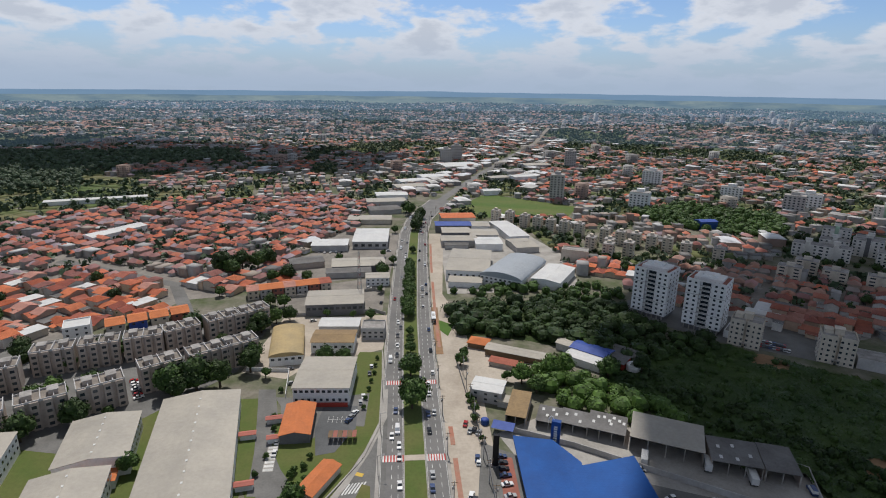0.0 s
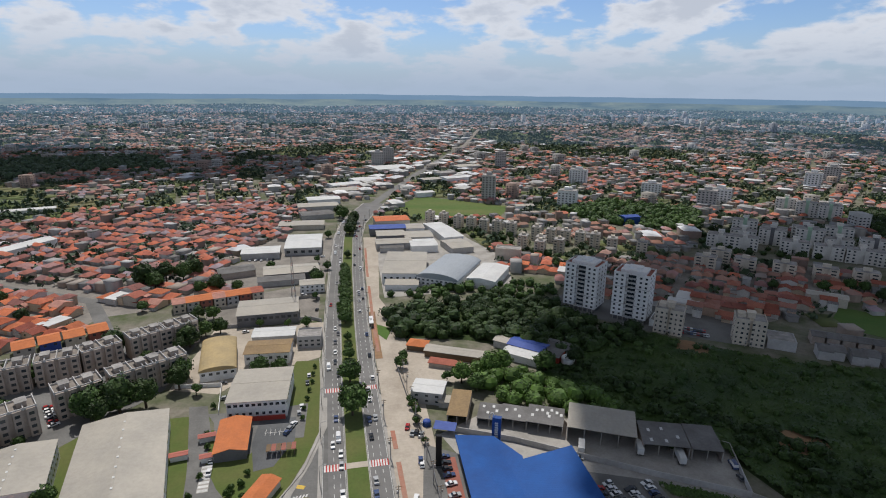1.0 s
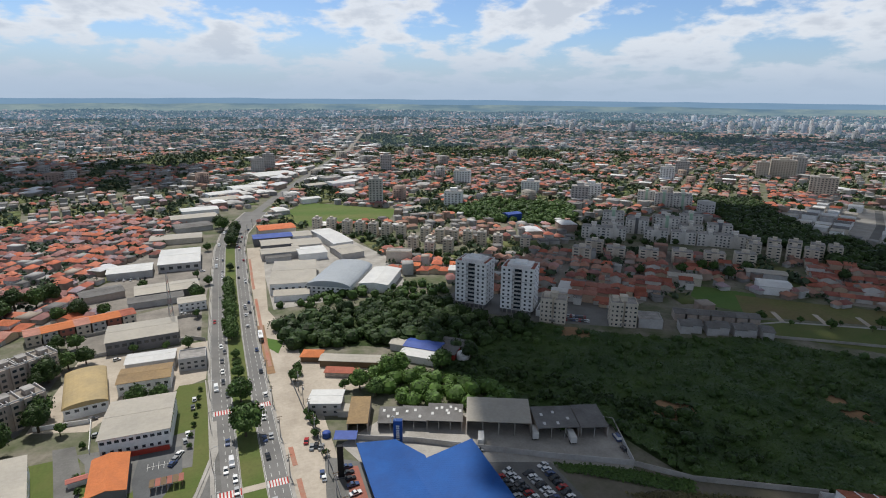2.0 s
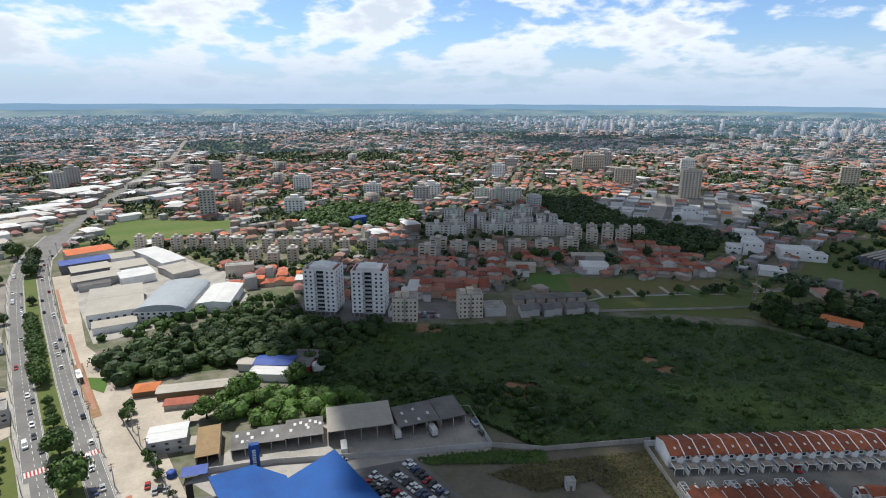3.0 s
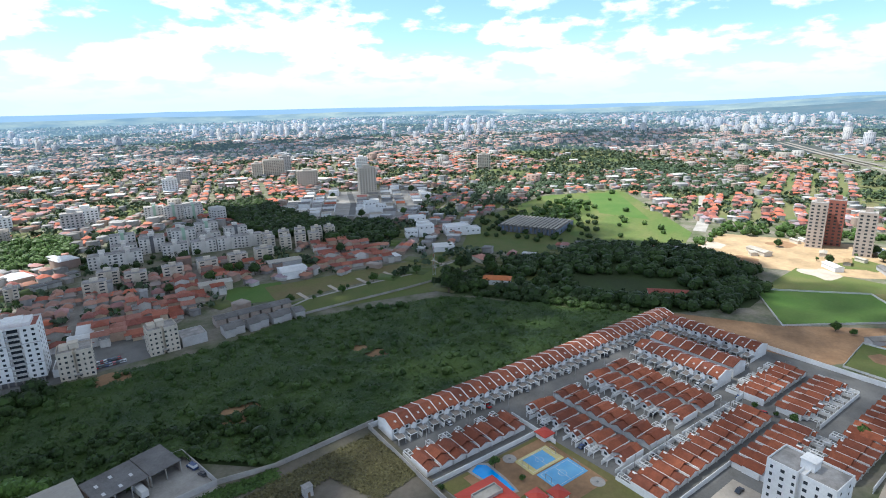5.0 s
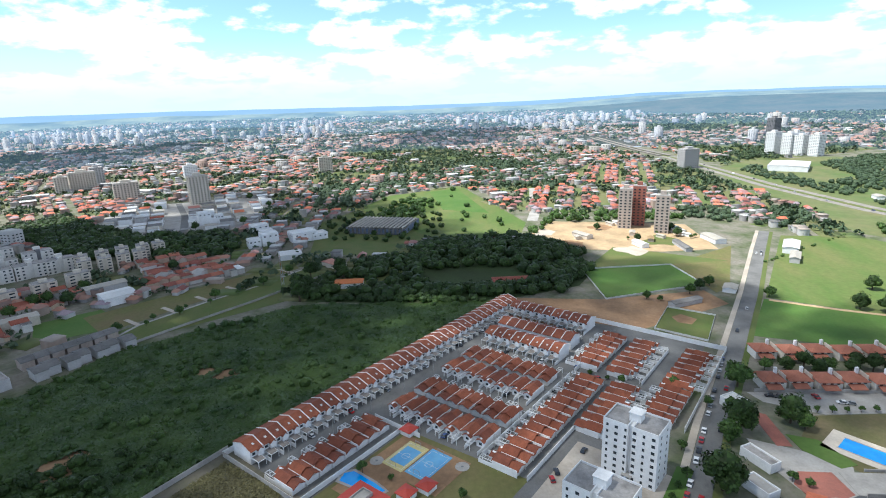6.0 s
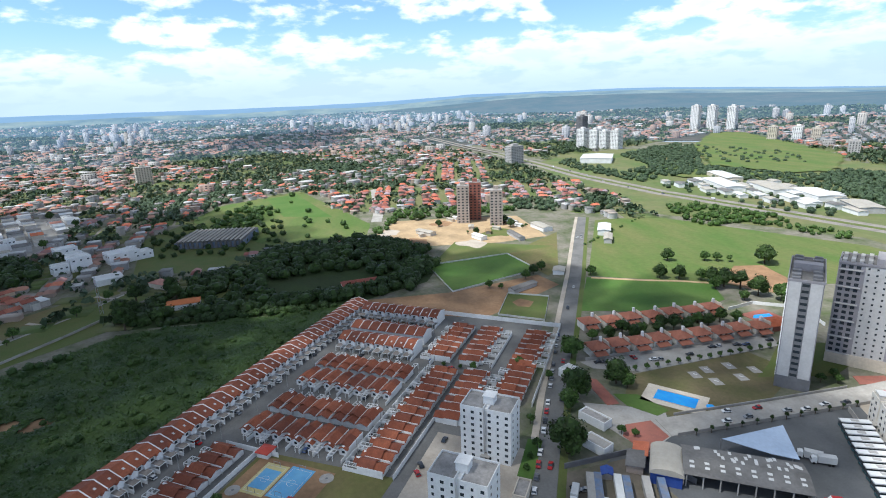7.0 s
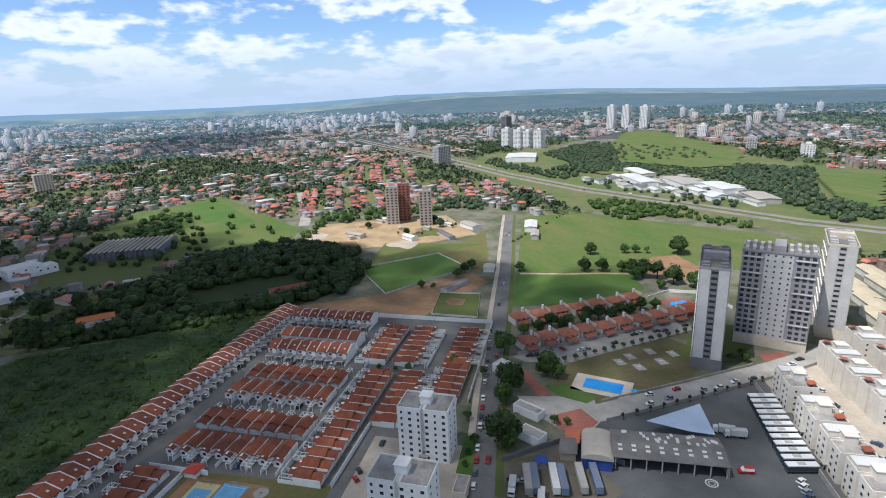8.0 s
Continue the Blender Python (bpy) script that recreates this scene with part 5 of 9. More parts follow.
hall("pavilion", "small pavilion with an orange hipped tile roof", 17.5, 233, -20, 9, 7, 3.0, 1.6, TIMBER, ORANGE_ROOF, kind="hip")
hall("long_shed", "long brown shed with a grey sheet roof", 33.5, 222, -22, 27, 6.5, 3.6, 0.9, TIMBER, METAL_ROOF)
hall("long_shed", "low terracotta lean-to beside a shed", 28, 213.5, -22, 14, 4, 2.4, 0.6, BROWN_WALL, TERRACOTTA, kind="lean")
structure("earth_yard", Shape().prism(plan([(8, 235), (22, 238), (48, 224), (42, 200), (28, 200), (14, 205)]), -0.2, 0.1), DUSTY)
structure("grass_triangle", Shape().prism(plan([(-1.5, 262), (6, 256), (3, 243), (-1, 250)]), -0.2, 0.16), LAWN)
hall("compound", "pale sheet-roofed hall in a wooded compound", 64, 216, -38, 18, 7, 4.0, 0.8, WHITE_WALL, PALE_ROOF)
hall("compound", "blue-roofed hall in a wooded compound", 68, 224, -38, 17, 9, 4.4, 1.0, GREY_WALL, BLUE_TARP)
hall("compound", "grey fibre roof beside a blue hall", 60, 230, -38, 12, 7, 4.0, 0.9, GREY_WALL, METAL_ROOF)
hall("compound", "dark red annexe with a patched roof", 78, 216, -38, 7, 9, 4.0, 0.7, RED_SHEET, FIBRE_ROOF)
hall("compound", "grey sheds at the back of the compound", 82, 225, -38, 16, 7, 3.6, 0.7, GREY_WALL, FIBRE_ROOF)
dome = thing("silo", "round white tank with a domed top", "tank", at=spot(82.5, 211))
part("drum", Shape().tube((0, 0, 0), (0, 0, 3.4), 3.4, 3.4, 18), WHITE_WALL, dome)
part("dome", Shape().ball((0, 0, 3.4), 3.5, 0.4, 18, 5, True), PALE_ROOF, dome)
wall_run("yard_wall", [(23, 167), (45, 158), (85, 136), (109, 124), (117, 147), (104, 156)], 2.4, GREY_WALL, "tall weathered block wall round a yard", 0.3)
wall_run("boundary_wall", [(109, 124), (122, 112), (156, 94)], 2.2, CONCRETE, "long concrete boundary wall along the scrub", 0.3)
wall_run("fence", [(6, 222), (10, 190), (13, 172), (15.5, 152), (16.5, 130), (18, 108)], 1.6, DARK_WALL, "dark weathered fence beside the paved verge", 0.15, "fence")
kiosk = thing("gate_hut", "small grey concrete hut on a waste lot", "hut", at=spot(115, 94, -30))
part("wall", Shape().box(-1.6, 1.6, -1.4, 1.4, 0, 3.8), GREY_WALL, kiosk)
part("roof", Shape().box(-1.8, 1.8, -1.6, 1.6, 3.8, 4.0), SLAB_ROOF, kiosk)
part("door", Shape().box(-0.45, 0.45, -1.46, -1.38, 0, 2.1), TIMBER, kiosk)
stall = thing("awning", "blue tarpaulin awning on steel legs", "awning", at=spot(22, 166, -18))
part("sheet", Shape().lean(-4.5, 4.5, -2.4, 2.4, 2.7, 3.5, 0.08), BLUE_TARP, stall)
for x in (-4.2, 4.2):
    for y in (-2.2, 2.2):
        part("leg", Shape().tube((x, y, 0), (x, y, 2.9 + 0.12 * y), 0.06, 0.06, 6), STEEL, stall)
for row, (x, y0, y1, n) in enumerate(((80.5, 133, 113, 10), (74, 131, 112, 10), (68.5, 134, 116, 9), (64.5, 132, 118, 7))):
    for k in range(n):
        y = y0 + (y1 - y0) * k / (n - 1)
        car(x + 0.16 * (133 - y) * (1 if row else 0.3), y, 12 + (0 if k % 3 else 180))
for x, y, a in ((13.5, 165, 70), (10.5, 166, 80), (12, 166.5, 75), (9, 170, 80), (12.2, 151, 85), (12.5, 149, 85), (9.5, 134, 80), (10.5, 132, 85), (20, 152, 10), (20, 149, 10), (20.3, 146, 10), (20.5, 143, 10), (20.6, 139, 10), (21, 134, 10), (64, 147, -22), (59, 149, -22), (111, 132, 80)):
    car(x, y, a)
car(112.5, 138, 80, 2)
truck(86, 149, 68)
truck(97, 143, 75)
truck(66.5, 151.5, 68)
for k in range(9):
    utility_pole(9.2 + 1.0 * k, 206 - 11 * k, 5)
for x, y, k, s in ((8.5, 214, "round", 0.7), (10.5, 221, "small", 1.2), (33, 199, "bright", 1.0), (38, 192, "round", 0.9), (13, 178, "small", 0.9), (12, 182, "bush", 1.6), (14.5, 160, "small", 0.6), (27, 200, "small", 1.1), (46, 205, "bright", 1.1), (52, 208, "bright", 1.0), (70, 205, "round", 1.2), (85, 208, "tall", 0.9), (96, 148, "bush", 1.6), (12, 172, "bush", 1.3), (11, 186, "small", 0.8)):
    tree(k, x, y, s)
# ---- walled estate of tiled houses ----
ESTATE_TURN = -32.3


def estate(s, w):
    """A place in the estate: s along its long side, w across, in plan units."""
    return 156 + 0.845 * s - 0.535 * w, 94 - 0.535 * s - 0.845 * w


def quarter(shape):
    shape.v = [(-y, x, z) for x, y, z in shape.v]
    return shape


def make_townhouse():
    t = thing("terraced_house", "two-storey white terraced house with a brown-red tiled roof", "house", "estate houses")
    W, h = 5.6, 5.5
    part("wall", Shape().gable_wall(-W / 2, W / 2, -5.0, 6.5, 0, h, 1.9), WHITE_WALL, t)
    part("roof", Shape().gable(-W / 2 + 0.12, W / 2 - 0.12, -5.6, 7.1, h + 0.12, 2.1), CONDO_TILES, t)
    part("party_wall", Shape().gable(W / 2 - 0.2, W / 2 + 0.15, -5.6, 7.1, h + 0.36, 2.1, 0.45), WHITE_WALL, t)
    part("roof_light", Shape().box(-0.4, 0.4, -0.5, 0.5, 0, 0.12), PALE_ROOF, t, at=pose(0.3, -2.6, h + 1.15, 18, 0, 0))
    part("front_bay", quarter(Shape().gable_wall(-6.2, -5.0, -W / 2 + 0.3, -0.1, 2.7, h - 0.5, 0.9)), WHITE_WALL, t)
    part("bay_roof", quarter(Shape().gable(-6.35, -3.6, -W / 2 + 0.15, 0.05, h - 0.4, 1.0)), CONDO_TILES, t)
    frame_ = Shape().box(-W / 2 + 0.5, -W / 2 + 0.7, -9.4, -5.0, 2.5, 2.75).box(1.0, 1.2, -9.4, -5.0, 2.5, 2.75)
    for y in (-9.4, -7.9, -6.4):
        frame_.box(-W / 2 + 0.7, 1.0, y, y + 0.2, 2.52, 2.73)
    for x in (-W / 2 + 0.6, 1.1):
        frame_.box(x - 0.1, x + 0.1, -9.38, -9.18, 0, 2.5)
    part("pergola", frame_, WHITE_WALL, t)
    part("carport_roof", Shape().lean(-W / 2 + 0.75, 0.95, -9.1, -5.1, 2.78, 3.0, 0.07), DARK_SLAB, t, "dark carport roof over the drive")
    part("side_wall", Shape().box(W / 2 - 0.12, W / 2 + 0.08, -10.0, -5.0, 0, 1.9), WHITE_WALL, t)
    window(t, -1.2, -5.0, 4.1, 0, 1.3, 1.1)
    window(t, 1.4, -5.0, 4.1, 0, 0.9, 1.1)
    return t


def make_cottage(near):
    t = thing("terraced_house", "single-storey white house with cross-gabled brown-red tile roofs", "house", "estate houses")
    W, h = 6.2, 2.9
    a, b = (-W / 2 + 0.1, 0.7) if near else (-0.7, W / 2 - 0.1)
    f = -6.3 if near else -5.3
    part("wall", Shape().box(-W / 2 + 0.05, W / 2 - 0.05, -3.6, 2.4, 0, h), WHITE_WALL, t)
    part("rear_wall", Shape().box(-W / 2 + 0.3, W / 2 - 0.3, 2.4, 6.2, 0, h - 0.35), WHITE_WALL, t)
    part("front_wall", quarter(Shape().gable_wall(f, -3.6, -b, -a, 0, h - 0.1, 1.2)), WHITE_WALL, t)
    part("roof", quarter(Shape().gable(-4.4, 2.6, -W / 2 + 0.02, W / 2 - 0.02, h + 0.14, 1.55)), CONDO_TILES, t)
    part("front_roof", quarter(Shape().gable(f - 0.55, -4.4, -b - 0.25, -a + 0.25, h - 0.1, 1.15)), CONDO_TILES, t)
    part("rear_roof", quarter(Shape().gable(1.2, 7.0, -W / 2 + (0.1 if near else 0.5), W / 2 - (0.5 if near else 0.1), h - 0.25, 1.35)), CONDO_TILES, t)
    part("party_wall", Shape().box(W / 2 - 0.1, W / 2 + 0.1, -4.0, 6.6, 0, h + 0.3), WHITE_WALL, t)
    c, d = (0.9, W / 2 - 0.1) if near else (-W / 2 + 0.1, -0.9)
    frame_ = Shape().box(c, c + 0.18, -9.8, -3.6, 2.4, 2.6).box(d - 0.18, d, -9.8, -3.6, 2.4, 2.6)
    for y in (-9.8, -8.0, -6.2, -4.6):
        frame_.box(c + 0.18, d - 0.18, y, y + 0.18, 2.42, 2.58)
    for x in (c + 0.1, d - 0.1):
        frame_.box(x - 0.1, x + 0.1, -9.78, -9.58, 0, 2.4)
    part("pergola", frame_, WHITE_WALL, t)
    part("side_wall", Shape().box(W / 2 - 0.1, W / 2 + 0.1, -10.2, -3.8, 0, 1.7), WHITE_WALL, t)
    window(t, (a + b) / 2, f, 1.6, 0, 1.3, 1.1)
    return t


def townhouse(s, w, face):
    return stamp("townhouse", make_townhouse, spot(*estate(s, w), ESTATE_TURN + face))


def cottage(s, w, face):
    side = int(s + w) % 2
    return stamp("cottage_" + str(side), lambda: make_cottage(side), spot(*estate(s, w), ESTATE_TURN + face))


for k in range(35):
    townhouse(2.5 + 4.9 * k, 9.5, 0)
for k in range(8):
    cottage(1.5 + 5.4 * k, 32, 180)
for k in range(8):
    cottage(56.5, 31 + 5.5 * k, -90)
    cottage(72, 31 + 5.5 * k, 90)
    cottage(92.5, 29 + 5.5 * k, -90)
    cottage(107, 29 + 5.5 * k, 90)
for k in range(8):
    townhouse(128, 27 + 5.0 * k, -90)
    townhouse(143, 26 + 5.0 * k, 90)
for k in range(9):
    townhouse(165, 19 + 5.0 * k, -90)
for k in range(13):
    cottage(48 + 5.45 * k, 83, 180)
for k in range(7):
    cottage(82 + 5.45 * k, 98, 0)
for k in range(7):
    cottage(127 + 5.4 * k, 76, 180)
    cottage(127 + 5.4 * k, 91.5, 0)
for k in range(12):
    cottage(102 + 5.4 * k, 114, 180 if k < 5 else 0)

structure("estate_green", Shape().prism(plan([estate(0, 43), estate(45, 43), estate(47, 92), estate(6, 92)]), -0.2, 0.09), DRY_GRASS)
structure("estate_earth", Shape().prism(plan([estate(8, 44.5), estate(43, 44.5), estate(43, 73), estate(24, 73), estate(24, 62), estate(8, 62)]), -0.2, 0.12), EARTH)
structure("car_park", Shape().prism(plan([estate(20, 97), estate(74, 96), estate(74, 130), estate(20, 134)]), -0.2, 0.13), DUSTY)
structure("front_garden", Shape().prism(plan([estate(60, 128), estate(80, 127), estate(80, 132), estate(60, 133)]), -0.2, 0.2), LAWN)


def slab_thing(name, label, category, s, w, sx, sw, top, mat):
    t = thing(name, label, category, at=spot(*estate(s, w), ESTATE_TURN))
    part("surface", Shape().box(-sx * K / 2, sx * K / 2, -sw * K / 2, sw * K / 2, 0, top), mat, t)
    return t


def ring(shape, r0, r1, z0, z1, n=24, x=0.0, y=0.0):
    for k in range(n):
        a, b = 2 * math.pi * k / n, 2 * math.pi * (k + 1) / n
        shape.prism([(x + r0 * math.cos(a), y + r0 * math.sin(a)), (x + r1 * math.cos(a), y + r1 * math.sin(a)), (x + r1 * math.cos(b), y + r1 * math.sin(b)), (x + r0 * math.cos(b), y + r0 * math.sin(b))], z0, z1)
    return shape


for s, w, border, inner in ((33.5, 52.8, COURT_YELLOW, COURT_BLUE), (34.5, 62, COURT_BLUE, COURT_BLUE)):
    t = slab_thing("sports_court", "painted blue and yellow ball court with white lines", "court", s, w, 14.5, 8.6, 0.2, border)
    part("playing_area", Shape().box(-5.2, 5.2, -3.6, 3.6, 0.2, 0.215), inner, t)
    lines = Shape().box(-0.06, 0.06, -4.0, 4.0, 0.215, 0.225)
    ring(lines, 1.5, 1.62, 0.215, 0.225)
    for x in (-7.2, 7.1):
        lines.box(x, x + 0.12, -4.1, 4.1, 0.2, 0.225)
    for y in (-4.1, 4.0):
        lines.box(-7.0, 7.0, y, y + 0.1, 0.2, 0.225)
    part("court_lines", lines, PAINT, t)
    for x in (-7.3, 7.3):
        part("goal", Shape().box(x - 0.06, x + 0.06, -1.5, -1.38, 0.2, 2.2).box(x - 0.06, x + 0.06, 1.38, 1.5, 0.2, 2.2).box(x - 0.06, x + 0.06, -1.5, 1.5, 2.2, 2.32), STEEL, t)
pool = thing("swimming_pool", "bright blue swimming pool with a pale stone rim", "pool", at=spot(*estate(15.5, 51), ESTATE_TURN - 85))
part("rim", Shape().prism([(-9.5, -4.5), (9, -3.6), (10.5, 1.5), (4, 3.2), (-8, 4.6), (-11, 1)], 0, 0.22), CONCRETE, pool)
part("water", Shape().prism([(-8.5, -3.4), (8, -2.6), (9.2, 1.0), (3.6, 2.2), (-7.4, 3.4), (-9.8, 0.8)], 0.1, 0.24), POOL_WATER, pool)
hall("clubhouse", "low clubhouse with a red sheet roof and a pale flat centre", *estate(6.5, 58), ESTATE_TURN, 14, 12, 3.0, 0.9, WHITE_WALL, RED_SHEET, kind="hip", category="clubhouse")
hall("roof_deck", "pale flat deck on a clubhouse roof", *estate(6.5, 58), ESTATE_TURN, 9, 4, 4.1, 0.1, CONCRETE, CONCRETE, kind="flat", category="roof deck")
for s, w in ((44, 45), (19, 66), (25, 69)):
    hall("gazebo", "small red-roofed gazebo on posts", *estate(s, w), ESTATE_TURN, 4.4, 4.4, 2.3, 1.0, WHITE_WALL, RED_SHEET, kind="hip", group="estate gazebos", category="gazebo")
for s, w in ((26, 46.5), (40, 71.5)):
    t = thing("play_circle", "round pale play area with a dark centre", "play area", "play circles", at=spot(*estate(s, w)))
    part("disc", Shape().tube((0, 0, 0.05), (0, 0, 0.2), 2.7, 2.7, 20), CONCRETE, t)
    part("centre", Shape().tube((0, 0, 0.2), (0, 0, 0.26), 0.5, 0.5, 10), DARK_WALL, t)
wall_run("estate_wall", [estate(-3, 2), estate(176, 2), estate(176, 122), estate(100, 124)], 2.6, WHITE_WALL, "tall white wall round the estate", 0.2)
wall_run("estate_wall", [estate(-3, 2), estate(-3, 60)], 2.4, CONCRETE, "grey concrete wall at the end of the estate", 0.25)
wall_run("garden_wall", [estate(-2, 42), estate(45, 42)], 2.2, WHITE_WALL, "white wall between houses and the play ground", 0.2)
for s in (48, 82, 119):
    wall_run("block_wall", [estate(s, 74), estate(s + 32, 74)], 2.4, WHITE_WALL, "white end wall of a row of houses", 0.2)
for s0, w0, s1, w1 in ((44, 28, 44, 50), (46, 92, 80, 92), (80, 92, 80, 105), (124, 101, 160, 101)):
    wall_run("garden_wall", [estate(s0, w0), estate(s1, w1)], 2.2, WHITE_WALL, "white garden wall beside estate houses", 0.2)
for k in range(9):
    street_lamp(*estate(8 + 19 * k, 24), ESTATE_TURN + 90)
for k in range(7):
    street_lamp(*estate(52 + 17 * k, 76), ESTATE_TURN - 90)
for s, w, f in ((22, 17.5, 90), (41, 17.3, 90), (61, 17.6, 88), (86, 17.5, 90), (112, 17.4, 90), (131, 17.5, 90), (150, 17.3, 90), (49, 40, 0), (50, 57, 0), (79, 46, 0), (86, 60, 0), (118, 40, 0), (120, 58, 0), (123, 73, 10), (119, 84, 80), (116, 101, 5), (64, 74, 3), (99, 74, 3), (104, 103, 90), (51, 98, 40), (55, 97.5, 40), (70, 100, 0), (35, 98, 90)):
    car(*estate(s, w), ESTATE_TURN + f)
for s, w, k in ((121, 80, "bush"), (121, 88, "bush"), (121, 94, "small"), (-1, 45, "bush"), (70, 130, "bush"), (64, 130, "bush"), (76, 131, "small"), (22, 57, "bush"), (19, 47, "small"), (28, 80, "small"), (18, 84, "bush")):
    tree(k, *estate(s, w), 0.9)


# ---- pale apartment blocks by the estate ----
def make_block(L, D, floors, fh, wall, label, name="apartment_block", category="apartment block", group="", columns=6, sides=3, notch=True):
    t = thing(name, label, category, group)
    H = floors * fh + 0.4
    w = Shape()
    if notch:
        for x in (-L * 0.27, L * 0.27):
            w.box(x - L * 0.23, x + L * 0.23, -D / 2, D / 2, 0, H)
        w.box(-L * 0.04, L * 0.04, -D / 2 + 1.6, D / 2 - 1.6, 0, H)
    else:
        w.box(-L / 2, L / 2, -D / 2, D / 2, 0, H)
    part("wall", w, wall, t)
    rim = Shape()
    spans = ((-L / 2, -L * 0.04), (L * 0.04, L / 2)) if notch else ((-L / 2, L / 2),)
    for a, b in spans:
        rim.box(a, b, -D / 2, -D / 2 + 0.25, H, H + 0.9).box(a, b, D / 2 - 0.25, D / 2, H, H + 0.9)
        rim.box(a, a + 0.25, -D / 2 + 0.25, D / 2 - 0.25, H, H + 0.9).box(b - 0.25, b, -D / 2 + 0.25, D / 2 - 0.25, H, H + 0.9)
        part("roof", Shape().box(a + 0.3, b - 0.3, -D / 2 + 0.3, D / 2 - 0.3, H, H + 0.25), SLAB_ROOF, t)
    part("parapet", rim, wall, t)
    part("stair_head", Shape().box(-2.0, 2.0, -1.8, 2.4, H, H + 3.4).box(-2.3, 2.3, -2.1, 2.7, H + 3.4, H + 3.65), wall, t)
    for f in range(floors):
        z = 1.6 + f * fh
        for k in range(columns):
            u = (k + 0.5) / columns - 0.5
            if abs(u) * L < L * 0.06 and notch:
                continue
            window(t, u * L, -D / 2, z, 0, 1.2 if k % 2 else 0.8, 1.1)
        for k in range(sides):
            u = (k + 0.5) / sides - 0.5
            window(t, -L / 2, u * D, z, -90, 0.8, 0.9)
            window(t, L / 2, u * D, z, 90, 0.8, 0.9)
    part("plinth_band", Shape().box(-L / 2 - 0.05, L / 2 + 0.05, -D / 2 - 0.05, D / 2 + 0.05, fh * 2 - 0.25, fh * 2 - 0.05), GREY_WALL, t) if not notch else None
    part("entrance_porch", Shape().box(-1.8, 1.8, -D / 2 - 1.4, -D / 2 + 1.6, 2.5, 2.75).box(-1.7, -1.5, -D / 2 - 1.3, -D / 2 - 1.1, 0, 2.5).box(1.5, 1.7, -D / 2 - 1.3, -D / 2 - 1.1, 0, 2.5), CONCRETE, t)
    return t


for s, w in ((69.3, 116.8), (35.5, 119.5)):
    stamp("estate_tower", lambda: make_block(19.5, 12.0, 8, 2.6, WHITE_WALL, "white eight-storey apartment block with small windows", group="white blocks", columns=6, sides=2), spot(*estate(s, w), ESTATE_TURN - 92))
hall("guardhouse", "small beige gatehouse beside a car park", *estate(52, 131.5), ESTATE_TURN, 8, 4, 3.0, 0.1, BEIGE_WALL, SLAB_ROOF, kind="flat", category="gatehouse")
# ---- towers, park, depot and blocks along the side road ----
def make_slab_tower(L, D, floors, wall, label, end_style):
    """A tall slab: its long faces look along y, its narrow ends along x."""
    t = thing("apartment_tower", label, "apartment tower", "tall slabs")
    fh = 2.8
    H = floors * fh
    part("wall", Shape().box(-L / 2, L / 2, -D / 2, D / 2, 0, H), wall, t)
    for x in (-L / 2, L / 2):
        for y in (-D * 0.3, D * 0.3):
            part("end_panel", Shape().box(x - 0.35, x + 0.35, y - D * 0.17, y + D * 0.17, 6.0, H + 0.6), PANEL, t)
    part("base_cladding", Shape().box(-L / 2 - 0.25, L / 2 + 0.25, -D / 2 - 0.25, D / 2 + 0.25, 0, 5.9), DARK_WALL if end_style == "dark" else BEIGE_WALL, t)
    rim = Shape().box(-L / 2 - 0.4, L / 2 + 0.4, -D / 2 - 0.4, -D / 2, H, H + 1.1).box(-L / 2 - 0.4, L / 2 + 0.4, D / 2, D / 2 + 0.4, H, H + 1.1)
    rim.box(-L / 2 - 0.4, -L / 2, -D / 2, D / 2, H, H + 1.1).box(L / 2, L / 2 + 0.4, -D / 2, D / 2, H, H + 1.1)
    part("parapet", rim, wall, t)
    part("roof", Shape().box(-L / 2, L / 2, -D / 2, D / 2, H, H + 0.3), FIBRE_ROOF, t)
    for k in range(max(3, int(L / 3))):
        x = -L / 2 + 1.6 + k * (L - 3.2) / (max(3, int(L / 3)) - 1)
        for y in (-D * 0.3, D * 0.3):
            part("plant_box", Shape().box(x - 0.8, x + 0.8, y - D * 0.13, y + D * 0.13, H + 0.3, H + 1.7 + 0.5 * (k % 2)), DARK_WALL if end_style == "dark" else GREY_WALL, t)
    part("lift_house", Shape().box(-2.5, 2.5, -D / 2 + 1, D / 2 - 1, H + 0.3, H + 3.6), wall, t)
    part("end_recess", Shape().box(-L / 2 - 0.15, -L / 2, -D * 0.125, D * 0.125, 6.0, H + 0.3), DARK_WALL if end_style == "dark" else GREY_WALL, t)
    strip = Shape().box(-0.06, 0.06, -D * 0.10, D * 0.10, -0.6, 0.6).mesh("end_window", GLASS)
    for f in range(1, floors):
        part("end_window", strip, GLASS, t, at=Matrix.Translation((-L / 2 - 0.15, 0, f * fh + 1.5)))
    if end_style == "broad":
        for f in range(floors):
            z = f * fh + 1.5
            for u in (-0.45, -0.36, -0.27, 0.27, 0.36, 0.45):
                window(t, u * L, -D / 2, z, 0, 1.7, 1.5)
            for u in (-0.15, -0.05, 0.05, 0.15):
                if f > 1:
                    window(t, u * L, -D / 2 - 0.05, z, 0, 0.8, 0.9)
            if f % 3 == 2:
                for u in (-0.355, 0.355):
                    part("balcony_band", Shape().box(u * L - 0.14 * L, u * L + 0.14 * L, -D / 2 - 0.7, -D / 2, f * fh - 0.15, f * fh + 0.35), PANEL, t)
    else:
        for f in range(2, floors):
            for u in (-0.36, -0.12, 0.12, 0.36):
                window(t, u * L, D / 2, f * fh + 1.5, 180, 2.0, 1.3)
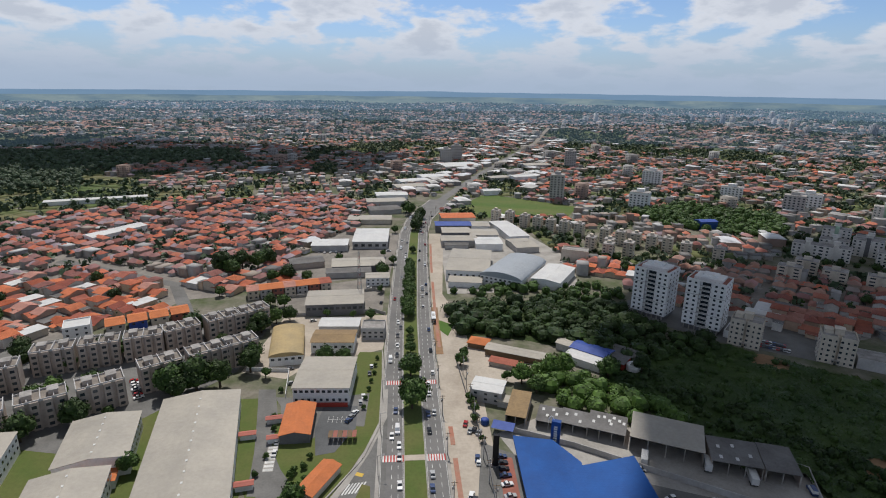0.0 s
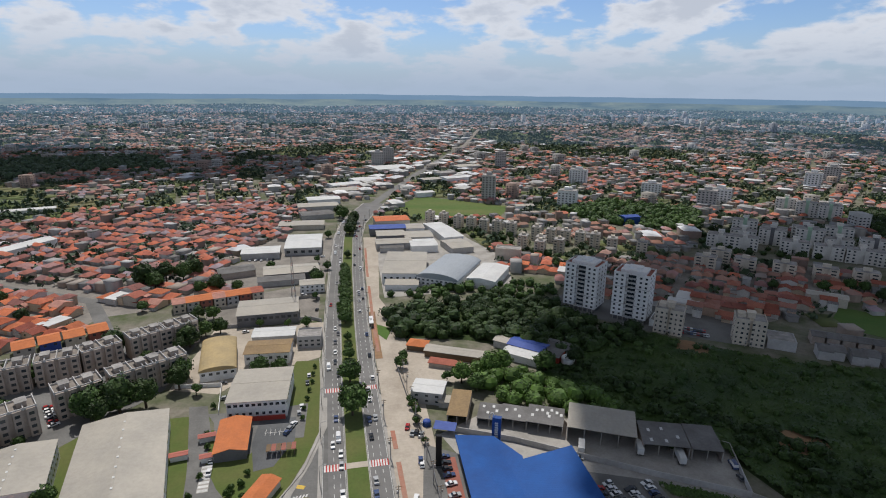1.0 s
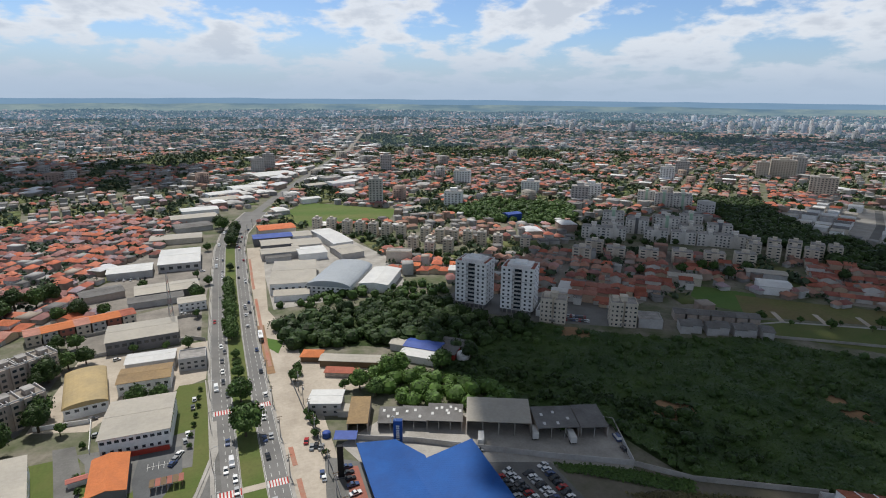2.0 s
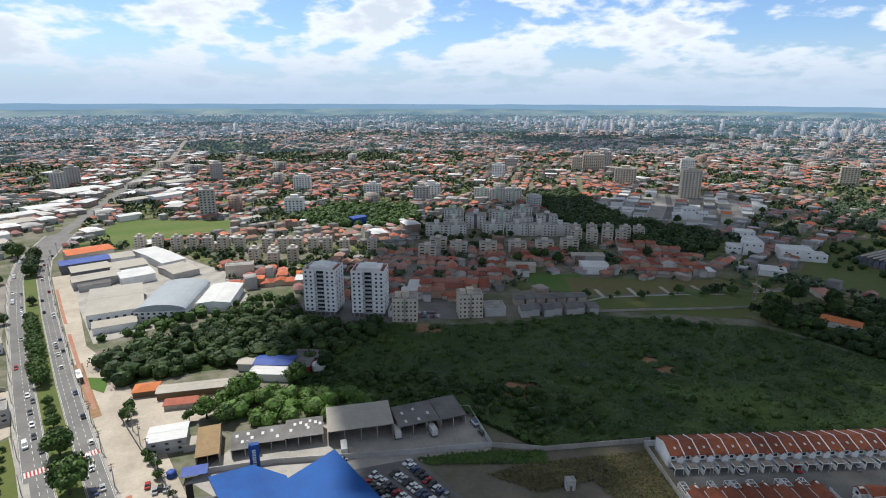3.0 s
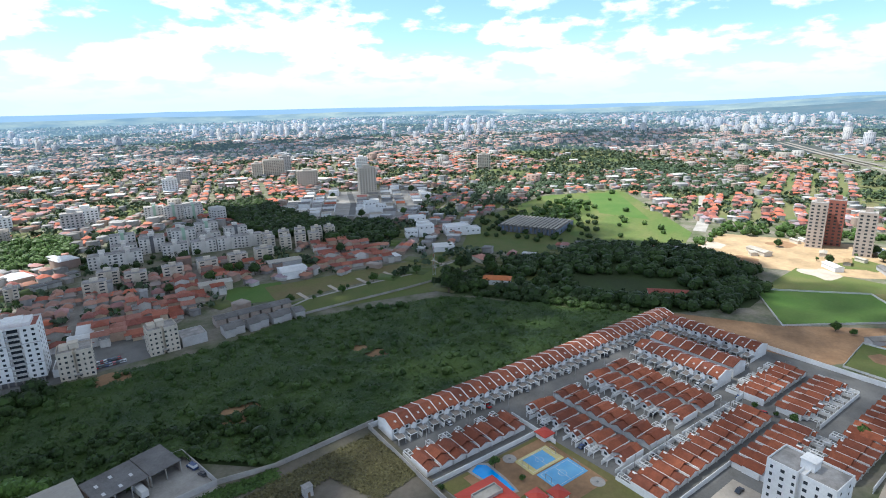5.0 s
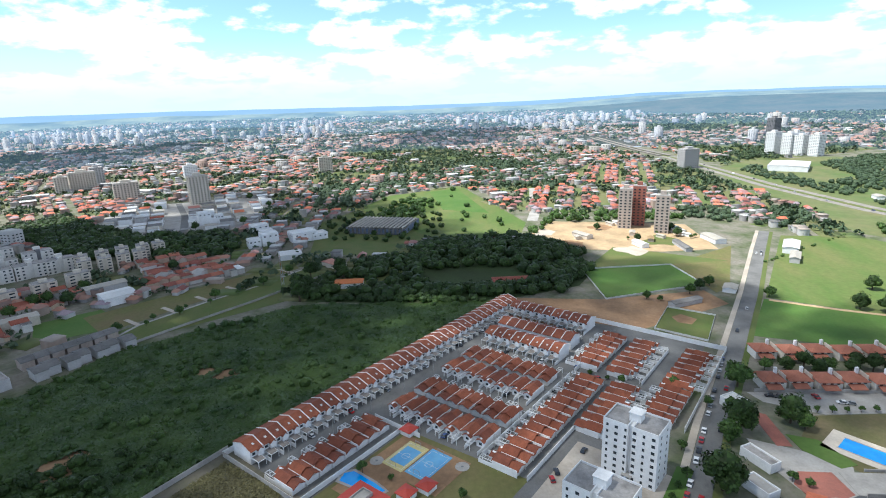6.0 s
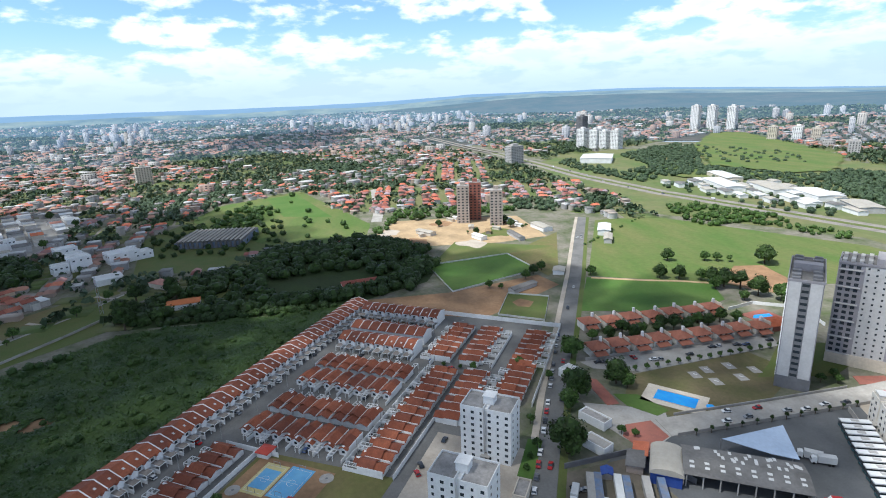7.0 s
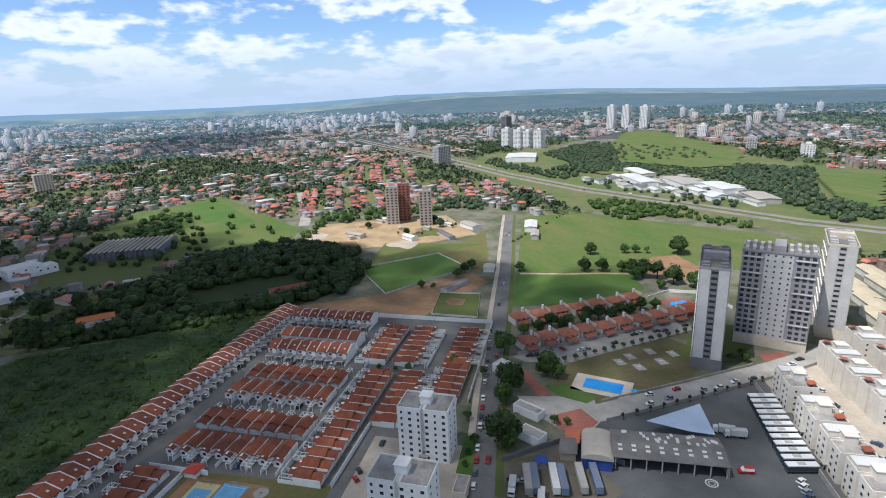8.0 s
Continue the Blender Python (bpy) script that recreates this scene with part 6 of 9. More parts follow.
            if f % 2 == 0:
                part("floor_band", Shape().box(-L / 2, L / 2, D / 2, D / 2 + 0.4, f * fh - 0.1, f * fh + 0.2), WHITE_WALL, t)
    return t


for key, x, y, turn, L, D, wall, end, label in (("a", 172.5, -177, -45, 38, 13, TOWER_GREY, "dark", "tall grey-white apartment slab with a dark base"),
                                                ("b", 171, -211, 40, 32, 17, TOWER_GREY, "broad", "broad grey apartment slab with a white middle panel and balconies"),
                                                ("c", 172, -249, -50, 34, 12.5, BEIGE_WALL, "beige", "tall beige apartment slab with white end panels")):
    tower_ = make_slab_tower(L, D, 18, wall, label, end)
    tower_.matrix_basis = spot(x, y, turn if key != "b" else turn + 180)
    if key == "b":
        part("middle_panel", Shape().box(-L * 0.19, L * 0.19, -D / 2 - 0.05, -D / 2, 6, 50), PANEL, tower_)

structure("ramp_road", Shape().ribbon(plan([(150, -104), (150, -150), (150.5, -190), (152, -216), (158, -268), (166, -330)]), -6.0, 6.0, -0.3, 0.3), CONCRETE)
wall_run("ramp_wall", [(144.4, -106), (144.6, -150), (145, -190), (147, -214)], 1.6, CONCRETE, "grey concrete wall along a ramp", 0.35)
wall_run("ramp_wall", [(156, -112), (155.8, -150), (156.2, -186)], 1.2, CONCRETE, "low concrete wall along a ramp", 0.3)
structure("entrance_paving", Shape().prism(plan([(172, -84), (166, -98), (158, -110), (145, -104), (139, -92), (148, -88), (160, -84)]), -0.2, 0.14), CONCRETE)
structure("red_court", Shape().prism(plan([(155, -92), (155, -102), (145, -103), (139, -91), (149, -88)]), -0.2, 0.18), RED_PAVING)
structure("red_drive", Shape().prism(plan([(190, -92), (187, -97), (168, -97), (168, -92)]), -0.2, 0.17), RED_PAVING)
structure("front_lawn", Shape().prism(plan([(175, -98), (172, -107), (159, -112), (157, -106), (166, -99)]), -0.2, 0.2), LAWN)
structure("gardens", Shape().prism(plan([(195, -190), (190, -215), (180, -225), (165, -190), (172, -160), (180, -172)]), -0.2, 0.12), GRASS)
structure("play_court", Shape().prism(plan([(163, -196), (160, -208), (154, -205), (157, -193)]), -0.2, 0.2), RED_PAVING)
pool_b = thing("swimming_pool", "bright blue rectangular pool on a pale stone deck", "pool", at=spot(165.5, -119, 45))
part("deck", Shape().box(-12.5, 13.5, -8.0, 8.0, 0, 0.2), BEIGE_WALL, pool_b)
part("water", Shape().box(-8.6, 8.6, -4.3, 4.3, 0.1, 0.26), POOL_WATER, pool_b)
part("kerb", Shape().box(-9.0, 9.0, -4.7, -4.3, 0.2, 0.32).box(-9.0, 9.0, 4.3, 4.7, 0.2, 0.32), CONCRETE, pool_b)
small_pool = thing("paddling_pool", "small round blue paddling pool", "pool", at=spot(157.5, -128))
part("water", Shape().tube((0, 0, 0), (0, 0, 0.28), 1.8, 1.8, 16), POOL_WATER, small_pool)
hall("gate_building", "long white flat-roofed gatehouse with slatted terrace", 159, -82.5, 28, 11, 4.5, 3.0, 0.1, WHITE_WALL, SLAB_ROOF, kind="flat", category="gatehouse", windows_=(("s", 4, 1.7, 1.4, 1.2),))
hall("porch_building", "small white porch with a flat roof", 145, -76.5, 28, 9, 5, 3.0, 0.1, WHITE_WALL, CONCRETE, kind="flat", category="gatehouse")
hall("guardhouse", "white flat-roofed lodge beside the road", 192, -88, 28, 8, 6.5, 3.4, 0.1, WHITE_WALL, PALE_ROOF, kind="flat", category="gatehouse")

# terraces with white fire walls
def make_villa():
    t = thing("terraced_house", "two-storey pale house with orange hipped tiles and a white fire wall", "house", "villas by the meadow")
    part("wall", Shape().box(-5.2, 5.2, -4.5, 4.5, 0, 4.4), CREAM, t)
    part("roof", Shape().hip(-5.6, 5.0, -5.4, 5.4, 4.5, 2.3), VILLA_TILES, t)
    part("fire_wall", Shape().box(5.0, 5.3, -3.0, 3.0, 0, 6.4), BEIGE_WALL, t)
    part("chimney", Shape().box(2.2, 3.4, 1.2, 2.4, 5, 8.2), WHITE_WALL, t)
    part("porch_roof", Shape().lean(-4.5, 2.4, -8.4, -4.4, 2.4, 3.4), VILLA_TILES, t)
    for x in (-3.0, 0.4, 3.2):
        window(t, x, -4.5, 3.8, 0, 1.3, 1.1)
    window(t, 3.0, -4.5, 1.2, 0, 1.0, 2.1, "door")
    return t


for k in range(9):
    stamp("villa", make_villa, spot(209 + (k % 2), -108 - 10.4 * k, -88))
for k in range(7):
    stamp("villa", make_villa, spot(236 - (k % 2), -117 - 11.4 * k, -88))
thicket_rows = [(222, -112), (221, -120), (223, -128), (222, -137), (221, -146), (222, -155), (223, -164), (222, -174), (224, -182), (222, -190), (219, -132), (225, -150), (226, -171), (219, -160)]
for k, (x, y) in enumerate(thicket_rows):
    tree(("round", "broad", "tall")[k % 3], x, y, 0.75)
hall("pool_house", "orange-roofed pavilion beside a small pool", 212, -203, -88, 11, 10, 3.2, 1.5, RED_PAVING, TERRACOTTA, kind="hip", category="pavilion")
pool_c = thing("swimming_pool", "small pale-blue pool in a red paved terrace", "pool", at=spot(224, -207, -80))
part("deck", Shape().box(-9, 9, -8, 8, 0, 0.25), RED_PAVING, pool_c)
part("water", Shape().prism([(-6, -3.5), (5, -3), (6.5, 1.5), (-3, 3.6), (-7, 1)], 0.15, 0.3), POOL_WATER, pool_c)
wall_run("garden_wall", [(236, -196), (240, -214), (228, -232), (206, -226)], 2.0, WHITE_WALL, "white wall round a pool garden", 0.25)
wall_run("garden_wall", [(203.5, -100), (204.5, -196)], 1.8, CONCRETE, "grey wall between houses and a car park", 0.25)

# bus depot
def make_depot():
    t = thing("depot_shed", "long dark fibre-cement depot shed with white roof lights", "shed", at=spot(120, -111, 59.6))
    part("north_slope", Shape().lean(-19.5, 19.5, -8.6, 0, 5.2, 6.6), FIBRE_ROOF, t)
    part("south_slope", Shape().lean(-19.5, 19.5, 0, 8.6, 6.6, 5.2), FIBRE_ROOF, t)
    part("end_wall", Shape().box(-19.4, -19.1, -8, 8, 0, 5.0), BROWN_WALL, t)
    part("end_wall", Shape().box(19.1, 19.4, -8, 8, 0, 5.0), BROWN_WALL, t)
    part("back_wall", Shape().box(-19, 19, -8.3, -8.0, 0, 4.9), GREY_WALL, t)
    for k in range(8):
        x = -18.6 + k * 5.3
        part("post", Shape().box(x - 0.2, x + 0.2, 7.9, 8.3, 0, 5.0), CONCRETE, t)
    dice = random.Random(9)
    for k in range(8):
        for v in (2.4, 4.6):
            part("roof_light", Shape().box(-0.75, 0.75, -0.55, 0.55, 0, 0.06), PALE_ROOF, t, at=pose(-17 + k * 4.8, v, 6.6 - v * 0.163 + 0.06, -9.2, 0, 0))
    for k in range(26):
        x, v = dice.uniform(-18, 18), dice.uniform(-7.8, -0.5)
        part("pale_sheet", Shape().box(-0.5, 0.5, -1.2, 1.2, 0, 0.05), PALE_ROOF, t, at=pose(x, v, 6.6 + v * 0.163 + 0.06, 9.2, 0, 0))
    return t


make_depot()
canopy = thing("depot_canopy", "pale blue-white triangular sheet canopy", "canopy", at=spot(0, 0))
part("sheet", Shape().prism(plan([(133.8, -114.3), (135.4, -138.3), (119.1, -129.5), (123.5, -123.5)]), 5.4, 5.6), BLUISH_SHEET, canopy)
for x, y in plan([(134, -114), (135.5, -137), (120, -128)]):
    part("post", Shape().tube((x, y, 0), (x, y, 5.4), 0.15, 0.15, 6), STEEL, canopy)
hall("depot_hall", "barrel-vaulted grey metal hall with a blue lower front", 129, -91.5, 147, 13.5, 9, 4.6, 2.4, BLUE_TARP, METAL_ROOF, kind="barrel", category="hall")
for k in range(12):
    stamp("bus", make_bus, spot(134.1 - 3.07 * k, -165.9 + 1.94 * k, 68, 0.06))
car(106, -129, 62, 2, 0.06)
for k in range(7):
    car(97 - 1.9 * k, -140.5 + 1.3 * k, -80, z=0.06)
for x, y, a in ((121, -140, 60), (124, -138, 50)):
    truck(x, y, a)
badge = thing("painted_ring", "white ring painted on the depot asphalt", "marking", at=spot(106, -116))
part("ring", ring(ring(Shape(), 1.7, 2.2, 0.05, 0.075), 0.9, 1.2, 0.05, 0.075), PAINT, badge)


def make_container(mat):
    t = thing("container_trailer", "long box trailer parked in a scrap yard", "trailer", "parked trailers")
    part("box", Shape().box(-6.6, 6.6, -1.25, 1.25, 1.1, 3.7), mat, t)
    part("roof_sheet", Shape().box(-6.65, 6.65, -1.28, 1.28, 3.7, 3.8), mat, t)
    part("chassis", Shape().box(-6.2, 6.2, -0.5, 0.5, 0.7, 1.1), BLACK_PAINT, t)
    wheel = Shape().tube((0, -0.15, 0), (0, 0.15, 0), 0.5, 0.5, 10).mesh("wheel", RUBBER)
    for x in (-5.2, -4.0, 5.0):
        for y in (-1.0, 1.0):
            part("wheel", wheel, RUBBER, t, at=Matrix.Translation((x, y, 0.5)))
    part("tail_doors", Shape().box(-6.7, -6.6, -1.2, 1.2, 1.15, 3.65), RED_SHEET, t)
    return t


for x, y, m, key in ((125.6, -64.8, CONCRETE, "stone"), (125.0, -67.0, DULL_BLUE, "blue"), (122.8, -72.4, PALE_ROOF, "white"), (121.6, -74.5, DULL_BLUE, "blue"), (120, -80, CONCRETE, "stone"), (118.4, -84, DULL_BLUE, "blue")):
    stamp("container_" + key, lambda: make_container(m), spot(x, y, 158, 0.05))
structure("scrap_yard", Shape().prism(plan([(136, -60), (138, -84), (112, -90), (108, -72), (124, -54)]), -0.2, 0.07), DIRT)
hall("lean_to", "rusty lean-to at the scrap yard wall", 134, -84, 147, 8, 5, 3.0, 0.5, BROWN_WALL, FIBRE_ROOF, kind="lean", category="shed")
hall("lean_to", "red-brown shed roof beside the depot", 138, -88, 147, 7, 4, 3.0, 0.6, BROWN_WALL, TERRACOTTA, kind="lean", category="shed")
hall("tarpaulin_shed", "bright blue tarpaulin shelter in a scrap yard", 131.5, -73, 158, 3.2, 3.0, 2.2, 0.8, GREY_WALL, BLUE_TARP, category="shelter")
wall_run("yard_wall", [(138, -62), (140, -88), (122, -97)], 2.4, DARK_WALL, "dark stained wall at the back of a scrap yard", 0.3)
scrap_dice = random.Random(31)
for k in range(7):
    truck(113 + scrap_dice.uniform(0, 17), -58 - scrap_dice.uniform(0, 9), 158 + scrap_dice.uniform(-12, 12)) if k < 3 else car(114 + scrap_dice.uniform(0, 14), -60 - scrap_dice.uniform(0, 9), scrap_dice.uniform(0, 360))

# cream walk-up flats in the sun
def make_flats():
    t = make_block(16.5, 11.0, 4, 2.75, CREAM, "four-storey cream walk-up flats with roof terraces", group="cream flats", columns=5, sides=2)
    part("terrace_wall", Shape().box(-7.5, -3.0, -4.8, 4.8, 11.4, 13.2), CREAM, t)
    part("terrace_roof", Shape().box(-7.7, -2.8, -5.0, 5.0, 13.2, 13.4), PALE_ROOF, t)
    part("terrace_awning", Shape().lean(4.2, 7.4, 1.8, 4.8, 13.0, 13.5, 0.1), TERRACOTTA, t)
    return t


for x, y in ((129.2, -175.8), (111, -165), (96.5, -156.5), (82.5, -149), (68, -141)):
    stamp("flats", make_flats, spot(x, y, 149))
for x, y, a in ((126, -203, 149), (139, -211, 149), (112, -196, 149), (128, -226, 149), (145, -234, 149), (104, -214, 149), (118, -240, 149), (150, -262, 149)):
    stamp("flats", make_flats, spot(x, y, a + 180))
for k, (x, y) in enumerate(((208.1, -311.6), (192.5, -300.7), (178.2, -289.6), (210.1, -336.4), (163.3, -274.2), (194.5, -322.4))):
    hall("long_hall", "long low terrace under a tan sheet roof", x, y, 149, 26, 9, 4.5, 0.9, CREAM, TAN_ROOF, group="tan terraces", category="terrace")
structure("flats_yard", Shape().prism(plan([(146, -180), (150, -262), (120, -270), (60, -180), (60, -135), (90, -150), (128, -172)]), -0.2, 0.08), DUSTY)
wall_run("yard_wall", [(143, -173), (118, -160), (90, -144), (62, -129)], 2.2, CONCRETE, "concrete wall between the depot and the flats", 0.3)
for x, y, a in ((118, -184, 20), (122, -187, 25), (109, -178, 60), (101, -178, 10), (133, -187, 70), (113, -205, 20), (131, -192, 60), (96, -172, 10), (147, -176, 80), (148, -168, 85), (147, -159, 85), (148, -152, 80), (152, -143, 85), (148, -136, 85), (153, -131, 80), (147.5, -127, 80), (150, -200, 85), (152, -207, 82), (149, -195, 85), (151, -224, 80), (153, -231, 80), (155, -240, 80)):
    car(x, y, a, z=0.3 if x > 144 else 0.1)
for k in range(12):
    tree("cypress", 143.3 + 0.1 * k, -112 - 6.0 * k, 1.0)
for k in range(15):
    tree("small", 189.5 + 0.25 * k - 0.3 * math.sin(k), -116 - 5.2 * k, 0.62)
for x, y, a in ((200, -104, 85), (199.5, -107, 85), (200, -121, 10), (196, -128, 80), (195.5, -131, 80), (200, -160, 85), (200, -163, 85), (199, -172, 80), (198, -176, 85), (199, -189, 80), (196, -146, 80)):
    car(x, y, a)
for x, y, k, s in ((145, -66, "broad", 1.45), (177, -84, "broad", 1.35), (182, -103, "broad", 1.3), (178, -106, "round", 0.8), (207, -95, "round", 1.3), (168, -76, "small", 1.0), (171, -78, "round", 0.9), (190, -86, "round", 0.6), (150, -88, "small", 0.8), (148, -92, "small", 0.7), (186, -215, "round", 0.9), (180, -218, "round", 0.8), (164, -188, "small", 1.0), (160, -186, "small", 1.0), (166, -176, "round", 0.6), (162, -180, "small", 0.9), (172, -230, "round", 0.8),
                   (324, -217, "broad", 0.95), (293, -192, "broad", 1.0), (288, -202, "broad", 1.0), (282, -213, "round", 1.0), (276, -216, "broad", 1.1), (268, -218, "broad", 1.25), (262, -224, "tall", 1.1), (266, -211, "round", 1.0), (298, -271, "broad", 1.5), (302, -278, "round", 1.0), (311, -154, "round", 0.8), (314, -157, "small", 1.0), (316, -240, "round", 0.9), (313, -247, "round", 0.8), (309, -254, "small", 1.2), (250, -226, "broad", 1.3), (240, -232, "round", 1.2), (232, -240, "broad", 1.2), (246, -214, "round", 0.8), (228, -226, "tall", 0.9),
                   (206, -70, "small", 1.0), (164, -60, "small", 0.9), (192, -78, "small", 1.0), (330, -128, "round", 0.8), (324, -120, "broad", 0.8), (316, -112, "round", 0.8), (307, -85, "round", 0.7), (304, -92, "bush", 1.6)):
    tree(k, x, y, s)
for k in range(20):
    x0, y0 = 132 + 5.6 * k, -52.5 - 2.75 * k
    if k % 5 != 4:
        car(x0 - 1.6, y0 + 3.4, -26)
for x, y, a in ((205, -90, -26), (262, -117, 153), (292, -134, -26), (176, -77, -26), (140, -58, 153), (398, -188, -26), (401, -186, -26), (405, -191, -26)):
    car(x, y, a)
structure("earth_bank", Shape().prism(plan([(276, -222), (300, -250), (296, -268), (262, -262), (248, -240), (262, -228)]), -0.2, 0.14), EARTH)
structure("farm_track", Shape().ribbon(plan([(306, -152), (292, -180), (284, -200), (276, -214)]), -1.6, 1.6, -0.2, 0.2), SAND)
wall_run("field_fence", [(364, -56), (374, -118), (332, -126), (306, -62), (364, -56)], 1.2, PALE_ROOF, "white fence round a playing field", 0.12, "fence")
wall_run("field_fence", [(264, -78), (294, -93), (282, -114), (250, -99), (264, -78)], 1.1, PALE_ROOF, "white fence round a small pitch", 0.12, "fence")
hall("stable", "long low stable with a grey fibre roof", 299, -104, -62, 20, 5, 2.8, 0.8, GREY_WALL, FIBRE_ROOF, category="shed")
hall("stable", "low white shed beside the road", 322, -137, -28, 10, 7, 3.0, 0.7, WHITE_WALL, METAL_ROOF, category="shed")
structure("worn_patch", Shape().prism(plan([(280, -91), (284, -97), (277, -103), (270, -98), (273, -92)]), -0.1, 0.12), EARTH)

# strip of gardens between the scrub and the tiled houses
wall_run("boundary_wall", [(232, 190), (262, 172), (300, 148), (356, 118)], 1.6, CONCRETE, "pale concrete wall along the edge of the scrub", 0.25)
for k in range(15):
    tree(("small", "round", "small")[k % 3], 244 + 8.6 * k, 205.5 - 4.7 * k + (3.5 if k % 2 else -2.5), 0.7 + 0.05 * (k % 4))
structure("garden_path", Shape().ribbon(plan([(240, 202), (262, 199), (300, 178), (330, 158), (372, 138)]), -1.1, 1.1, -0.1, 0.14), CONCRETE)
for k in range(6):
    structure("garden_path", Shape().ribbon(plan([(262 + 19 * k, 198 - 10.5 * k), (270 + 19 * k, 212 - 10.5 * k)]), -1.5, 1.5, -0.1, 0.13), DUSTY)
for x, y, s in ((311, 125, 1.3), (300, 120, 1.2), (318, 121, 1.1), (344, 128, 1.2), (352, 110, 1.3), (340, 104, 1.1)):
    tree("tall", x, y, s)

# paved pads and benches of the park
for x, y in [(182.5, -144.4), (183.1, -155.5), (173.5, -153.8), (172.9, -142.0), (177.4, -163.1), (179.9, -137.3)]:
    structure("park_paving", Shape().prism([(x * K + u, y * K + v) for u, v in ((-3.4, -2.0), (3.0, -2.4), (3.6, 1.8), (-2.8, 2.4))], -0.1, 0.13), CONCRETE)
    bench = thing("park_bench", "pale concrete bench on a paved pad", "bench", "park benches", at=spot(x, y, 40))
    part("seat", Shape().box(-0.9, 0.9, -0.25, 0.25, 0.38, 0.5), WHITE_WALL, bench)
    for u in (-0.7, 0.7):
        part("leg", Shape().box(u - 0.1, u + 0.1, -0.22, 0.22, 0.1, 0.38), CONCRETE, bench)
def lots(outline, turn, width, depth, street, block=9):
    """Places of back-to-back plots between streets, with the turn of each front."""
    a = radians(turn)
    ca, sa = math.cos(a), math.sin(a)
    local = [(x * ca + y * sa, -x * sa + y * ca) for x, y in outline]
    x0, x1 = min(p[0] for p in local), max(p[0] for p in local)
    y0, y1 = min(p[1] for p in local), max(p[1] for p in local)
    out, v, row = [], y0, 0
    while v < y1:
        u, k = x0, 0
        while u < x1:
            if inside(u, v, local):
                out.append((u * ca - v * sa, u * sa + v * ca, turn + (180 if row % 2 else 0)))
            k += 1
            u += width if k % block else width + street
        row += 1
        v += depth if row % 2 else depth + street
    return out


# ---- halls and blocks in the middle distance ----
hall("factory", "large white factory with a pale sheet roof", 18, 347, -6, 27, 48, 8.0, 1.0, WHITE_WALL, METAL_ROOF, windows_=(("s", 7, 4.5, 1.8, 1.4), ("w", 10, 4.5, 1.8, 1.4)), category="factory")
hall("factory", "grey barrel-roofed hall with a blue-grey front", 46, 334, 62, 46, 27, 6.6, 4.2, WHITE_WALL, material("blue_grey_sheet", (0.36, 0.39, 0.42), (0.30, 0.33, 0.36), rough=0.5, fine=0.6, coarse=0.05, spread=0.2, stripes=(1.0, 0.25)), kind="barrel", windows_=(("w", 9, 5.0, 1.6, 1.2), ("w", 9, 2.4, 1.6, 1.2)), category="factory")
hall("factory", "white hall with a shallow pale roof beside a barrel hall", 70, 326, 62, 34, 18, 6.2, 1.2, WHITE_WALL, PALE_ROOF, category="factory")
hall("store", "low white store in front of a factory", 14, 316, -6, 20, 9, 4.0, 0.6, WHITE_WALL, METAL_ROOF, kind="lean", category="store")
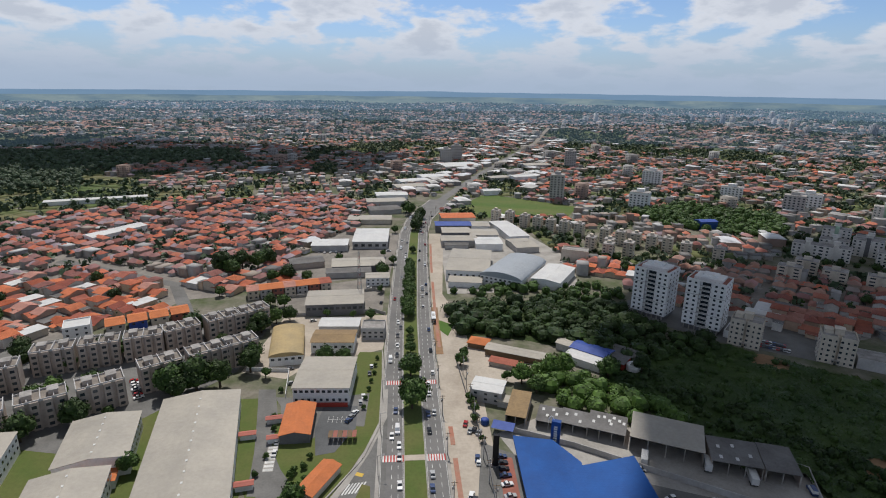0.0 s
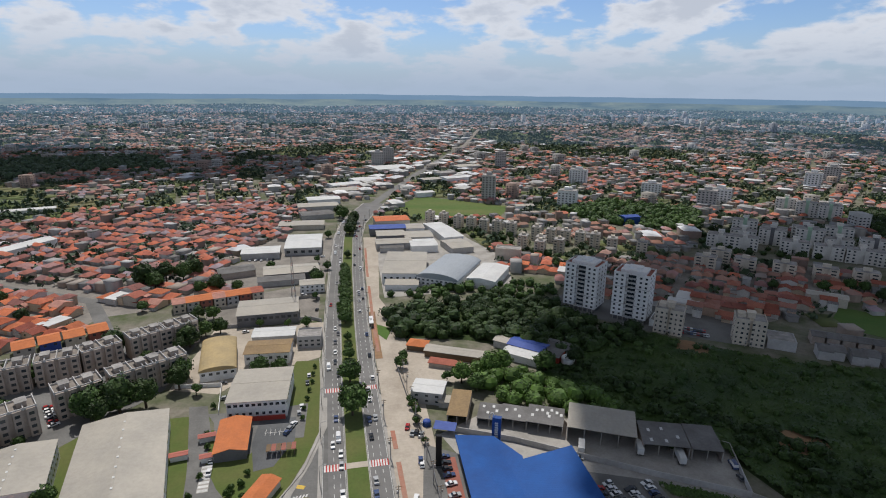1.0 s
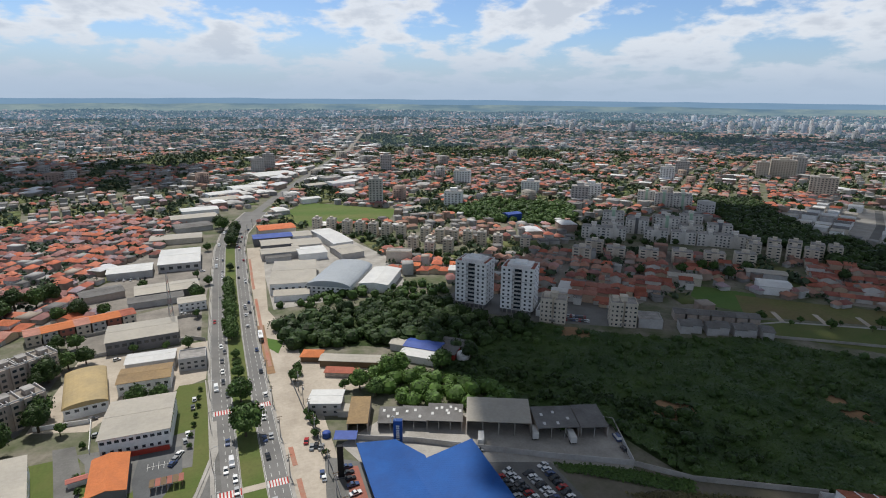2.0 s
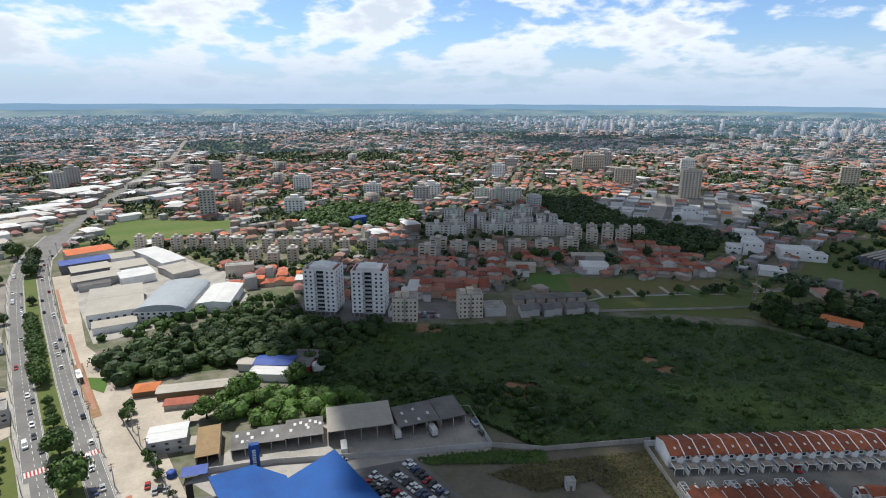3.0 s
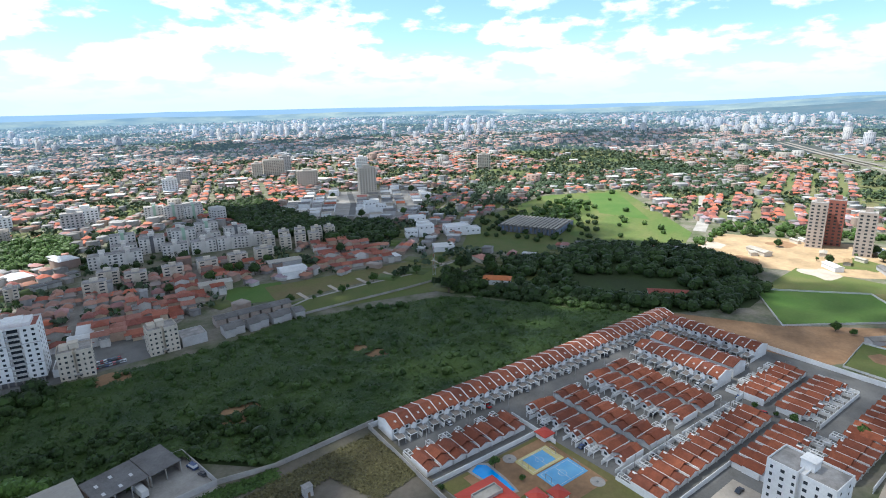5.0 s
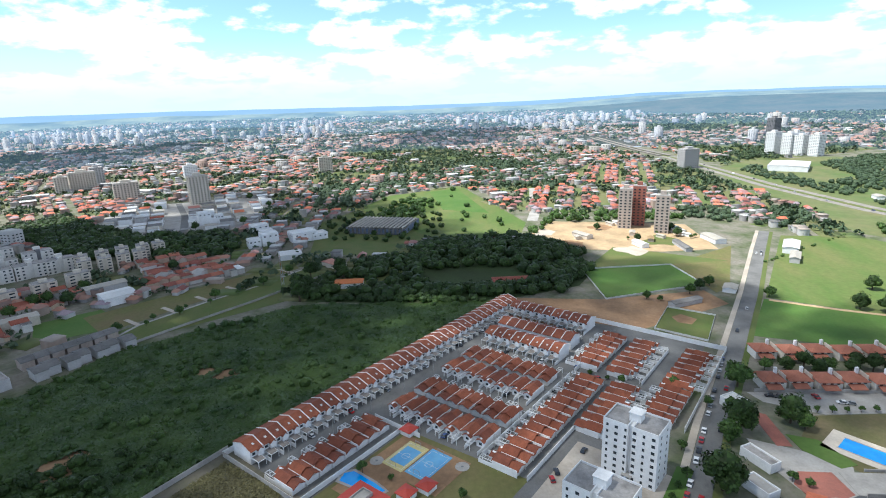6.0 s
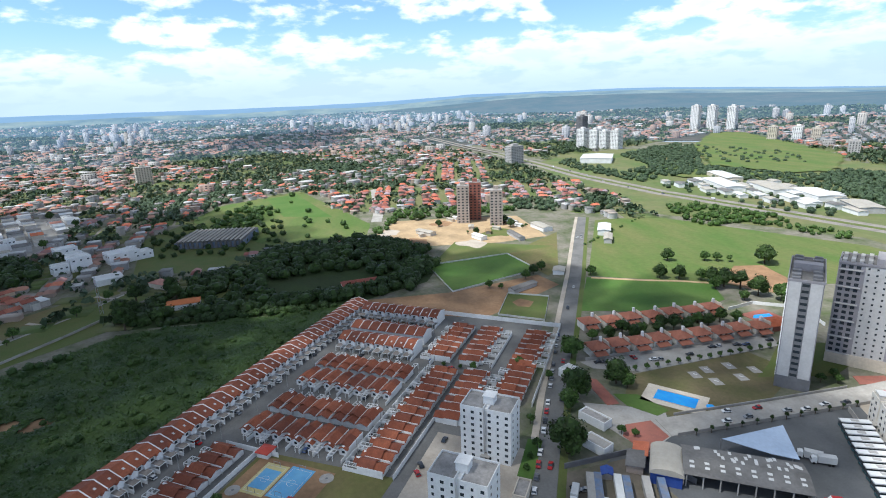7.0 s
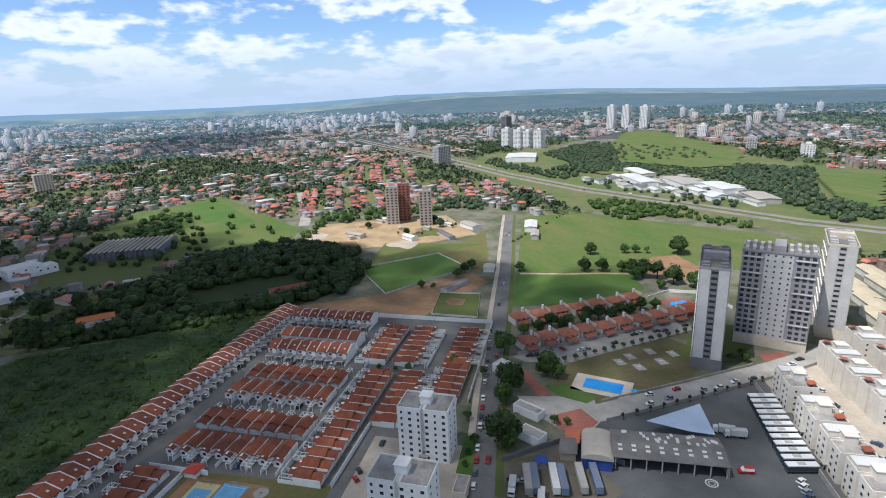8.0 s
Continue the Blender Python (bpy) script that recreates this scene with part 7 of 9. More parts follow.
for x, y, a, sx, sy, h, roof, wall, label in (
        (12, 408, 4, 22, 12, 6, METAL_ROOF, GREY_WALL, "grey workshop with a sheet roof"), (34, 402, 4, 16, 16, 6, PALE_ROOF, WHITE_WALL, "white workshop with a pale roof"),
        (10, 430, 4, 18, 14, 7, METAL_ROOF, DARK_WALL, "dark-fronted hall with a grey roof"), (32, 428, 4, 18, 16, 6, METAL_ROOF, GREY_WALL, "grey gabled workshop"),
        (54, 442, 14, 13, 42, 6, PALE_ROOF, WHITE_WALL, "long hall with a bright white roof"), (8, 452, 4, 24, 12, 7, BLUE_TARP, DARK_WALL, "dark blue-grey hall beside the avenue"),
        (30, 456, 4, 14, 14, 6, METAL_ROOF, WHITE_WALL, "small pale workshop"), (12, 480, 8, 24, 16, 8, TERRACOTTA, BEIGE_WALL, "red-banded shop building with a pale roof"),
        (60, 400, 14, 14, 20, 5, METAL_ROOF, GREY_WALL, "grey car dealer's hall"), (94, 372, -20, 18, 10, 9, SLAB_ROOF, BEIGE_WALL, "beige three-storey block with a flat roof"),
        (10, 398, 4, 14, 6, 4, FIBRE_ROOF, GREY_WALL, "low grey store"), (-60, 556, 12, 40, 20, 6, METAL_ROOF, GREY_WALL, "long grey warehouse by the bend"),
        (-58, 592, 14, 34, 20, 6, PALE_ROOF, WHITE_WALL, "white warehouse by the avenue"), (-40, 648, 20, 40, 24, 6, METAL_ROOF, GREY_WALL, "grey warehouse by the avenue"),
        (-14, 730, 22, 40, 26, 6, PALE_ROOF, WHITE_WALL, "white-roofed store by the avenue"), (-40, 690, 28, 40, 20, 6, PALE_ROOF, WHITE_WALL, "white-roofed depot"),
        (22, 842, 22, 60, 44, 7, PALE_ROOF, BEIGE_WALL, "wide pale supermarket roof"), (72, 726, 24, 30, 18, 6, METAL_ROOF, GREY_WALL, "grey hall above the hill meadow"),
        (54, 624, 20, 22, 12, 6, PALE_ROOF, WHITE_WALL, "white hall near the hill meadow"), (104, 728, 24, 34, 20, 8, PALE_ROOF, WHITE_WALL, "white flat-roofed store"),
        (140, 850, 24, 44, 26, 8, METAL_ROOF, GREY_WALL, "grey roofed depot by the avenue"), (98, 780, 24, 30, 22, 7, SLAB_ROOF, GREY_WALL, "grey commercial block"),
        (232, 470, 10, 16, 10, 9, BLUE_TARP, BLUE_PAINT, "blue commercial block"), (150, 540, 10, 20, 10, 6, METAL_ROOF, WHITE_WALL, "pale hall at the foot of the hill"),
        (300, 238, -38, 18, 16, 6, PALE_ROOF, WHITE_WALL, "white-roofed hall at the road junction"), (316, 258, -38, 24, 10, 6, METAL_ROOF, GREY_WALL, "grey-roofed hall behind the junction"),
        (258, 268, -38, 20, 9, 6, METAL_ROOF, BEIGE_WALL, "pale school block with a grey roof"), (170, 268, -38, 16, 7, 5, PALE_ROOF, WHITE_WALL, "white hall among red-tiled houses"),
        (494, 108, 82, 56, 48, 6, FIBRE_ROOF, DULL_BLUE, "wide dark saw-roofed shed with grey walls"),         (395, 162, -60, 16, 14, 5, PALE_ROOF, WHITE_WALL, "white tent-like roof beside a mast"),         (860, -430, -30, 70, 50, 9, PALE_ROOF, WHITE_WALL, "large white factory beyond the highway"), (560, -440, -15, 70, 22, 7, PALE_ROOF, WHITE_WALL, "long white industrial hall"),
        (520, -470, -15, 60, 24, 7, METAL_ROOF, WHITE_WALL, "grey industrial hall"), (470, -480, -15, 50, 26, 7, PALE_ROOF, WHITE_WALL, "white industrial hall by the highway"),
        (410, -470, -25, 40, 22, 6, METAL_ROOF, GREY_WALL, "grey industrial shed by the highway"), (610, -480, -15, 60, 20, 7, PALE_ROOF, BEIGE_WALL, "pale industrial hall"),
        (412, -215, -28, 26, 10, 5, PALE_ROOF, WHITE_WALL, "long white shed by the road"), (386, -205, -28, 20, 6, 4, METAL_ROOF, GREY_WALL, "grey shed by the building site"),
        (440, -170, 10, 22, 9, 4, METAL_ROOF, WHITE_WALL, "site hut with a pale roof"), (425, -110, 20, 14, 6, 3.5, PALE_ROOF, WHITE_WALL, "white site cabin"),
        (455, -70, 35, 18, 7, 3.5, METAL_ROOF, BEIGE_WALL, "low site shed"), (420, -140, 5, 26, 5, 3, FIBRE_ROOF, GREY_WALL, "long low site shed"), (470, -150, 5, 20, 8, 4, PALE_ROOF, BEIGE_WALL, "pale site store")):
    grown = 1.25 if 395 < y < 485 and x < 70 else 1.0
    hall("commercial_building", label + " in the middle distance", x, y, a, sx * grown, sy * grown, h, 1.0 if roof is not SLAB_ROOF else 0.1, wall, roof, kind="gable" if roof is not SLAB_ROOF else "flat", category="building")

# the trading quarter beyond the gully: pale flat-roofed stores along two streets
TRADE = [(515, 418), (560, 440), (625, 434), (651, 391), (677, 354), (668, 290), (620, 262), (564, 262), (500, 250), (480, 285), (472, 328), (486, 381)]
structure("quarter_ground", Shape().prism(plan(TRADE), -0.3, 0.06), CONCRETE)
structure("street", Shape().ribbon(plan([(480, 300), (560, 345), (640, 400)]), -4, 4, -0.1, 0.11), OLD_ASPHALT)
TRADE_DICE = random.Random(8)
for x, y, a in lots(plan(TRADE), -60, 17, 21, 8, 5):
    p = TRADE_DICE.random()
    x, y = x / K, y / K
    if math.hypot(x - 640, y - 371) < 18 or near_line(x, y, [(480, 300), (560, 345), (640, 400)]) < 9:
        continue
    if p < 0.14:
        tree(TRADE_DICE.choice(("round", "broad")), x, y, 1.0)
        continue
    roof_ = TRADE_DICE.choice((PALE_ROOF, PALE_ROOF, SLAB_ROOF, METAL_ROOF, FIBRE_ROOF, TERRACOTTA))
    flat_ = roof_ is SLAB_ROOF
    hall("store", TRADE_DICE.choice(("pale flat-roofed store in a trading quarter", "white two-storey shop in a trading quarter", "low white workshop beyond a gully")), x, y, a + TRADE_DICE.uniform(-4, 4), TRADE_DICE.uniform(9, 13), TRADE_DICE.uniform(10, 16), TRADE_DICE.choice((4.0, 5.5, 7.5)), 0.1 if flat_ else 0.9, TRADE_DICE.choice((WHITE_WALL, WHITE_WALL, GREY_WALL, BEIGE_WALL)), roof_, kind="flat" if flat_ else "gable", group="stores of the trading quarter", category="store")
for x, y, sx, sy, h in ((520, 300, 12, 12, 14), (526, 288, 9, 9, 10), (436, 196, 14, 12, 12), (428, 206, 10, 10, 8), (452, 172, 22, 16, 9), (458, 160, 14, 12, 6), (488, 228, 16, 12, 7), (470, 214, 12, 12, 6)):
    hall("commercial_building", "white cube-like commercial building with a flat roof", x, y, -52, sx, sy, h, 0.1, WHITE_WALL, PALE_ROOF, kind="flat", group="white commercial cubes", category="building", windows_=(("w", 3, h - 2, 1.6, 1.2), ("s", 3, h - 2, 1.6, 1.2)))
hall("long_hall", "long row of garages under one pale roof", 660, 300, 30, 60, 8, 4, 0.5, WHITE_WALL, PALE_ROOF, category="garages")
hall("long_hall", "long pale garage row above the stores", 640, 335, 22, 50, 8, 4, 0.5, WHITE_WALL, PALE_ROOF, category="garages")

# saw-edged roof strips of the dark shed
for k in range(14):
    hall("roof_monitor", "narrow pale roof monitor on a wide dark shed", 494 - 3.3 + 0.55 * (k - 6.5), 108 + 3.85 * (k - 6.5), -8, 44, 1.6, 7.4, 0.6, FIBRE_ROOF, METAL_ROOF, category="roof monitor", group="saw-tooth monitors")


def make_twin():
    t = thing("apartment_tower", "white eleven-storey tower with recessed grey balconies", "apartment tower", "twin towers")
    L, D, n, fh = 21.0, 17.0, 11, 2.72
    H = n * fh
    part("wall", Shape().box(-L / 2, -3.2, -D / 2, D / 2, 2.8, H).box(3.2, L / 2, -D / 2, D / 2, 2.8, H).box(-3.2, 3.2, -D / 2 + 1.8, D / 2 - 1.8, 2.8, H), WHITE_WALL, t)
    part("ground_floor", Shape().box(-L / 2 + 1, L / 2 - 1, -D / 2 + 1, D / 2 - 1, 0, 2.8), DARK_WALL, t)
    for x in range(-9, 10, 3):
        part("pillar", Shape().box(x - 0.3, x + 0.3, -D / 2 + 0.1, -D / 2 + 0.7, 0, 2.8), CONCRETE, t)
    part("penthouse", Shape().box(-L / 2 + 3, L / 2 - 3, -D / 2 + 3, D / 2 - 2, H, H + 1.9).box(-4, 4, -2, 4, H + 1.9, H + 3.2), WHITE_WALL, t)
    part("roof_terrace", Shape().box(-L / 2 + 0.3, L / 2 - 0.3, -D / 2 + 0.3, D / 2 - 0.3, H, H + 0.15), RED_PAVING, t)
    rim = Shape().box(-L / 2, L / 2, -D / 2, -D / 2 + 0.25, H, H + 1.0).box(-L / 2, L / 2, D / 2 - 0.25, D / 2, H, H + 1.0).box(-L / 2, -L / 2 + 0.25, -D / 2 + 0.25, D / 2 - 0.25, H, H + 1.0).box(L / 2 - 0.25, L / 2, -D / 2 + 0.25, D / 2 - 0.25, H, H + 1.0)
    part("parapet", rim, WHITE_WALL, t)
    for f in range(1, n):
        z = f * fh
        b = part("balcony", Shape().box(-3.1, 3.1, -D / 2 - 0.5, -D / 2 + 1.8, z, z + 0.15), WHITE_WALL, t)
        part("railing", Shape().box(-3.1, 3.1, -D / 2 - 0.5, -D / 2 - 0.4, z + 0.15, z + 1.1), GREY_WALL, b)
        window(t, 0, -D / 2 + 1.8, z + 1.4, 0, 4.5, 2.0)
        for x in (-8.6, -5.4, 5.4, 8.6):
            window(t, x, -D / 2, z + 1.5, 0, 1.3, 1.2)
        for y in (-5, 0, 5):
            window(t, L / 2, y, z + 1.5, 90, 1.1, 1.1)
    for f in (4, 8):
        part("grey_band", Shape().box(-L / 2 - 0.05, L / 2 + 0.05, -D / 2 - 0.05, D / 2 + 0.05, f * fh - 0.2, f * fh + 0.15), GREY_WALL, t)
    return t


stamp("twin", make_twin, spot(114.5, 276.5, -43))
stamp("twin", make_twin, spot(134.5, 259, -39))
structure("tower_forecourt", Shape().prism(plan([(94, 278), (136, 240), (152, 232), (182, 216), (196, 240), (150, 290), (112, 300)]), -0.2, 0.08), OLD_ASPHALT)
hall("parking_deck", "low white parking deck beside a tower", 145, 250, -39, 6, 12, 3.5, 0.1, WHITE_WALL, SLAB_ROOF, kind="flat", category="parking deck")


def make_cream():
    t = make_block(15.5, 13.0, 5, 2.8, BEIGE_WALL, "five-storey cream block with small square windows", group="cream blocks", columns=6, sides=3)
    part("roof_room", Shape().box(-6.5, -2.5, -1.5, 4.5, 14.4, 16.6), BEIGE_WALL, t)
    return t


stamp("cream", make_cream, spot(146, 240.5, -36))
stamp("cream", make_cream, spot(178, 224.5, -30))
for k in range(20):
    car(152 + 1.25 * (k % 9) + 1.2 * (k // 9), 237.5 - 0.75 * (k % 9) + 5.2 * (k // 9), 55)
hall("row_of_shops", "unfinished grey row beside a cream block", 191, 219, -30, 12, 12, 5, 0.1, GREY_WALL, SLAB_ROOF, kind="flat", category="building")
for k in range(7):
    hall("terraced_house", "grey-roofed two-storey terraced house", 203 + 5.6 * k, 206.5 - 3.2 * k + (2 if k % 2 else 0), -30, 5.2, 9, 5.0, 1.3, GREY_WALL, FIBRE_ROOF, group="grey terrace", category="house")
    hall("terraced_house", "grey-roofed terraced house in a back row", 212 + 5.4 * k, 221 - 3.1 * k, -30, 5.2, 8, 5.0, 1.3, BROWN_WALL, FIBRE_ROOF, group="grey terrace", category="house")


def make_slim(h, wall, label):
    t = thing("apartment_block", label, "apartment block", "slim blocks")
    L, D = 10.5, 12.0
    n = int(h / 2.8)
    part("wall", Shape().box(-L / 2, -0.8, -D / 2, D / 2, 0, h).box(0.8, L / 2, -D / 2, D / 2, 0, h).box(-0.8, 0.8, -D / 2 + 1.2, D / 2 - 1.2, 0, h), wall, t)
    part("roof", Shape().box(-L / 2 + 0.2, L / 2 - 0.2, -D / 2 + 0.2, D / 2 - 0.2, h, h + 0.4), SLAB_ROOF, t)
    part("tank_room", Shape().box(-1.8, 1.8, -2, 2, h + 0.4, h + 2.8), wall, t)
    panes = Shape()
    for f in range(n):
        for x in (-3.1, 3.1):
            panes.box(x - 1.1, x + 1.1, -D / 2 - 0.06, -D / 2 + 0.05, f * 2.8 + 1.05, f * 2.8 + 2.15)
            panes.box(L / 2 - 0.05, L / 2 + 0.06, x - 0.7, x + 0.7, f * 2.8 + 1.05, f * 2.8 + 2.15)
    tagged(part("window_panes", panes, GLASS, t), kind="stuff")
    return t


for x, y, a in ((48, 488, -20), (60, 482, -20), (72, 470, -25), (82, 462, -25), (92, 454, -25), (102, 448, -25), (113, 440, -28), (130, 424, -28), (140, 416, -28), (150, 410, -28), (160, 404, -28), (170, 398, -28), (178, 384, -28), (112, 398, -28), (124, 392, -28), (136, 384, -28), (196, 372, -30), (120, 380, -28)):
    stamp("slim", lambda: make_slim(14.5, BEIGE_WALL, "slim five-storey cream block with a notched front"), spot(x, y, a) @ Matrix.Diagonal((0.82, 0.82, 0.85, 1)))
def make_white_block(L, D, floors, label, stair):
    """A white block of flats in two wings, with a glazed stair between them and a roof tank."""
    t = thing("apartment_block", label, "apartment block", "white blocks on the slope")
    h = floors * 2.8 + 0.3
    for x0, x1, y in ((-L / 2, -1.6, 0.0), (1.6, L / 2, 0.9)):
        part("wing", Shape().box(x0, x1, -D / 2 + y, D / 2, 0, h), OFF_WHITE, t)
        part("roof", Shape().box(x0 + 0.3, x1 - 0.3, -D / 2 + y + 0.3, D / 2 - 0.3, h, h + 0.3), SLAB_ROOF, t)
    part("stair_tower", Shape().box(-1.6, 1.6, -D / 2 + 1.8, D / 2 - 0.4, 0, h + 1.8), stair, t)
    part("tank_room", Shape().box(-2.6, 2.6, -1.6, 2.6, h + 1.8, h + 4.0), OFF_WHITE, t)
    panes = Shape()
    for f in range(floors):
        z = f * 2.8 + 1.1
        for k in range(6):
            u = (k + 0.5) / 6 * L - L / 2
            if abs(u) > 2.2:
                y = -D / 2 + (0.9 if u > 0 else 0.0)
                panes.box(u - 0.75, u + 0.75, y - 0.06, y + 0.05, z, z + 1.2)
        for u in (-D * 0.3, 0.0, D * 0.3):
            panes.box(L / 2 - 0.05, L / 2 + 0.06, u - 0.6, u + 0.6, z, z + 1.2)
            panes.box(-L / 2 - 0.06, -L / 2 + 0.05, u - 0.6, u + 0.6, z, z + 1.2)
    tagged(part("window_panes", panes, GLASS, t), kind="stuff")
    return t


for k, (x, y) in enumerate(((272, 392), (286, 382), (316, 366), (332, 352), (348, 340), (362, 328), (300, 404), (318, 394), (342, 384), (356, 370), (374, 356), (312, 420), (332, 410), (352, 400), (370, 386))):
    tall = k % 3 if k > 5 else 0
    stamp(("white_block", tall), lambda: make_white_block(22.0, 13.0, 4 + tall, ("white four-storey block of flats with small windows", "white five-storey block of flats with a dark stair", "white six-storey block of flats with a greenish stair")[tall], (OFF_WHITE, DARK_WALL, PALE_GREEN)[tall]), spot(x, y, -38))
for k, (x, y) in enumerate(((250, 330), (270, 318), (290, 306), (226, 338), (246, 352), (310, 296), (330, 288))):
    stamp("cream_walkup", lambda: make_slim(11.5, BEIGE_WALL, "four-storey cream walk-up block between tiled houses"), spot(x, y, -38) @ Matrix.Diagonal((1.5, 0.85, 0.9, 1)))
for x, y in ((352, 300), (360, 290), (372, 284), (380, 276), (364, 312), (376, 304), (388, 296), (396, 284), (404, 276)):
    stamp("slim", lambda: None, spot(x, y, -50) @ Matrix.Diagonal((1, 1, 0.9, 1)))
for x, y in ((421, 510), (438, 472), (450, 486), (428, 490)):
    stamp(("white_block", 2), lambda: None, spot(x, y, -38))


def make_far_tower(w, d, h, wall, label):
    t = thing("tower_block", label, "tower block", "far towers")
    part("wall", Shape().box(-w / 2, w / 2, -d / 2, d / 2, 0, h), wall, t)
    part("lift_room", Shape().box(-w / 5, w / 5, -d / 5, d / 5, h, h + 4), wall, t)
    part("roof", Shape().box(-w / 2 + 0.3, w / 2 - 0.3, -d / 2 + 0.3, d / 2 - 0.3, h, h + 0.5), SLAB_ROOF, t)
    n = int(h / 3)
    row = Shape()
    for k in range(max(2, int(w / 4))):
        u = ((k + 0.5) / max(2, int(w / 4)) - 0.5) * w
        row.box(u - 1.0, u + 1.0, -d / 2 - 0.08, -d / 2 + 0.05, -0.7, 0.7)
    for k in range(max(2, int(d / 4))):
        u = ((k + 0.5) / max(2, int(d / 4)) - 0.5) * d
        row.box(-w / 2 - 0.08, -w / 2 + 0.05, u - 1.0, u + 1.0, -0.7, 0.7)
    panes = Shape()
    for f in range(n):
        panes.v, panes.f = panes.v + [(x, y, z + 1.6 + 3 * f) for x, y, z in row.v], panes.f + [tuple(i + f * len(row.v) for i in q) for q in row.f]
    tagged(part("window_panes", panes, GLASS, t), kind="stuff")
    return t


for x, y, w, d, h, a, wall, label in (
        (123, 588, 17, 17, 34, -15, GREY_WALL, "grey twelve-storey tower above the old quarter"), (2, 886, 20, 14, 28, 10, GREY_WALL, "grey slab beyond the avenue"), (20, 934, 20, 14, 30, 10, GREY_WALL, "second grey slab beyond the avenue"),
        (199, 868, 20, 16, 30, -10, GREY_WALL, "tall grey block beside the avenue"), (640, 371, 26, 18, 40, -50, BEIGE_WALL, "pale beige slab tower above the trees"), (669, 488, 34, 18, 28, -50, BEIGE_WALL, "broad beige tower above tiled roofs"),
        (770, 630, 40, 18, 32, -45, BEIGE_WALL, "beige tower in a close row"), (815, 640, 22, 18, 34, -45, GREY_WALL, "grey tower beside beige towers"), (740, 640, 20, 18, 28, -45, BEIGE_WALL, "shorter beige tower beside taller ones"), (270, 706, 26, 16, 22, -30, WHITE_WALL, "white slab among tiled roofs"),
        (203, 557, 22, 16, 20, -30, WHITE_WALL, "low white slab behind the hill"), (647, 707, 24, 16, 24, -40, GREY_WALL, "grey slab among tiled roofs"), (330, 620, 26, 14, 16, -30, WHITE_WALL, "white five-storey slab among houses"), (380, 560, 26, 14, 20, -35, WHITE_WALL, "white slab near the gully"), (352, 540, 22, 14, 22, -35, GREY_WALL, "grey slab near the gully"),
        (490, -112, 13, 13, 40, -15, BROWN_WALL, "brown brick tower under construction"), (500, -126, 12, 13, 41, -15, RED_PAVING, "red-brown tower under construction"), (470, -138, 12, 13, 37, -15, BROWN_WALL, "grey-brown tower under construction"),
        (1300, -922, 26, 22, 70, -55, WHITE_WALL, "very tall white tower on the ridge"), (1268, -946, 26, 22, 70, -55, WHITE_WALL, "second very tall white tower on the ridge"), (1232, -976, 26, 22, 68, -55, WHITE_WALL, "third very tall white tower on the ridge"),
        (1066, -500, 22, 20, 46, -60, WHITE_WALL, "white tower in a cluster beyond the highway"), (1050, -520, 22, 20, 44, -60, WHITE_WALL, "white tower in a bright cluster"), (1038, -534, 22, 20, 40, -60, WHITE_WALL, "white tower beside others"), (1022, -552, 22, 20, 42, -60, WHITE_WALL, "white tower at the end of a cluster"), (1080, -545, 22, 20, 44, -60, WHITE_WALL, "white tower behind a cluster"),
        (895, -296, 30, 20, 34, -70, GREY_WALL, "grey slab tower by the highway"), (1222, -570, 24, 20, 64, -60, DARK_WALL, "dark glass tower among pale ones"), (971, -924, 40, 20, 32, -50, WHITE_WALL, "white slabs on the green ridge"), (950, -948, 24, 20, 28, -50, BEIGE_WALL, "beige slab on the green ridge"), (1010, -900, 30, 20, 30, -50, BEIGE_WALL, "pale slab on the green ridge"),
        (749, -822, 40, 18, 24, -45, GREY_WALL, "grey hotel slab standing in the green"), (625, -800, 24, 18, 22, -40, WHITE_WALL, "white block in the green"), (560, 640, 22, 16, 26, -40, WHITE_WALL, "white tower among roofs"), (880, 520, 24, 18, 26, -50, WHITE_WALL, "white block before the centre"), (930, 300, 26, 18, 30, -65, BEIGE_WALL, "beige tower towards the centre")):
    tower_ = make_far_tower(w, d, h, wall, label)
    tower_.matrix_basis = spot(x, y, a, far_rise(x * K, y * K))


def make_mast(h):
    t = thing("lattice_mast", "tall red and white lattice radio mast", "mast")
    for x, y in ((-1, -1), (1, -1), (1, 1), (-1, 1)):
        part("leg", Shape().tube((x * h * 0.04, y * h * 0.04, 0), (x * 0.3, y * 0.3, h), 0.16, 0.08, 5), STEEL, t)
    n = int(h / 3)
    for k in range(n):
        z, r = k * 3.0, h * 0.04 * (1 - k / n) + 0.3 * k / n
        s = Shape()
        for (a, b), (c, d) in (((-1, -1), (1, -1)), ((1, -1), (1, 1)), ((1, 1), (-1, 1)), ((-1, 1), (-1, -1))):
            s.tube((a * r, b * r, z), (c * r * 0.96, d * r * 0.96, z + 3), 0.06, 0.06, 4)
        part("bracing", s, RED_SHEET if k % 2 else PALE_ROOF, t)
    return t


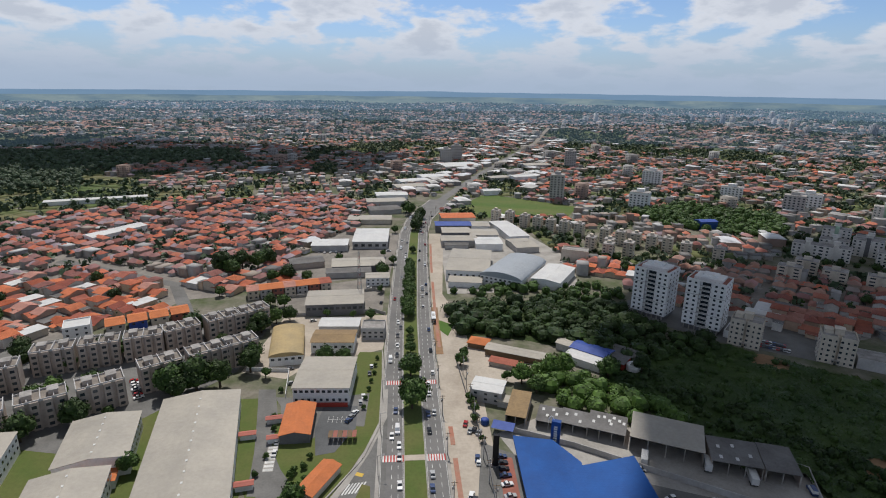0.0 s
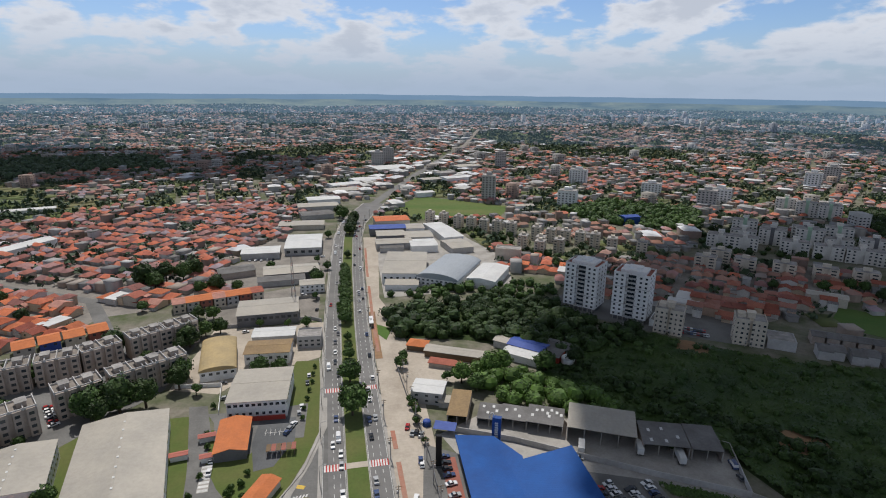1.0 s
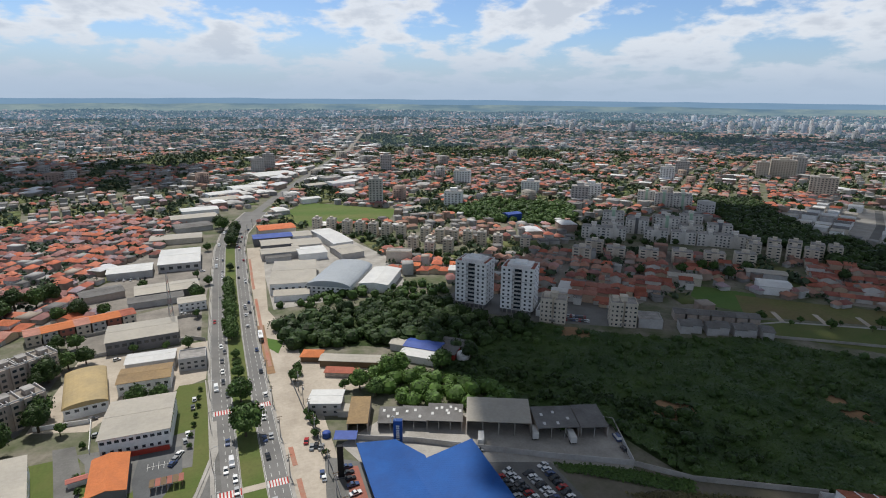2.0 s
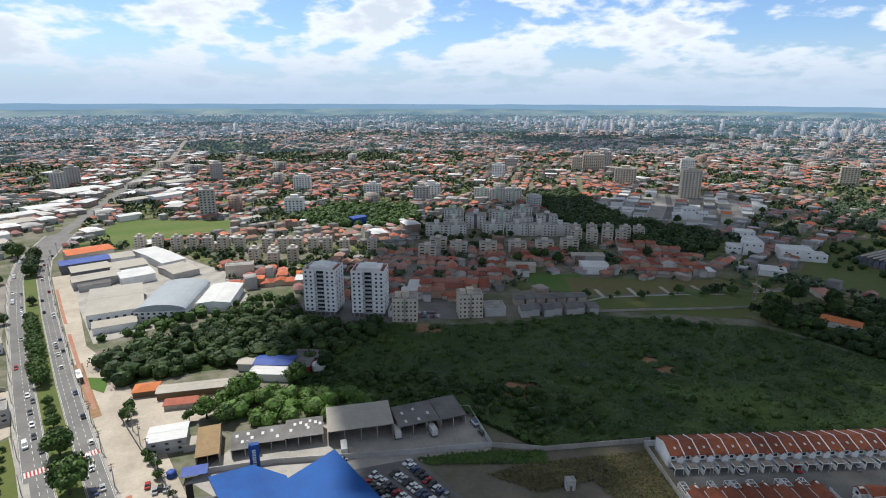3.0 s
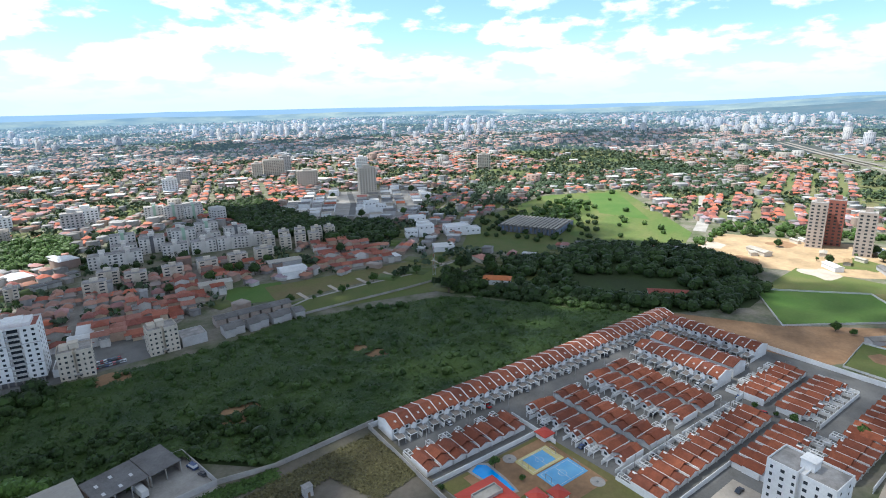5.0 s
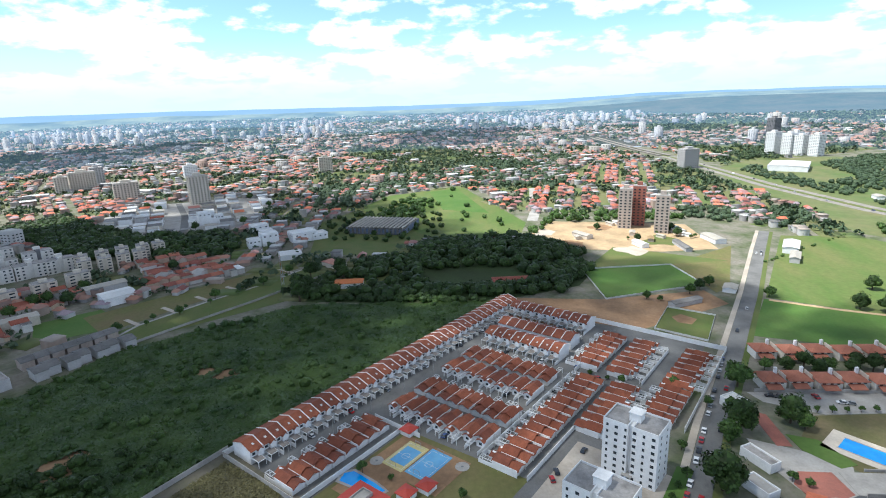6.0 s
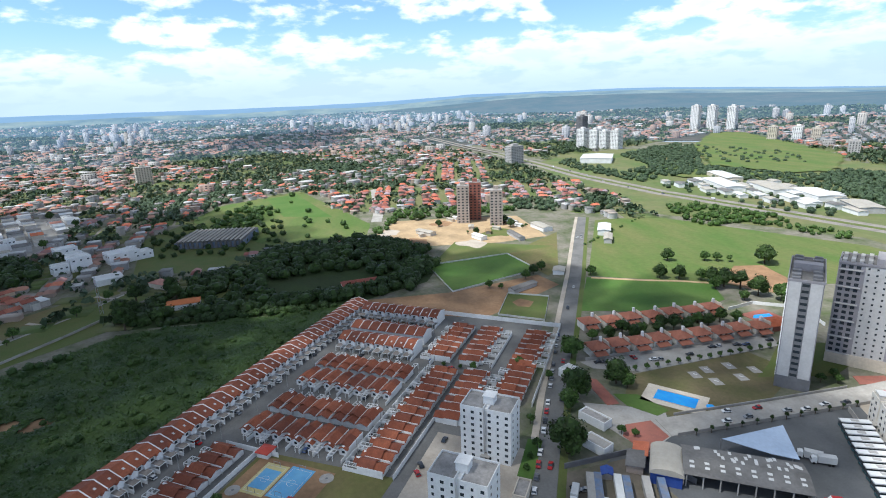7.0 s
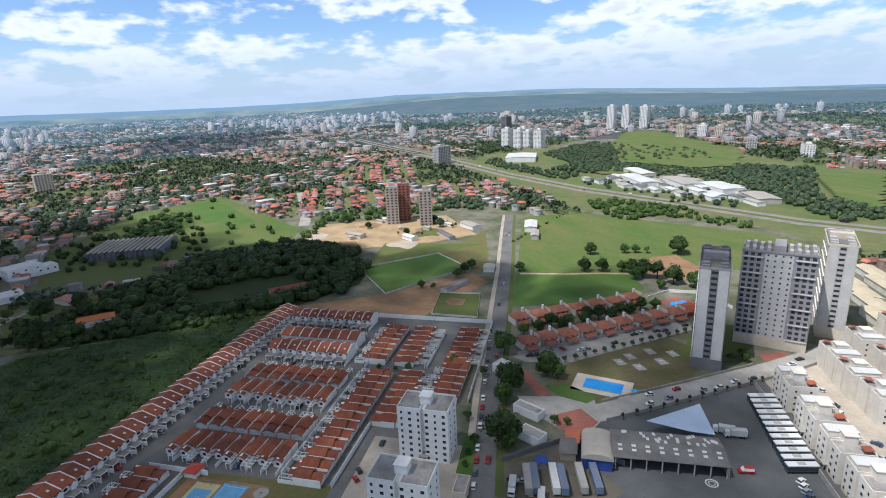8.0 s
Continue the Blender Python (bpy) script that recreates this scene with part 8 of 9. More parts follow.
for x, y, h in ((331, 143, 26), (-47, 291, 34), (972, -63, 40)):
    m_ = make_mast(h)
    m_.matrix_basis = spot(x, y, 20)
hall("villa", "house with a bright orange roof in a wooded garden", 328, 97, -81, 18, 9, 4, 2.0, WHITE_WALL, ORANGE_ROOF, kind="hip", category="house")
hall("villa", "low house with a weathered orange roof", 333, -8, -81, 24, 10, 4, 1.8, BEIGE_WALL, TERRACOTTA, kind="hip", category="house")
hall("villa", "dark red roofed house among trees", 372, 120, 53, 18, 9, 4, 1.8, BEIGE_WALL, TERRACOTTA, kind="hip", category="house")
hall("white_house", "white three-storey house with a flat roof", -172, 236, 30, 11, 11, 8.0, 0.1, WHITE_WALL, PALE_ROOF, kind="flat", category="house", windows_=(("s", 3, 7.0, 1.2, 1.1), ("s", 3, 4.2, 1.2, 1.1)))
for k in range(7):
    hall("terraced_house", "two-storey narrow house with an orange tiled roof", -108 + 6.3 * k, 291 + 2.5 * k, 22, 6.0, 10, 6.2, 1.4, (BEIGE_WALL, GREY_WALL, RED_PAVING)[k % 3], ORANGE_ROOF if k % 3 else TERRACOTTA, group="orange terrace", category="house", windows_=(("s", 2, 4.6, 1.3, 1.2), ("s", 2, 1.6, 1.3, 1.2)))
for k in range(4):
    hall("terraced_house", "orange-roofed house with a coloured front", -159 + 8 * k, 244 + 5.2 * k, 32, 7.8, 11, 5.6, 1.5, (HOUSE_WALL, BLUE_TARP, BEIGE_WALL, RED_PAVING)[k], ORANGE_ROOF, group="orange terrace", category="house", windows_=(("s", 2, 4.2, 1.3, 1.2),))
hall("long_hall", "long pale hall with a white roof among tiled houses", -259, 416, 66, 46, 14, 6, 1.4, WHITE_WALL, PALE_ROOF, category="hall")
hall("long_hall", "long white hall at the edge of the wood", -352, 545, 25, 90, 12, 5, 1.0, WHITE_WALL, PALE_ROOF, category="hall")
SITE_DICE = random.Random(63)
for k in range(34):
    x, y = SITE_DICE.uniform(395, 520), SITE_DICE.uniform(-190, 5)
    if inside(x * K, y * K, PATCHES[[p[0] for p in PATCHES].index("building_site")][3]):
        if k % 3 == 0:
            hall("site_shed", "low shed or stack on a sandy building site", x, y, SITE_DICE.uniform(-20, 40), SITE_DICE.uniform(5, 10), SITE_DICE.uniform(3, 5), 2.8, 0.6, (BEIGE_WALL, WHITE_WALL, BROWN_WALL)[k % 9 // 3], (METAL_ROOF, PALE_ROOF, RUST_ROOF)[k % 9 // 3], group="site sheds", category="shed")
        else:
            tree(("round", "broad", "small")[k % 3], x, y, SITE_DICE.uniform(0.6, 1.0))
for k, (x, y, r) in enumerate(((430, -60, 16), (470, -40, 14), (440, -130, 18), (490, -90, 12), (412, -100, 14))):
    structure("churned_earth", Shape().prism([(x * K + r * (1 + 0.3 * math.sin(3 * a + k)) * math.cos(a), y * K + r * (0.8 + 0.3 * math.cos(2 * a + k)) * math.sin(a)) for a in [i * math.pi / 9 for i in range(18)]], -0.1, 0.11 + 0.004 * k), (EARTH, DUSTY, GRASS)[k % 3])

# halls of the estate beyond the highway
YARD_DICE = random.Random(12)
YARD_PLACES = [(560, -440), (520, -470), (470, -480), (410, -470), (610, -480)]
for k in range(400):
    x, y = YARD_DICE.uniform(392, 640), YARD_DICE.uniform(-556, -380)
    if inside(x, y, [(612, -392), (533, -403), (461, -421), (405, -447), (384, -454), (437, -494), (541, -514), (603, -462)]) and not any(math.hypot(x - a, y - b) < 17 for a, b in YARD_PLACES):
        YARD_PLACES.append((x, y))
        hall("warehouse", YARD_DICE.choice(("white-roofed warehouse beyond the highway", "pale sheet-roofed works beyond the highway")), x, y, -15, YARD_DICE.uniform(14, 24), YARD_DICE.uniform(8, 12), YARD_DICE.uniform(4.0, 6.0), 0.9, WHITE_WALL, YARD_DICE.choice((PALE_ROOF, METAL_ROOF, FIBRE_ROOF, METAL_ROOF)), group="warehouses by the highway", category="warehouse")
for k, (x, y) in enumerate(((914, -1285), (880, -1230), (850, -1160), (810, -1100), (777, -1022), (895, -1190), (840, -1080), (930, -1240), (800, -1050))):
    hall("white_house", "white hillside house among trees far away", x, y, 20 * k, 16, 12, 7, 1.2, WHITE_WALL, PALE_ROOF if k % 2 else TERRACOTTA, group="hillside houses", category="house").matrix_basis = spot(x, y, 20 * k, far_rise(x * K, y * K))
# ---- streets of houses near by, one by one ----
BYWAY = [(-112, 236), (-124, 248), (-141, 277), (-161, 309), (-192, 323), (-260, 352)]
structure("street", Shape().ribbon(plan(BYWAY), -4.0, 4.0, -0.1, 0.11), OLD_ASPHALT, "narrow grey street winding into the old quarter")
QUARTERS = [
    # outline, grid turn, lot width, lot depth, street, category of look
    (plan([(-330, 205), (-204, 212), (-182, 232), (-166, 246), (-150, 262), (-146, 284), (-128, 290), (-112, 302), (-82, 312), (-102, 345), (-100, 372), (-104, 410), (-70, 430), (-80, 500), (-66, 548), (-130, 600), (-250, 560), (-360, 480), (-400, 330)]), -24, 8.3, 11.4, 5.0),
    (plan([(128, 296), (152, 268), (186, 240), (222, 250), (262, 266), (252, 290), (296, 262), (318, 275), (330, 280), (300, 340), (250, 360), (205, 372), (160, 372), (134, 330)]), -38, 8.4, 11.8, 5.5),
    (plan([(80, 345), (104, 340), (130, 318), (142, 345), (122, 376), (104, 366), (86, 372)]), -25, 8.2, 11.4, 4.5),
    (plan([(318, 233), (372, 270), (398, 262), (385, 202), (354, 181), (325, 204)]), -42, 8.6, 12.0, 6.0),
    (plan([(575, 11), (575, -125), (694, -148), (729, -49)]), -8, 9.0, 13.0, 7.0),
    (plan([(756, -93), (718, -203), (975, -262), (974, -152)]), -12, 9.0, 13.0, 7.0),
    (plan([(567, -270), (579, -182), (695, -219), (663, -312)]), -12, 9.0, 13.0, 7.0),
    (plan([(1103, -1131), (1131, -1340), (816, -1261), (710, -1090), (809, -1000), (923, -975)]), -40, 11.0, 16.0, 9.0),
    (plan([(525, -700), (556, -760), (560, -860), (500, -780)]), -40, 11.0, 16.0, 9.0),
]
HOUSE_DICE = random.Random(77)
GARDENS = []    # places of small trees between the houses
FAR_LOTS = []   # plots past the nearest stretch, built with the far town


for q, (outline, turn, width, depth, street) in enumerate(QUARTERS):
    for x, y, a in lots(outline, turn, width, depth, street):
        px, py = x / K, y / K
        if q == 0 and (near_line(px, py, [(-180, 234), (-168, 238), (-132, 262)]) < 8.5 or near_line(px, py, BYWAY) < 8 or px > -112 and py < 308):
            continue
        dice = HOUSE_DICE.random()
        if q < 4 and HOUSE_DICE.random() < 0.5:
            GARDENS.append((x, y))
        if (q == 0 and (py > 318 or px < -255)) or q > 3 or (q == 1 and py > 296) or (q == 2 and py > 350):
            FAR_LOTS.append((x, y, radians(a), 0.3 if q > 6 else 0.86))
            continue
        if dice < 0.10:
            tree(HOUSE_DICE.choice(("round", "small", "broad")), px, py, HOUSE_DICE.uniform(0.8, 1.2))
        elif dice < 0.14:
            flat_roofed = stamp("flat_house", lambda: hall("house", "flat-roofed pale house between tiled roofs", 0, 0, 0, 7.6, 11, 3.4, 0.3, HOUSE_WALL, FIBRE_ROOF, kind="lean", group="houses of the old quarter", category="house"), spot(px, py, a))
        elif dice < 0.17:
            stamp("white_shed", lambda: hall("house", "house under a bright white sheet roof", 0, 0, 0, 7.6, 12, 4.0, 0.4, HOUSE_WALL, PALE_ROOF, kind="lean", group="houses of the old quarter", category="house"), spot(px, py, a))
        else:
            house(HOUSE_DICE.randrange(12) + (12 if q in (1, 3) else 0), px + HOUSE_DICE.uniform(-0.5, 0.5), py + HOUSE_DICE.uniform(-0.8, 0.8), a + HOUSE_DICE.uniform(-3, 3) + (90 if HOUSE_DICE.random() < 0.42 else 0), HOUSE_DICE.uniform(1.02, 1.2))
        if q < 4 and HOUSE_DICE.random() < 0.16 and math.hypot(px, py) < 380:
            tree(HOUSE_DICE.choice(("round", "small", "small", "broad")), px + HOUSE_DICE.choice((-5, 5)), py + HOUSE_DICE.choice((-7, 7)), HOUSE_DICE.uniform(0.5, 0.85))
    if q < 7:
        structure("quarter_ground", Shape().prism(outline, -0.3, 0.05), STREET if q < 4 else MEADOW_FAR)

# ---- the town beyond, too many to count ----
KEEP_CLEAR = [plan(TRADE), plan([(290, 10), (400, -30), (445, -60), (445, -190), (380, -210), (290, -150)])] + [o for n, m, z, o in PATCHES if n not in ("bare_ground",)] + [q[0] for q in QUARTERS] + [plan(o) for o in (
    [(-230, 80), (0, 80), (0, 600), (-66, 600), (-110, 300), (-200, 260)],
    [(0, 80), (110, 80), (310, 0), (420, -200), (310, -380), (100, -300), (40, -60)],
    [(0, 80), (310, 0), (300, 200), (190, 240), (120, 310), (80, 345), (80, 480), (0, 500)],
    [(85, 470), (180, 400), (190, 380), (110, 370)], [(240, 340), (350, 290), (410, 264), (400, 400), (330, 452), (270, 440)],
    [(489, 516), (523, 502), (560, 486), (505, 405), (462, 330), (470, 285), (478, 253), (440, 225), (416, 217), (384, 246), (384, 311), (410, 370), (444, 429)],
    [(200, 470), (262, 440), (300, 460), (330, 520), (260, 580), (190, 540)],
    [(400, 80), (560, 60), (560, 160), (400, 150)], [(400, -200), (560, -230), (560, 0), (400, -40)], [(671, 139), (747, 53), (513, -26), (439, -15), (458, 60), (593, 156)], [(592, -360), (443, -374), (380, -415), (420, -500), (537, -520), (630, -480)],
    [(600, -380), (700, -350), (900, -340), (930, -470), (880, -520), (560, -560), (300, -440)],
    [(620, -430), (900, -400), (1010, -520), (1218, -913), (1164, -958), (921, -873), (617, -720), (450, -720), (316, -506), (345, -480)],
    [(250, -360), (470, -280), (560, -345), (250, -480)],
    [(-660, 830), (-500, 760), (-430, 640), (-517, 600), (-640, 620), (-780, 760)],
    [(-900, 960), (-640, 975), (-418, 1052), (-318, 891), (-424, 843), (-500, 760), (-640, 820), (-900, 900)])]


BOUNDS = [(min(p[0] for p in o), max(p[0] for p in o), min(p[1] for p in o), max(p[1] for p in o)) for o in KEEP_CLEAR]


def solids(name, points, faces, mat, label):
    """Many closed or open pieces alike in build: points (n, k, 3), the faces of one piece."""
    n, k = points.shape[:2]
    f = np.array(faces)
    data = bpy.data.meshes.new(name)
    data.vertices.add(n * k)
    data.vertices.foreach_set("co", np.ascontiguousarray(points, dtype=np.float32).ravel())
    loops = (f[None] + (np.arange(n) * k)[:, None, None]).reshape(-1)
    data.loops.add(len(loops))
    data.loops.foreach_set("vertex_index", loops.astype(np.int32))
    data.polygons.add(n * len(f))
    data.polygons.foreach_set("loop_start", np.arange(0, len(loops), 4, dtype=np.int32))
    data.update(calc_edges=True)
    data.materials.append(mat)
    return tagged(new(name, data), label, "buildings", "", "stuff")


def boxes(c, w, d, z0, z1, turn, top=1.0):
    """Eight corners of many boxes; top: how far the upper face draws in, across and along."""
    n = len(c)
    ca, sa = np.cos(turn), np.sin(turn)
    out = np.zeros((n, 8, 3))
    for k, (i, j, up) in enumerate(((-1, -1, 0), (1, -1, 0), (1, 1, 0), (-1, 1, 0), (-1, -1, 1), (1, -1, 1), (1, 1, 1), (-1, 1, 1))):
        kx, ky = (top if isinstance(top, tuple) else (top, top)) if up else (1.0, 1.0)
        u, v = i * w / 2 * kx, j * d / 2 * ky
        out[:, k, 0] = c[:, 0] + u * ca - v * sa
        out[:, k, 1] = c[:, 1] + u * sa + v * ca
        out[:, k, 2] = (z1 if up else z0)
    return out


def panes_of(c, w, d, h, turn, floors):
    """Rows of panes through many blocks: three to a side on every floor."""
    rows = []
    for f in range(1, floors + 1):
        m = h > f * 3 + 2
        ca, sa, z = np.cos(turn[m]), np.sin(turn[m]), c[m, 2] + f * 3
        for u in (-0.3, 0.0, 0.3):
            x, y = c[m].copy(), c[m].copy()
            x[:, 0], x[:, 1] = c[m, 0] + ca * w[m] * u, c[m, 1] + sa * w[m] * u
            y[:, 0], y[:, 1] = c[m, 0] - sa * d[m] * u, c[m, 1] + ca * d[m] * u
            rows.append(boxes(x, w[m] * 0.15, d[m] + 0.2, z - 0.1, z + 1.0, turn[m]))
            rows.append(boxes(y, w[m] + 0.2, d[m] * 0.15, z - 0.1, z + 1.0, turn[m]))
    return np.concatenate(rows)


SIDES = [(0, 1, 5, 4), (1, 2, 6, 5), (2, 3, 7, 6), (3, 0, 4, 7), (4, 5, 6, 7)]


def far_town():
    dice = np.random.default_rng(17)
    seeds = []
    for k in range(210):
        r, a = 250 + 4200 * dice.random() ** 0.7, radians(dice.uniform(-46, 156))
        seeds.append((r * math.sin(a), r * math.cos(a), dice.uniform(-45, 45)))
    seeds = np.array(seeds)
    tiled, plain, blocks, trees_, small, lawns, sheds = [], [], [], [], [], [], []
    for r0, r1, gap in ((330, 1500, 1.0), (1500, 2000, 1.2), (2000, 2800, 1.45), (2800, 4120, 1.8)):
        w, d, st = 10.5 * gap, 15.5 * gap, 7.5 * gap
        for q, (sx, sy, turn) in enumerate(seeds):
            a = radians(turn)
            ca, sa = math.cos(a), math.sin(a)
            reach = 700
            us = []
            u, k = -reach, 0
            while u < reach:
                us.append(u)
                k += 1
                u += w if k % 9 else w + st
            vs, v, k = [], -reach, 0
            while v < reach:
                vs.append(v)
                k += 1
                v += d if k % 2 else d + st
            U, V = np.meshgrid(us, vs)
            U, V = U.ravel(), V.ravel()
            X, Y = sx + U * ca - V * sa, sy + U * sa + V * ca
            R = np.hypot(X, Y)
            T = np.degrees(np.arctan2(X, Y))
            ok = (R >= r0) & (R < r1) & (T > -46) & (T < 154)
            X, Y = X[ok], Y[ok]
            if not len(X):
                continue
            near = np.argmin((X[:, None] - seeds[None, :, 0]) ** 2 + (Y[:, None] - seeds[None, :, 1]) ** 2, axis=1)
            for x, y in zip(X[near == q], Y[near == q]):
                if math.hypot(x, y) < 2000 and near_line(x, y, AVENUE) < 13 or near_line(x, y, HIGHWAY) < 40 or near_line(x, y, SIDE_ROAD) < 22:
                    continue
                if any(b[0] < x < b[1] and b[2] < y < b[3] and inside(x, y, o) for o, b in zip(KEEP_CLEAR, BOUNDS)):
                    continue
                green = noise.noise(Vector((x / 330, y / 330, 1.5))) + 0.45 * noise.noise(Vector((x / 120, y / 120, 8.0)))
                bearing = math.degrees(math.atan2(x, y))
                if math.hypot(x, y) > 4120 - 1100 * max(0.0, min(1.0, (bearing - 92) / 18)):
                    continue
                if bearing > 96 and math.hypot(x, y) > 650:
                    green += min(0.26, (bearing - 96) / 70)
                rr = math.hypot(x, y)
                if 62 < bearing < 100 and rr < 1500:
                    green += 0.04
                p = dice.random()
                z = far_rise(x, y)
                if green > 0.36:
                    wooded = noise.noise(Vector((x / 70, y / 70, 21.0)))
                    lawns.append((x, y, z, gap, a))
                    if wooded > -0.2 or p < 0.12:
                        trees_.append((x, y, gap * 1.15))
                        small.append((x + dice.uniform(-7, 7), y + dice.uniform(-7, 7), gap))
                    continue
                belt = noise.noise(Vector((x / 58, y / 58, 4.0)))
                red = 0.5 + 0.75 * noise.noise(Vector((x / 240, y / 240, 12.0)))
                trade = near_line(x, y, AVENUE) < 110 and y > 380
                if belt > 0.15:
                    trees_.append((x, y, gap * 1.1))
                    small.append((x + dice.uniform(-6, 6), y + dice.uniform(-6, 6), gap * 0.9))
                    lawns.append((x, y, z, gap, a))
                elif trade and p < 0.16 or p < 0.012:
                    sheds.append((x, y, z, gap, a))
                elif p < 0.17:
                    trees_.append((x, y, gap * 0.95))
                elif p < 0.36 + 0.42 * red:
                    tiled.append((x, y, z, gap, a + (math.pi / 2 if dice.random() < 0.4 else 0)))
                elif p < 0.988 or rr < 700:
                    plain.append((x, y, z, gap, a))
                else:
                    blocks.append((x, y, z, gap, a))
                if dice.random() < 0.45:
                    small.append((x + dice.uniform(-7, 7), y + dice.uniform(-7, 7), gap * 0.6))
    for x, y in GARDENS:
        small.append((x + dice.uniform(-6, 6), y + dice.uniform(-7, 7), dice.uniform(0.45, 0.85)))
    for x, y, a, red in FAR_LOTS:
        p = dice.random()
        if p < 0.15 or noise.noise(Vector((x / 34, y / 34, 2.0))) > (0.42 if y > 0 and x < 600 else 0.2):
            trees_.append((x, y, 1.05))
            small.append((x + dice.uniform(-5, 5), y + dice.uniform(-5, 5), 0.8))
        else:
            (tiled if p < red else plain).append((x + dice.uniform(-0.8, 0.8), y + dice.uniform(-1.2, 1.2), far_rise(x, y), 0.95, a + (math.pi / 2 if dice.random() < 0.3 else 0)))
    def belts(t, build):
        """Build the near pieces and those of each belt of the backdrop apart; the belts get a haze glow."""
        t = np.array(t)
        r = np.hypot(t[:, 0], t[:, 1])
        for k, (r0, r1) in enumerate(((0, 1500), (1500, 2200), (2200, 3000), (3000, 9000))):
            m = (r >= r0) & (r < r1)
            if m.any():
                build(t[m], (lambda mat: mat) if k == 0 else (lambda mat, k=k: hazed_material(mat, k - 1)), k)

    def tiled_houses(t, air, k):
        c, g, a = t[:, :3], t[:, 3], t[:, 4]
        n = len(t)
        wing = np.zeros(n)
        if k < 2:   # a main roof and a lower wing to every plot
            back = np.stack([c[:, 0] - np.sin(a) * 5.6 * g, c[:, 1] + np.cos(a) * 5.6 * g, c[:, 2]], axis=1)
            c, g, a = np.concatenate([c, back]), np.concatenate([g, g]), np.concatenate([a, a + math.pi / 2 * dice.integers(0, 2, n)])
            wing = np.concatenate([np.zeros(n), np.ones(n)])
            n = n * 2
        w = np.where(wing > 0, 5.6, 7.6) * g * dice.uniform(0.8, 1.12, n)
        d = np.where(wing > 0, 5.2, 8.2) * g * dice.uniform(0.8, 1.12, n)
        h = np.where(dice.random(n) < 0.16, 5.4, 2.9) - 0.4 * wing + dice.uniform(-0.15, 0.15, n)
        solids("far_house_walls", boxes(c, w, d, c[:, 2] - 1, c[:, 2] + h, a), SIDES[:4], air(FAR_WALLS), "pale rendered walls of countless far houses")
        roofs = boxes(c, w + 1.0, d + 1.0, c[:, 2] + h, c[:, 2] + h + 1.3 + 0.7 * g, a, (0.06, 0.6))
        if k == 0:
            # Roofs marked old take haze-greyed tiles, more with distance and in one eastern quarter.
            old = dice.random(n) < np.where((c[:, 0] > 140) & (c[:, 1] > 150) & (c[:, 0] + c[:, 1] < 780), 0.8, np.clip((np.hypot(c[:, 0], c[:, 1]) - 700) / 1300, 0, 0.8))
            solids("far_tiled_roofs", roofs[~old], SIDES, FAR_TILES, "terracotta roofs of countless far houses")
            solids("far_weathered_roofs", roofs[old], SIDES, FAR_MUTED, "greyed clay roofs of far houses")
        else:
            solids("far_weathered_roofs", roofs, SIDES, air(FAR_MUTED), "clay roofs of the farthest houses, greyed for haze")

    def plain_houses(t, air, k):
        c, g, a = t[:, :3], t[:, 3], t[:, 4]
        n = len(t)
        w, d = 7.6 * g * dice.uniform(0.7, 1.25, n), 10.0 * g * dice.uniform(0.7, 1.25, n)
        h = dice.choice([3.4, 5.8, 8.4], n, p=[0.55, 0.38, 0.07])
        solids("far_flat_house_walls", boxes(c, w, d, c[:, 2] - 1, c[:, 2] + h, a), SIDES[:4], air(FAR_WALLS), "pale walls of countless flat-roofed far houses")
        solids("far_flat_roofs", boxes(c, w + 0.5, d + 0.5, c[:, 2] + h, c[:, 2] + h + 0.5, a), SIDES, air(FAR_FLAT), "grey and white flat roofs of far houses")

    def mid_rises(t, air, k):
        c, a = t[:, :3], t[:, 4]
        n = len(t)
        w, d, h = dice.uniform(11, 16, n), dice.uniform(12, 24, n), dice.uniform(8, 19, n)
        solids("far_apartment_walls", boxes(c, w, d, c[:, 2] - 1, c[:, 2] + h, a), SIDES, air(FAR_WALLS), "pale mid-rise blocks scattered over the town")
        solids("far_apartment_windows", panes_of(c, w, d, h, a, 6), SIDES[:4], air(GLASS), "dark window rows of far mid-rise blocks")

    def far_sheds(t, air, k):
        c, a = t[:, :3], t[:, 4]
        n = len(t)
        w, d, h = dice.uniform(12, 20, n), dice.uniform(14, 26, n), dice.uniform(4.5, 8, n)
        solids("far_shed_walls", boxes(c, w, d, c[:, 2] - 1, c[:, 2] + h, a), SIDES[:4], air(FAR_WALLS), "pale walls of far sheds and shops")
        solids("far_shed_roofs", boxes(c, w + 0.6, d + 0.6, c[:, 2] + h, c[:, 2] + h + 1.2, a, (0.05, 1.0)), SIDES, air(FAR_SHEET), "white and grey sheet roofs of far sheds")

    def far_lawns(t, air, k):
        c, g, a = t[:, :3], t[:, 3], t[:, 4]
        grass_ = boxes(c, 14.5 * g, 19.5 * g, c[:, 2] - 1, c[:, 2] + np.where(g > 1.1, 1.1, 0.2) + dice.uniform(0, 0.5, len(c)), a)
        solids("far_grass", grass_, SIDES, air(MEADOW_FAR), "rough grass plots between the far houses")

    def high_rises(t, air, k):
        c, w, d, h, a = t[:, :3], t[:, 3], t[:, 4], t[:, 5], t[:, 6]
        solids("far_tower_walls", boxes(c, w, d, c[:, 2] - 2, c[:, 2] + h, a), SIDES, air(FAR_TOWERS), "pale high-rise towers of the distant centre")
        solids("far_tower_heads", boxes(c, w * 0.4, d * 0.4, c[:, 2] + h, c[:, 2] + h + 4, a), SIDES, air(FAR_WALLS), "lift rooms on distant towers")
